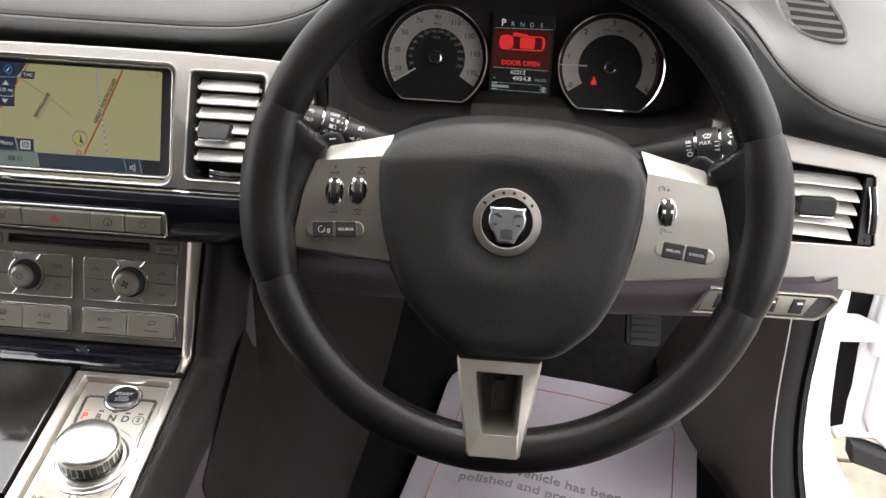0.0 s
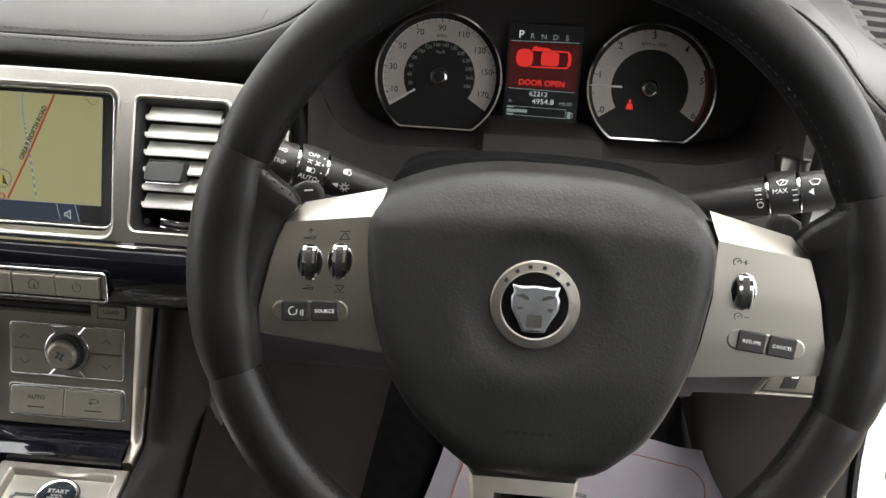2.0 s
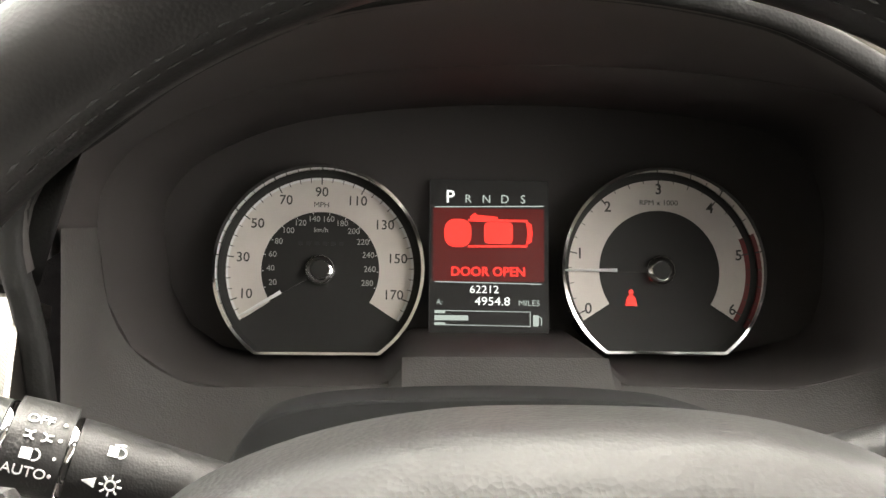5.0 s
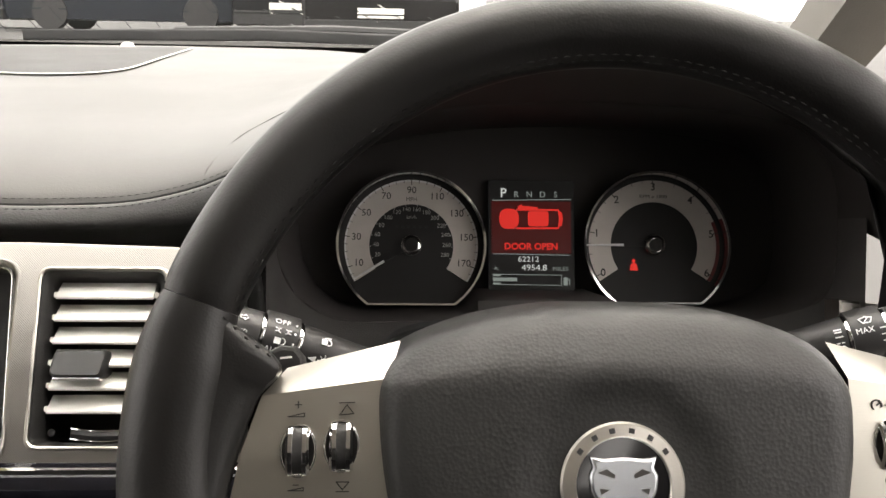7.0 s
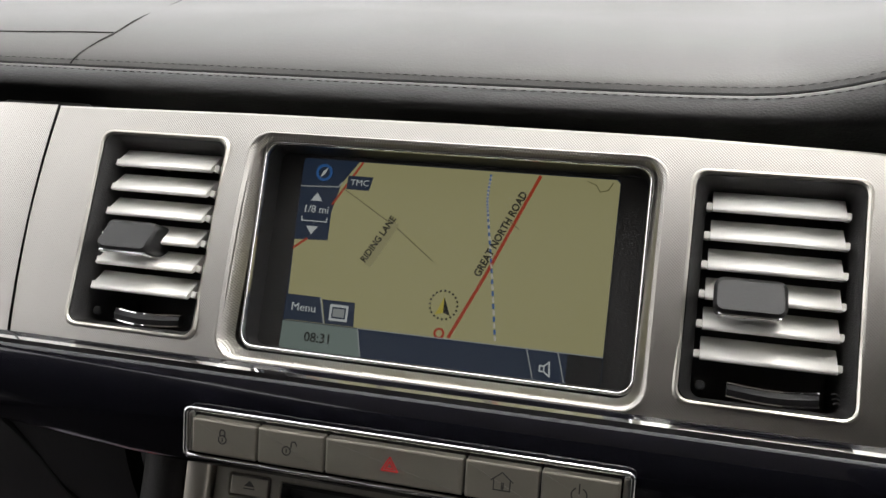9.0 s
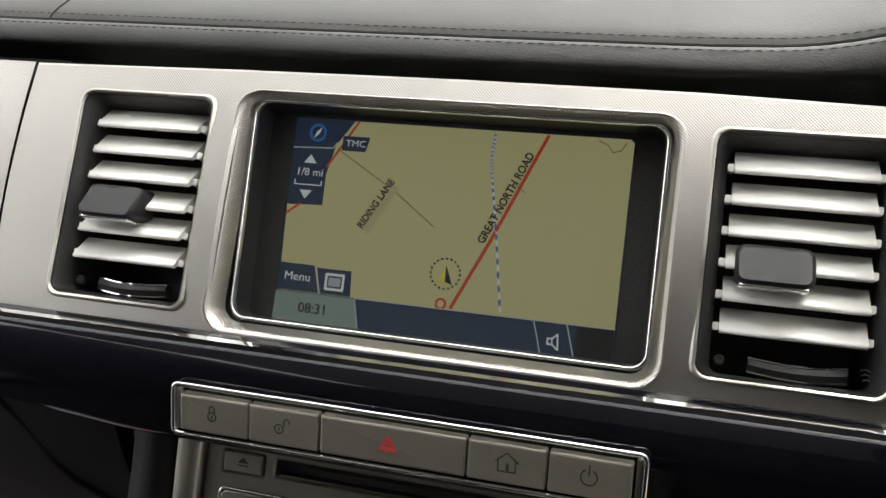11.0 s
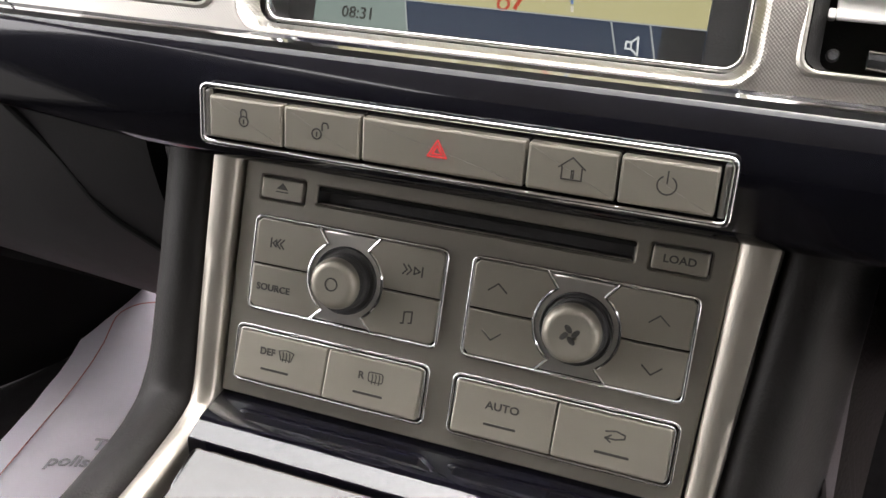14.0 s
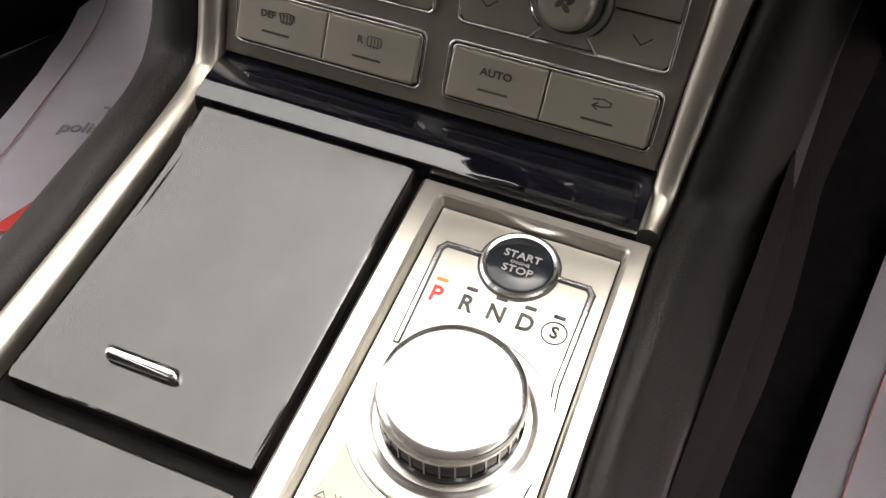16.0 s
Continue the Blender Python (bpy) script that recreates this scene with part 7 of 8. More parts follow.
profile_strip("dash_under_panel", -0.80, -0.160, [(0.14, 0.70), (0.30, 0.66), (0.50, 0.62)], MATT, "matt black panel under the passenger dash", "dash trim")
profile_strip("bulkhead", -0.85, 0.90, [(0.80, 1.16), (0.86, 0.90), (0.80, 0.50), (0.66, 0.34)], CARPET, "black carpeted bulkhead behind the pedals", "bulkhead", kind="structure")
profile_strip("footwell_liner", 0.13, 0.78, [(0.12, 0.812), (0.30, 0.83), (0.70, 0.85)], MATT, "matt black liner above the pedals", "dash trim")
profile_strip("dash_inner", 0.17, 0.78, [(0.012, 0.985), (0.010, 0.93), (-0.012, 0.890)], MATT, "dark dash panel behind the steering wheel", "dash trim", bend=lambda x: (0.02, 0.0))
profile_strip("dash_inner", 0.108, 0.235, [(-0.030, 0.958), (-0.010, 0.91), (0.02, 0.84), (0.06, 0.80)], MATT, "dark dash panel beside the climate controls", "dash trim")

knee.name = "panel"
sw = thing("knee_panel", Matrix.Identity(4), "mauve grey knee panel with a pewter row of switches", "dash trim")
knee.parent = sw
SWP = plane_at(0.63, -0.045, 0.883, 12)
def sw_part(name, bm, mat, parent, label=""):
    bmesh.ops.transform(bm, matrix=SWP, verts=bm.verts)
    return part(name, bm, mat, parent, label)
sw_o = [(-0.066, -0.012), (0.046, -0.011), (0.054, -0.006), (0.064, 0.009), (0.058, 0.0135), (-0.050, 0.0135)]
sw_i = [(-0.062, -0.0102), (0.044, -0.0092), (0.050, -0.005), (0.059, 0.008), (0.055, 0.0115), (-0.048, 0.0115)]
bm = bmesh.new()
frame_ring(bm, sw_o, sw_i, -0.002, 0.0026, 0.001)
sw_part("switch_frame", bm, PANEL, sw, "pewter frame")
bm = bmesh.new()
prism(bm, sw_i, -0.003, 0.0)
sw_part("switch_bezel", bm, RAMP, sw, "dark grey bezel")
bm = bmesh.new()
prism(bm, [(-0.058, -0.0085), (0.034, -0.0078), (0.045, 0.0100), (-0.050, 0.0100)], -0.002, 0.0008, 0.0005)
sw_part("switch_plate", bm, KEY, sw, "pewter switch plate")
for u in (-0.039, 0.004, 0.028):
    bm = bmesh.new()
    prism(bm, [(u - 0.0075, -0.0058), (u + 0.0040, -0.0058), (u + 0.0070, 0.0080), (u - 0.0035, 0.0080)], -0.001, 0.0016, 0.0006)
    k = sw_part("switch", bm, BLACK, sw, "small black switch")
    bm = bmesh.new()
    prism(bm, rr(u - 0.0005, u + 0.0045, 0.0030, 0.0050, 0.0006), 0.0012, 0.0024, 0.0004)
    sw_part("slider", bm, SLAT, k)

# ---- pedals ----
def pedal(x, y, z, w, h, label):
    t = thing("pedal", plane_at(x, y, z, 40), label, "pedal", group="pedals")
    bm = bmesh.new()
    prism(bm, rr(-w / 2, w / 2, -h / 2, h / 2, 0.008), -0.012, 0.0, 0.002)
    p = part("pad", bm, RUBBER, t, "ribbed grey rubber pad")
    for k in range(5):
        bm = bmesh.new()
        v = -h / 2 + h * (k + 0.5) / 5
        prism(bm, rr(-w / 2 + 0.006, w / 2 - 0.006, v - 0.004, v + 0.004, 0.002), -0.001, 0.0025, 0.001)
        part("rib", bm, BLACK, p)
    bm = bmesh.new()
    tube(bm, [(0, 0, -0.01), (0, 0.10, -0.06), (0, 0.20, -0.18), (0, 0.20, -0.50)], 0.008, 8)
    part("arm", bm, MATT, t)
pedal(0.612, 0.36, 0.590, 0.050, 0.050, "black rubber brake pedal under the dash")

# ---- floor, mats and side of the footwell ----
FLOOR = 0.36
bm = bmesh.new()
def floor_point(a, b):
    x, y = -0.86 + 1.72 * a, -2.0 + 2.75 * b
    z = FLOOR + 0.5 * max(0, y - 0.50) ** 1.3 + 0.004 * noise.noise(Vector((x * 9, y * 9, 0)))
    return (x, y, z)
grid_sheet(bm, 60, 80, floor_point)
floor = solid("floor", bm, CARPET, "black carpeted car floor", "floor", kind="structure", smooth=60)

def paper_mat(cx, cy, w, h, turn, label, seed, low=0.0, side=0.0, bend=0.0, red=(-0.152, -0.080, -0.13), slant=0.0):
    m = pose(cx, cy, FLOOR + 0.016, 0, 0, turn)
    t = thing("paper_floor_mat", m, label, "floor mat", group="paper floor mats")
    def height(x, y):
        v = Vector((x * 5 + seed, y * 5, seed))
        return 0.012 * noise.noise(v) + 0.005 * abs(noise.noise(v * 2.7)) + 0.16 * max(0, y - h * 0.30) ** 1.2
    def edge(a, b):
        x, y = (a - 0.5) * w, (b - 0.5) * h
        rnd = 0.045
        dx, dy = max(0, abs(x) - (w / 2 - rnd)), max(0, abs(y) - (h / 2 - rnd))
        if dx and dy:
            l = math.hypot(dx, dy)
            if l > rnd:
                x -= math.copysign(dx * (1 - rnd / l), x); y -= math.copysign(dy * (1 - rnd / l), y)
        return x, y
    bm = bmesh.new()
    grid_sheet(bm, 50, 60, lambda a, b: (*edge(a, b), height(*edge(a, b))))
    bmesh.ops.solidify(bm, geom=bm.faces[:], thickness=0.0008)
    part("sheet", bm, PAPER, t, "creased white paper", smooth=60)
    line = rr(-w / 2 + 0.035, w / 2 - 0.035, -h / 2 + 0.035, h / 2 - 0.035, 0.04, 6)
    dense = []
    for p, q in zip(line, line[1:] + line[:1]):
        for k in range(10):
            dense.append((p[0] + (q[0] - p[0]) * k / 10, p[1] + (q[1] - p[1]) * k / 10))
    bm = bmesh.new()
    tube(bm, [Vector((x, y, height(x, y) + 0.0014)) for x, y in dense], 0.0008, 4, closed=True)
    part("border_line", bm, PINK_INK, t, "thin red printed border")
    def text(body, size, u, v, mat=INK, wide=1.0):
        ob = letters("word", body, size, mat, t, u, v, 0.0, wide=wide, raise_by=0.0006, bold=0.0003)
        for vert in ob.data.vertices:
            vert.co.z += height(vert.co.x, vert.co.y) + 0.0016
        return ob
    text("This vehicle has been", 0.0235, side, 0.0 + low)
    text("polished and protected with", 0.0235, side, -0.027 + low)
    def block(a, b):
        x, y = red[2] + 0.26 * a - slant * (1 - b), low + red[0] + (red[1] - red[0]) * b
        return x, y, height(x, y) + 0.0018
    bm = bmesh.new()
    grid_sheet(bm, 16, 5, block)
    part("red_block", bm, RED_INK, t, "red printed block", smooth=60)
    bm = bmesh.new()
    for k in range(7):
        u, v = red[2] + 0.025 + 0.033 * k - 0.5 * slant, low + red[0] + 0.021
        grid_sheet(bm, 2, 2, lambda a, b: (u + 0.020 * a, v + 0.030 * b, height(u + 0.02 * a, v + 0.030 * b) + 0.0026))
    part("white_bars", bm, PAPER, t, "white printed bars")
    bm = bmesh.new()
    for x0, y0, ww, hh in ((-0.022, 0.045, 0.044, 0.010), (-0.014, 0.058, 0.028, 0.020), (-0.020, 0.080, 0.012, 0.014), (0.006, 0.080, 0.014, 0.012), (-0.010, 0.096, 0.020, 0.008)):
        grid_sheet(bm, 3, 3, lambda a, b: (side + x0 + ww * a, low + y0 + hh * b, height(side + x0 + ww * a, low + y0 + hh * b) + 0.0018))
    part("crest_shape", bm, INK, t, "small grey printed shape")
    for ob in t.children:
        for q in ob.data.vertices: q.co.x -= bend * max(0, 0.25 - q.co.y) ** 2
    return t


paper_mat(0.492, 0.215, 0.41, 0.56, -10, "creased white paper mat printed in grey and red, driver's floor", 1.3, 0.045)
paper_mat(-0.439, 0.363, 0.40, 0.60, 25, "creased white paper mat printed in grey and red, passenger's floor", 5.1, -0.036, 0.008, 0.4, (-0.190, -0.085, -0.074), 0.035)

# side trim, seal and painted sill on the driver's side
def upright(name, path, section, mat, label, category, kind="", group=""):
    bm = bmesh.new()
    sweep(bm, smooth_path([Vector(p) for p in path], 6), section, up=Vector((1, 0, 0)))
    return solid(name, bm, mat, label, category, smooth=50, kind=kind, group=group)


def along(pts, n=40):
    return evenly(smooth_path([Vector(p) for p in pts], 6), n)
def strips(bm, lines):
    rows = [[bm.verts.new(p) for p in l] for l in lines]
    for p, q in zip(rows, rows[1:]): bridge(bm, p, q, closed=False)
    return rows
KICK = along([(0.770, -0.60, 0.362), (0.772, 0.05, 0.362), (0.768, 0.20, 0.362), (0.755, 0.30, 0.362), (0.723, 0.375, 0.362), (0.700, 0.46, 0.362), (0.690, 0.60, 0.38)])
EDGE = along([(0.772, -0.60, 0.400), (0.772, 0.0, 0.405), (0.771, 0.10, 0.430), (0.770, 0.159, 0.474), (0.770, 0.203, 0.524), (0.770, 0.228, 0.587), (0.770, 0.245, 0.673), (0.766, 0.258, 0.80), (0.760, 0.262, 0.93)])
bm = bmesh.new()
strips(bm, [KICK, [p.lerp(q, 0.5) + Vector((-0.008, 0, 0.0)) for p, q in zip(KICK, EDGE)], EDGE, [p + Vector((0.012, 0.012, -0.004)) for p in EDGE]])
solid("footwell_side_trim", bm, material("warm_grey_trim", (0.20, 0.188, 0.175), 0.6, grain=0.4, grain_size=0.0012, mottle=0.1), "warm grey plastic trim on the footwell side", "side trim", smooth=50)
bm = bmesh.new()
strips(bm, [[Vector((-p.x, p.y, p.z)) for p in l] for l in (KICK, [p.lerp(q, 0.5) + Vector((-0.008, 0, 0.0)) for p, q in zip(KICK, EDGE)], EDGE, [p + Vector((0.03, 0.04, -0.004)) for p in EDGE])])
solid("footwell_side_trim", bm, MATT, "black plastic trim on the passenger's footwell side", "side trim", smooth=50)
OUT = along([(0.832, -0.60, 0.395), (0.832, 0.0, 0.400), (0.831, 0.13, 0.416), (0.830, 0.199, 0.444), (0.830, 0.248, 0.482), (0.830, 0.280, 0.553), (0.830, 0.290, 0.639), (0.829, 0.300, 0.78), (0.826, 0.305, 0.95)])
bm = bmesh.new()
strips(bm, [[p + Vector((0.002, 0.003, 0)) for p in EDGE], [p.lerp(q, 0.25) + Vector((-0.004, -0.006, 0.004)) for p, q in zip(EDGE, OUT)], [p.lerp(q, 0.55) + Vector((-0.004, -0.004, 0.004)) for p, q in zip(EDGE, OUT)], [p.lerp(q, 0.8) + Vector((0, 0.008, -0.004)) for p, q in zip(EDGE, OUT)], [p.lerp(q, 0.9) + Vector((-0.003, -0.004, 0.004)) for p, q in zip(EDGE, OUT)], OUT, [p + Vector((0.004, 0.03, -0.02)) for p in OUT]])
solid("door_seal", bm, MATT, "black rubber door seal round the opening", "door seal", smooth=50)
FAR = along([(0.940, -0.60, 0.400), (0.935, 0.0, 0.405), (0.925, 0.12, 0.415), (0.905, 0.215, 0.435), (0.880, 0.281, 0.478), (0.880, 0.327, 0.562), (0.880, 0.342, 0.619), (0.878, 0.355, 0.76), (0.874, 0.365, 0.95)])
bm = bmesh.new()
strips(bm, [[p + Vector((0.002, 0.012, -0.012)) for p in OUT], [p + Vector((0.003, 0.002, 0.0)) for p in OUT], [p.lerp(q, 0.5) + Vector((0, -0.006, 0.004)) for p, q in zip(OUT, FAR)], [p.lerp(q, 0.9) for p, q in zip(OUT, FAR)], FAR, [p + Vector((0.006, 0.03, -0.02)) for p in FAR], [p + Vector((0.0, 0.10, -0.10)) for p in FAR]])
solid("sill", bm, WHITE_PAINT, "white painted sill and door pillar", "car body", kind="structure", smooth=50)
bm = bmesh.new()
strips(bm, [along([(0.912, 0.405, 0.40), (0.916, 0.412, 0.50), (0.905, 0.42, 0.62), (0.905, 0.43, 0.95)], 12), along([(0.975, 0.43, 0.40), (0.965, 0.43, 0.50), (0.950, 0.43, 0.62), (0.945, 0.44, 0.95)], 12)])
bmesh.ops.solidify(bm, geom=bm.faces[:], thickness=0.01)
solid("hinge_gap_liner", bm, MATT, "black liner in the gap behind the door pillar", "car body", smooth=50, kind="structure")
# the opened door, swung out: its painted front edge, hinge and lower seal
door = thing("car_door", Matrix.Translation((0.95, 0.42, 0.0)), "white painted front door standing open", "car door")
def door_part(name, loop, y0, y1, mat, label="", bevel=0.004, parent=None):
    bm = bmesh.new()
    prism(bm, [(x - 0.95, z) for x, z in loop], y0, y1, bevel)
    bmesh.ops.transform(bm, matrix=pose(0, 0, 0, 90, 0, 0), verts=bm.verts)
    return part(name, bm, mat, parent or door, label, smooth=45)
shell = [(0.948, 0.98), (0.950, 0.640), (0.947, 0.543), (0.953, 0.470), (0.950, 0.452), (0.938, 0.436), (0.940, 0.391), (0.956, 0.366), (0.972, 0.372), (1.015, 0.372), (1.050, 0.345), (1.85, 0.330), (1.85, 0.98)]
door_part("shell", shell, -0.06, -0.004, WHITE_PAINT, "white painted door edge", 0.006)
door_part("rib", [(0.975, 0.60), (0.985, 0.42), (1.000, 0.39), (1.014, 0.42), (1.006, 0.60)], -0.006, 0.006, WHITE_PAINT, "pressed rib", 0.006)
door_part("hinge", [(0.890, 0.605), (0.890, 0.575), (0.905, 0.567), (0.990, 0.572), (0.990, 0.600), (0.950, 0.598), (0.930, 0.606)], 0.0, 0.022, WHITE_PAINT, "white painted hinge arm", 0.005)
bm = bmesh.new()
lathe(bm, [(0.020, 0.570 - 0.02), (0.020, 0.640), (0.015, 0.648), (0.002, 0.648)], n=24)
bmesh.ops.transform(bm, matrix=Matrix.Translation((0.026, -0.008, 0)), verts=bm.verts)
part("hinge_pin", bm, WHITE_PAINT, door, "round hinge boss", smooth=40)
door_part("lower_seal", [(0.977, 0.372), (0.984, 0.336), (1.050, 0.313), (1.80, 0.300), (1.80, 0.335), (1.045, 0.349)], -0.02, 0.012, RUBBER, "black rubber lower seal", 0.004)

# ---- windscreen, roof and the shell that closes the car ----
bm = bmesh.new()
def screen_point(a, b):
    x = -0.78 + 1.56 * a
    y0 = 0.98 - 0.30 * (x / 0.78) ** 2
    y1 = -0.27 - 0.10 * (x / 0.78) ** 2
    xx = x * (1 - 0.16 * b)
    return (xx, y0 + (y1 - y0) * b, 1.155 + 0.335 * b + 0.03 * math.sin(math.pi * b))
grid_sheet(bm, 36, 16, screen_point)
bmesh.ops.triangulate(bm, faces=bm.faces[:])
outer, rim_edges = bm.faces[:], [e for e in bm.edges if len(e.link_faces) == 1]
under = {v: bm.verts.new(v.co - Vector((0, 0, 0.005))) for v in bm.verts[:]}
for p in outer: bm.faces.new([under[v] for v in reversed(p.verts[:])])
for e in rim_edges: bm.faces.new([e.verts[0], e.verts[1], under[e.verts[1]], under[e.verts[0]]])
ws = solid("windscreen", bm, GLASS, "clear raked windscreen glass above the dash", "windscreen", kind="structure", smooth=0)
ws.visible_shadow = False
for s in (-1, 1):
    bm = bmesh.new()
    sweep(bm, [(s * 0.80, 0.68, 1.10), (s * 0.74, 0.28, 1.29), (s * 0.665, -0.34, 1.48), (s * 0.64, -0.9, 1.50)], [(-0.035, -0.03), (0.035, -0.03), (0.035, 0.03), (-0.035, 0.03)])
    solid("windscreen_pillar", bm, LINER, "pale lined windscreen pillar", "pillar", kind="structure", smooth=50)
bm = bmesh.new()
grid_sheet(bm, 16, 16, lambda a, b: (-0.66 + 1.32 * a, -0.28 - 1.7 * b, 1.49 + 0.025 * math.sin(math.pi * a)))
bmesh.ops.solidify(bm, geom=bm.faces[:], thickness=0.03)
solid("ceiling", bm, LINER, "pale fabric roof lining", "ceiling", kind="structure", smooth=60)
# added windowless walls, out of view, that keep rear light off the dash
bm = bmesh.new()
prism(bm, rr(-0.86, 0.86, 0.36, 1.52, 0.05), 0.0, 0.05)
solid("wall_rear", bm, SOFT, "plain dark wall added out of view to block light from behind", "wall", m=pose(0, -1.98, 0, 90, 0, 0), kind="structure")
bm = bmesh.new()
prism(bm, rr(-2.0, -0.62, 0.36, 1.52, 0.02), 0.0, 0.06)
solid("wall_left", bm, SOFT, "plain dark wall added out of view to block light from the rear side", "wall", m=pose(-0.84, 0, 0, 90, 0, 90), kind="structure")

bm = bmesh.new()
prism(bm, rr(0.62, 2.0, 0.36, 1.52, 0.02), 0.0, 0.06)
solid("wall_right", bm, SOFT, "plain dark wall added out of view to block light from the rear side", "wall", m=pose(0.84, 0, 0, 90, 0, -90), kind="structure")

# cowl, wiper and bonnet
bm = bmesh.new()
grid_sheet(bm, 24, 6, lambda a, b: (-0.80 + 1.6 * a, 0.80 + 0.20 * b - 0.26 * abs(2 * a - 1) ** 2.2, 1.160 - 0.004 * b))
solid("cowl", bm, MATT, "black cowl panel below the windscreen", "cowl", smooth=60)
bm = bmesh.new()
grid_sheet(bm, 24, 20, lambda a, b: (-0.82 + 1.64 * a, 1.02 + 0.95 * b - 0.22 * abs(2 * a - 1) ** 2.2 * (1 - b), 1.150 + 0.016 * math.sin(math.pi * a) - 0.10 * b ** 2))
solid("bonnet", bm, WHITE_PAINT, "white painted bonnet beyond the windscreen", "car body", smooth=60)
wiper = thing("windscreen_wiper", Matrix.Identity(4), "black windscreen wiper parked below the glass", "wiper")
bm = bmesh.new()
tube(bm, [(0.42, 0.98, 1.180), (0.20, 1.00, 1.186), (-0.05, 1.01, 1.180)], 0.008, 8)
part("arm", bm, BLACK, wiper)
bm = bmesh.new()
sweep(bm, [(0.40, 0.955, 1.170), (0.10, 0.985, 1.176), (-0.28, 1.000, 1.170)], rr(-0.008, 0.008, -0.008, 0.010, 0.003))
part("blade", bm, RUBBER, wiper)

# ---- outside: yard and parked cars ----
def yard(y):
    """The yard climbs ahead of the car, then eases off."""
    return 0.09 * max(0.0, min(y, 12.0) - 2.0) + 0.035 * max(0.0, min(y, 60.0) - 12.0)
def yard_point(a, b):
    y = 400 * (2 * b - 1) ** 3
    return (-400 + 800 * a, y, yard(y))
GROUND = material("worn_asphalt", (0.048, 0.047, 0.045), 0.95, grain=0.8, grain_size=0.012, mottle=0.25, mottle_size=0.5)
bm = bmesh.new()
grid_sheet(bm, 40, 160, yard_point)
solid("ground", bm, GROUND, "worn grey asphalt yard ground", "ground", kind="structure", smooth=60)
PAVER = material("weathered_paving", (0.20, 0.175, 0.135), 0.95, grain=0.9, grain_size=0.004, mottle=0.35, mottle_size=0.05)
pv = thing("pavement", Matrix.Translation((1.6, 0.5, 0.0)), "weathered buff paving beside the car", "pavement", kind="structure")
me = None
for i in range(6):
    for j in range(8):
        if me is None:
            bm = bmesh.new()
            prism(bm, rr(-0.145, 0.145, -0.145, 0.145, 0.012, 2), 0.002, 0.02, 0.006)
            first = part("paving_stone", bm, PAVER, pv)
            me = first.data
            first.location = (-0.75, -1.05, 0)
            continue
        ob = new("paving_stone", me)
        ob.parent, ob.location = pv, (-0.75 + 0.3 * i, -1.05 + 0.3 * j, 0.003 * noise.noise(Vector((i * 1.7, j * 2.3, 0))))

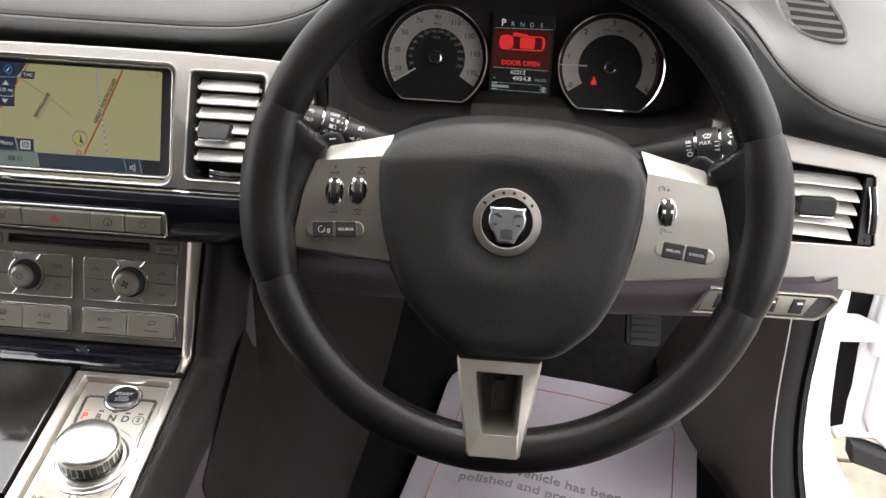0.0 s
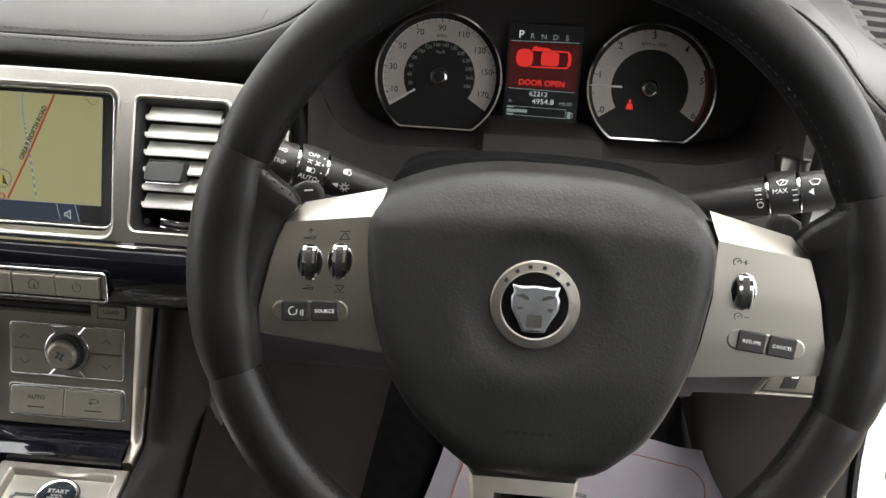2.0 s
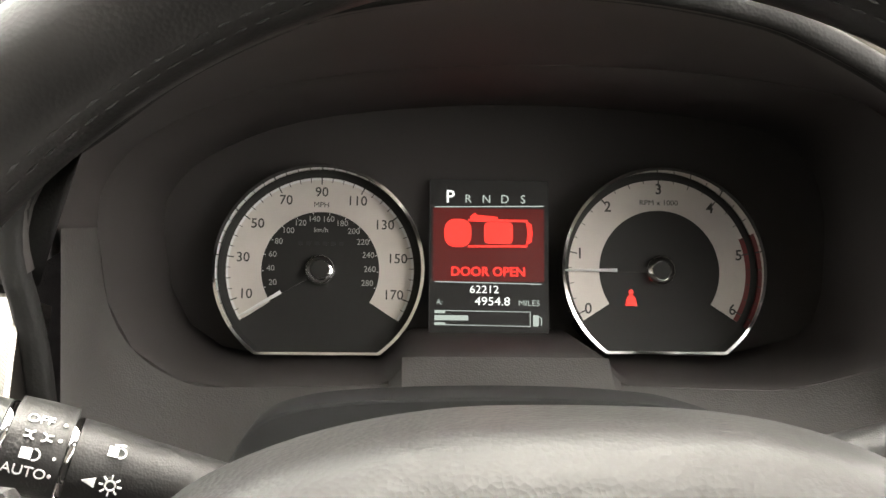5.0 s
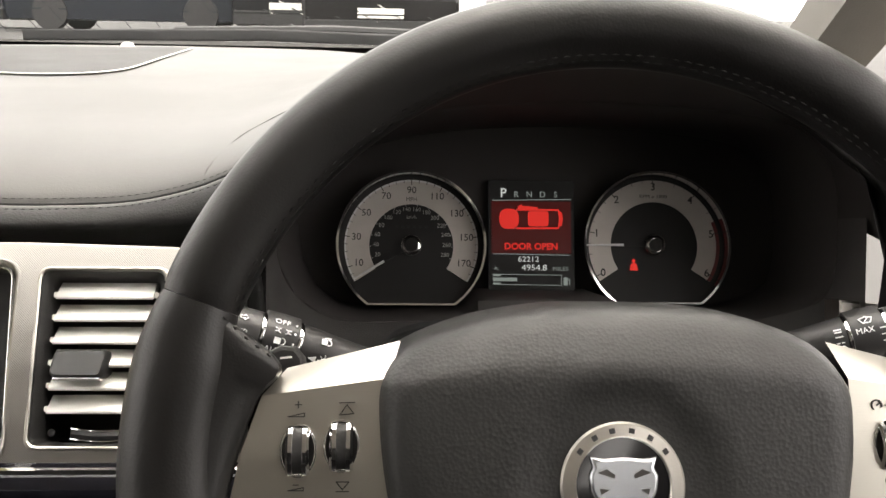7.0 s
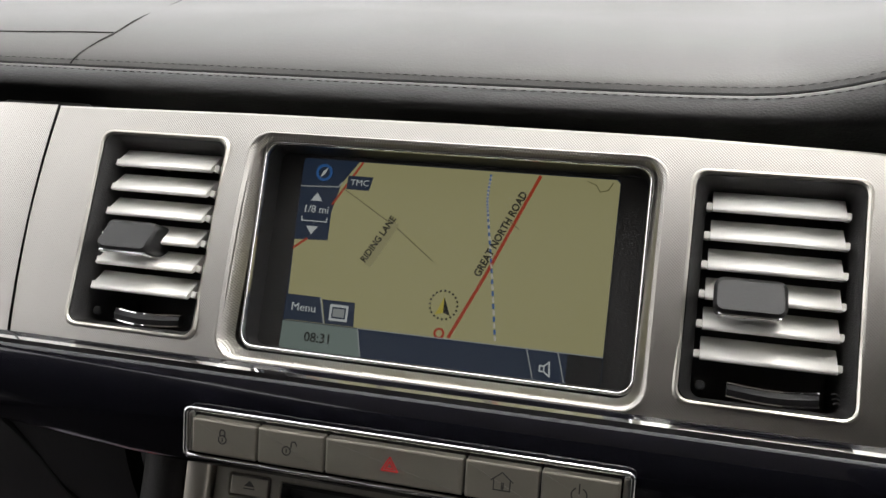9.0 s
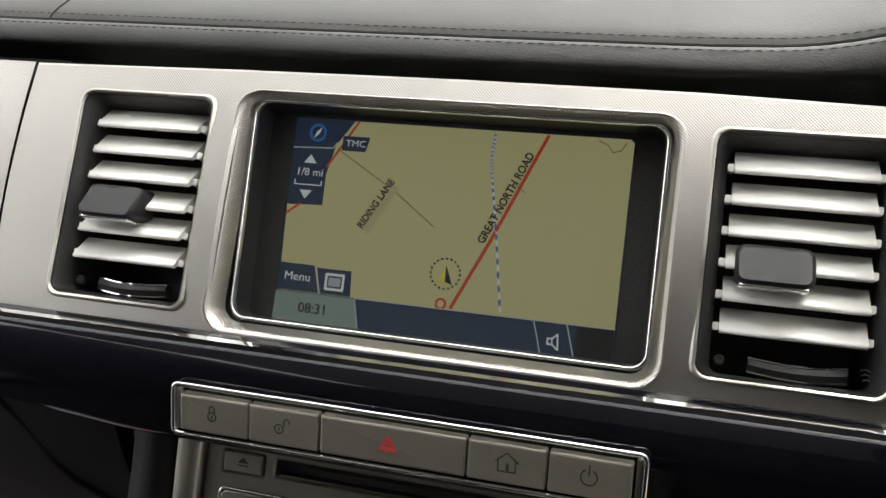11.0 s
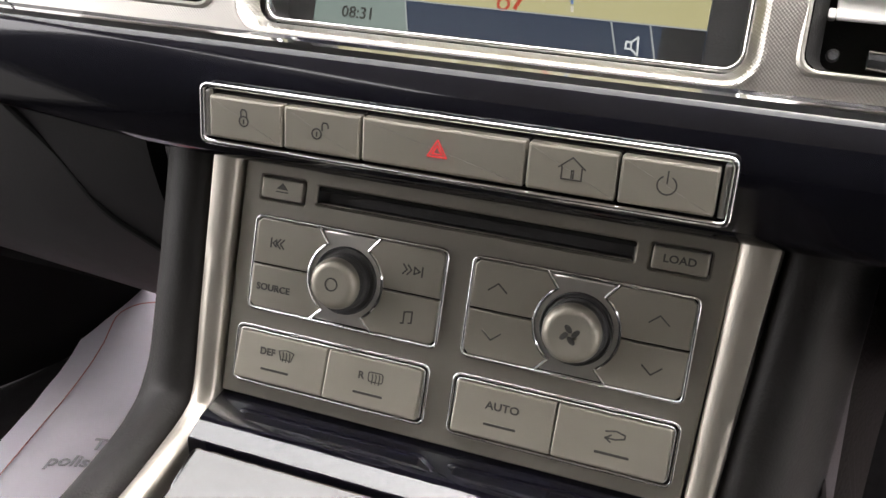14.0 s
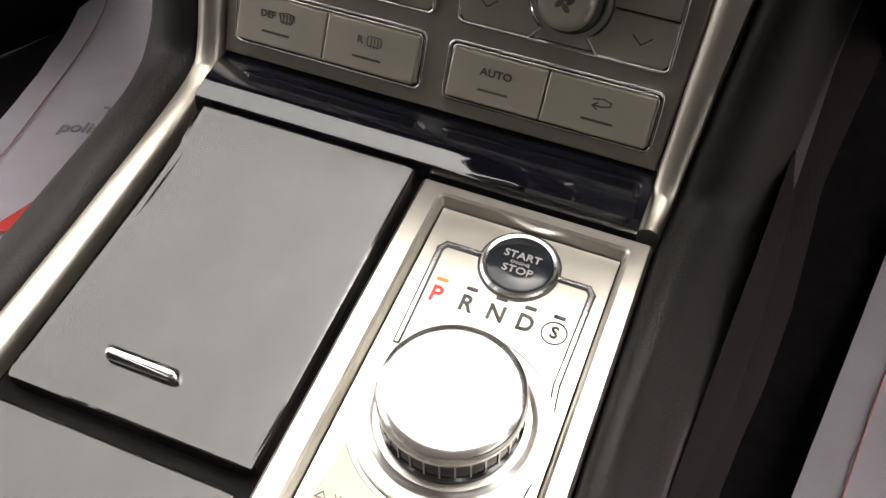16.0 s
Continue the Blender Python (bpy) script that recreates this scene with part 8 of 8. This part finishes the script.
GLASS_DARK = material("dark_car_glass", (0.02, 0.025, 0.028), 0.05, coat=0.5, mottle=0.1, mottle_size=0.5)
PLATE = material("yellow_white_plate", (0.75, 0.74, 0.68), 0.5, mottle=0.05)
def parked_car(x, y, turn, colour, label):
    paint = material("car_paint", colour, 0.3, spec=0.15, mottle=0.1, mottle_size=0.6)
    t = thing("parked_car", pose(x, y, yard(y), 0, 0, turn), label, "car", group="cars parked opposite")
    bm = bmesh.new()
    # side profile of the body (along local x), drawn out across
    prof = [(-2.15, 0.19), (-2.19, 0.30), (-2.2, 0.55), (-2.12, 0.80), (-1.3, 0.92), (1.1, 0.96), (2.0, 0.90), (2.2, 0.62), (2.19, 0.30), (2.15, 0.19)]
    rows = []
    for k, (yy, s) in enumerate(((-0.88, 0.94), (-0.84, 1.0), (0.84, 1.0), (0.88, 0.94))):
        rows.append([bm.verts.new((a * (1 if 0 < k < 3 else 0.97), yy, 0.28 + (b - 0.28) * s)) for a, b in prof])
    for p, q in zip(rows, rows[1:]): bridge(bm, p, q)
    bm.faces.new(rows[0][::-1]); bm.faces.new(rows[-1])
    bmesh.ops.recalc_face_normals(bm, faces=bm.faces[:])
    part("body", bm, paint, t, smooth=0)
    bm = bmesh.new()
    cab = [(-1.35, 0.92), (-0.75, 1.36), (0.65, 1.40), (1.55, 0.95)]
    rows = [[bm.verts.new((a, yy * (1.0 if b < 1.0 else 0.78), b)) for a, b in cab] for yy in (-0.80, 0.80)]
    bridge(bm, rows[0], rows[1]); bm.faces.new(rows[0][::-1]); bm.faces.new(rows[1])
    part("cabin_glass", bm, GLASS_DARK, t, "dark cabin glass", smooth=20)
    bm = bmesh.new()
    prism(bm, rr(-0.72, 0.62, -0.60, 0.60, 0.1), 1.375, 1.43, 0.02)
    part("roof", bm, paint, t)
    for wx in (-1.35, 1.35):
        for wy in (-0.80, 0.80):
            bm = bmesh.new()
            lathe(bm, [(0.22, -0.10), (0.31, -0.10), (0.325, -0.06), (0.325, 0.06), (0.31, 0.10), (0.22, 0.10)], n=28)
            bmesh.ops.transform(bm, matrix=pose(wx, wy, 0.325, 90, 0, 0), verts=bm.verts)
            wh = part("wheel", bm, BLACK, t, "black tyre")
            bm = bmesh.new()
            lathe(bm, [(0.225, -0.06), (0.225, 0.085), (0.20, 0.09), (0.19, 0.05), (0.05, 0.05), (0.04, 0.07)], n=28)
            for sp in range(5):
                a = 2 * math.pi * sp / 5
                m = Matrix.Rotation(a, 4, "Z")
                q = [m @ Vector(p) for p in ((0.03, -0.03, 0), (0.20, -0.018, 0), (0.20, 0.018, 0), (0.03, 0.03, 0))]
                prism(bm, [(p.x, p.y) for p in q], -0.085, 0.09)
            bmesh.ops.transform(bm, matrix=pose(wx, wy, 0.325, 90, 0, 0), verts=bm.verts)
            part("rim", bm, SLAT, wh, "pale alloy rim")
    bm = bmesh.new()
    prism(bm, rr(-0.26, 0.26, 0.42, 0.53, 0.01), 2.19, 2.215)
    bmesh.ops.transform(bm, matrix=pose(0, 0, 0, 90, 0, 90), verts=bm.verts)
    part("number_plate", bm, PLATE, t, "plain pale number plate")
    for z0, z1, d in ((0.17, 0.40, 2.185), (0.56, 0.62, 2.17)):
        bm = bmesh.new()
        prism(bm, rr(-0.85, 0.85, z0, z1, 0.03), d - 0.1, d + 0.025, 0.015)
        bmesh.ops.transform(bm, matrix=pose(0, 0, 0, 90, 0, 90), verts=bm.verts)
        part("bumper" if z0 < 0.5 else "grille", bm, BLACK, t, "black plastic trim")
    for s in (-1, 1):
        bm = bmesh.new()
        prism(bm, rr(s * 0.66 - 0.13, s * 0.66 + 0.13, 0.62, 0.76, 0.03), 2.05, 2.16, 0.02)
        bmesh.ops.transform(bm, matrix=pose(0, 0, 0, 90, 0, 90), verts=bm.verts)
        part("headlight", bm, GLASS_DARK, t, "dark glass headlight")
    return t


parked_car(-4.65, 17.8, 180, (0.014, 0.017, 0.022), "dark blue-grey parked car seen side on across the yard")
parked_car(-1.54, 17.2, -90, (0.010, 0.010, 0.011), "black parked car facing across the yard")
parked_car(0.10, 12.3, -90, (0.012, 0.011, 0.011), "black parked car with a pale plate, beside the other one")
parked_car(2.60, 13.0, -90, (0.011, 0.011, 0.012), "black parked car at the end of the row")
parked_car(-9.40, 17.4, 180, (0.016, 0.016, 0.018), "dark grey parked car at the far side of the yard")
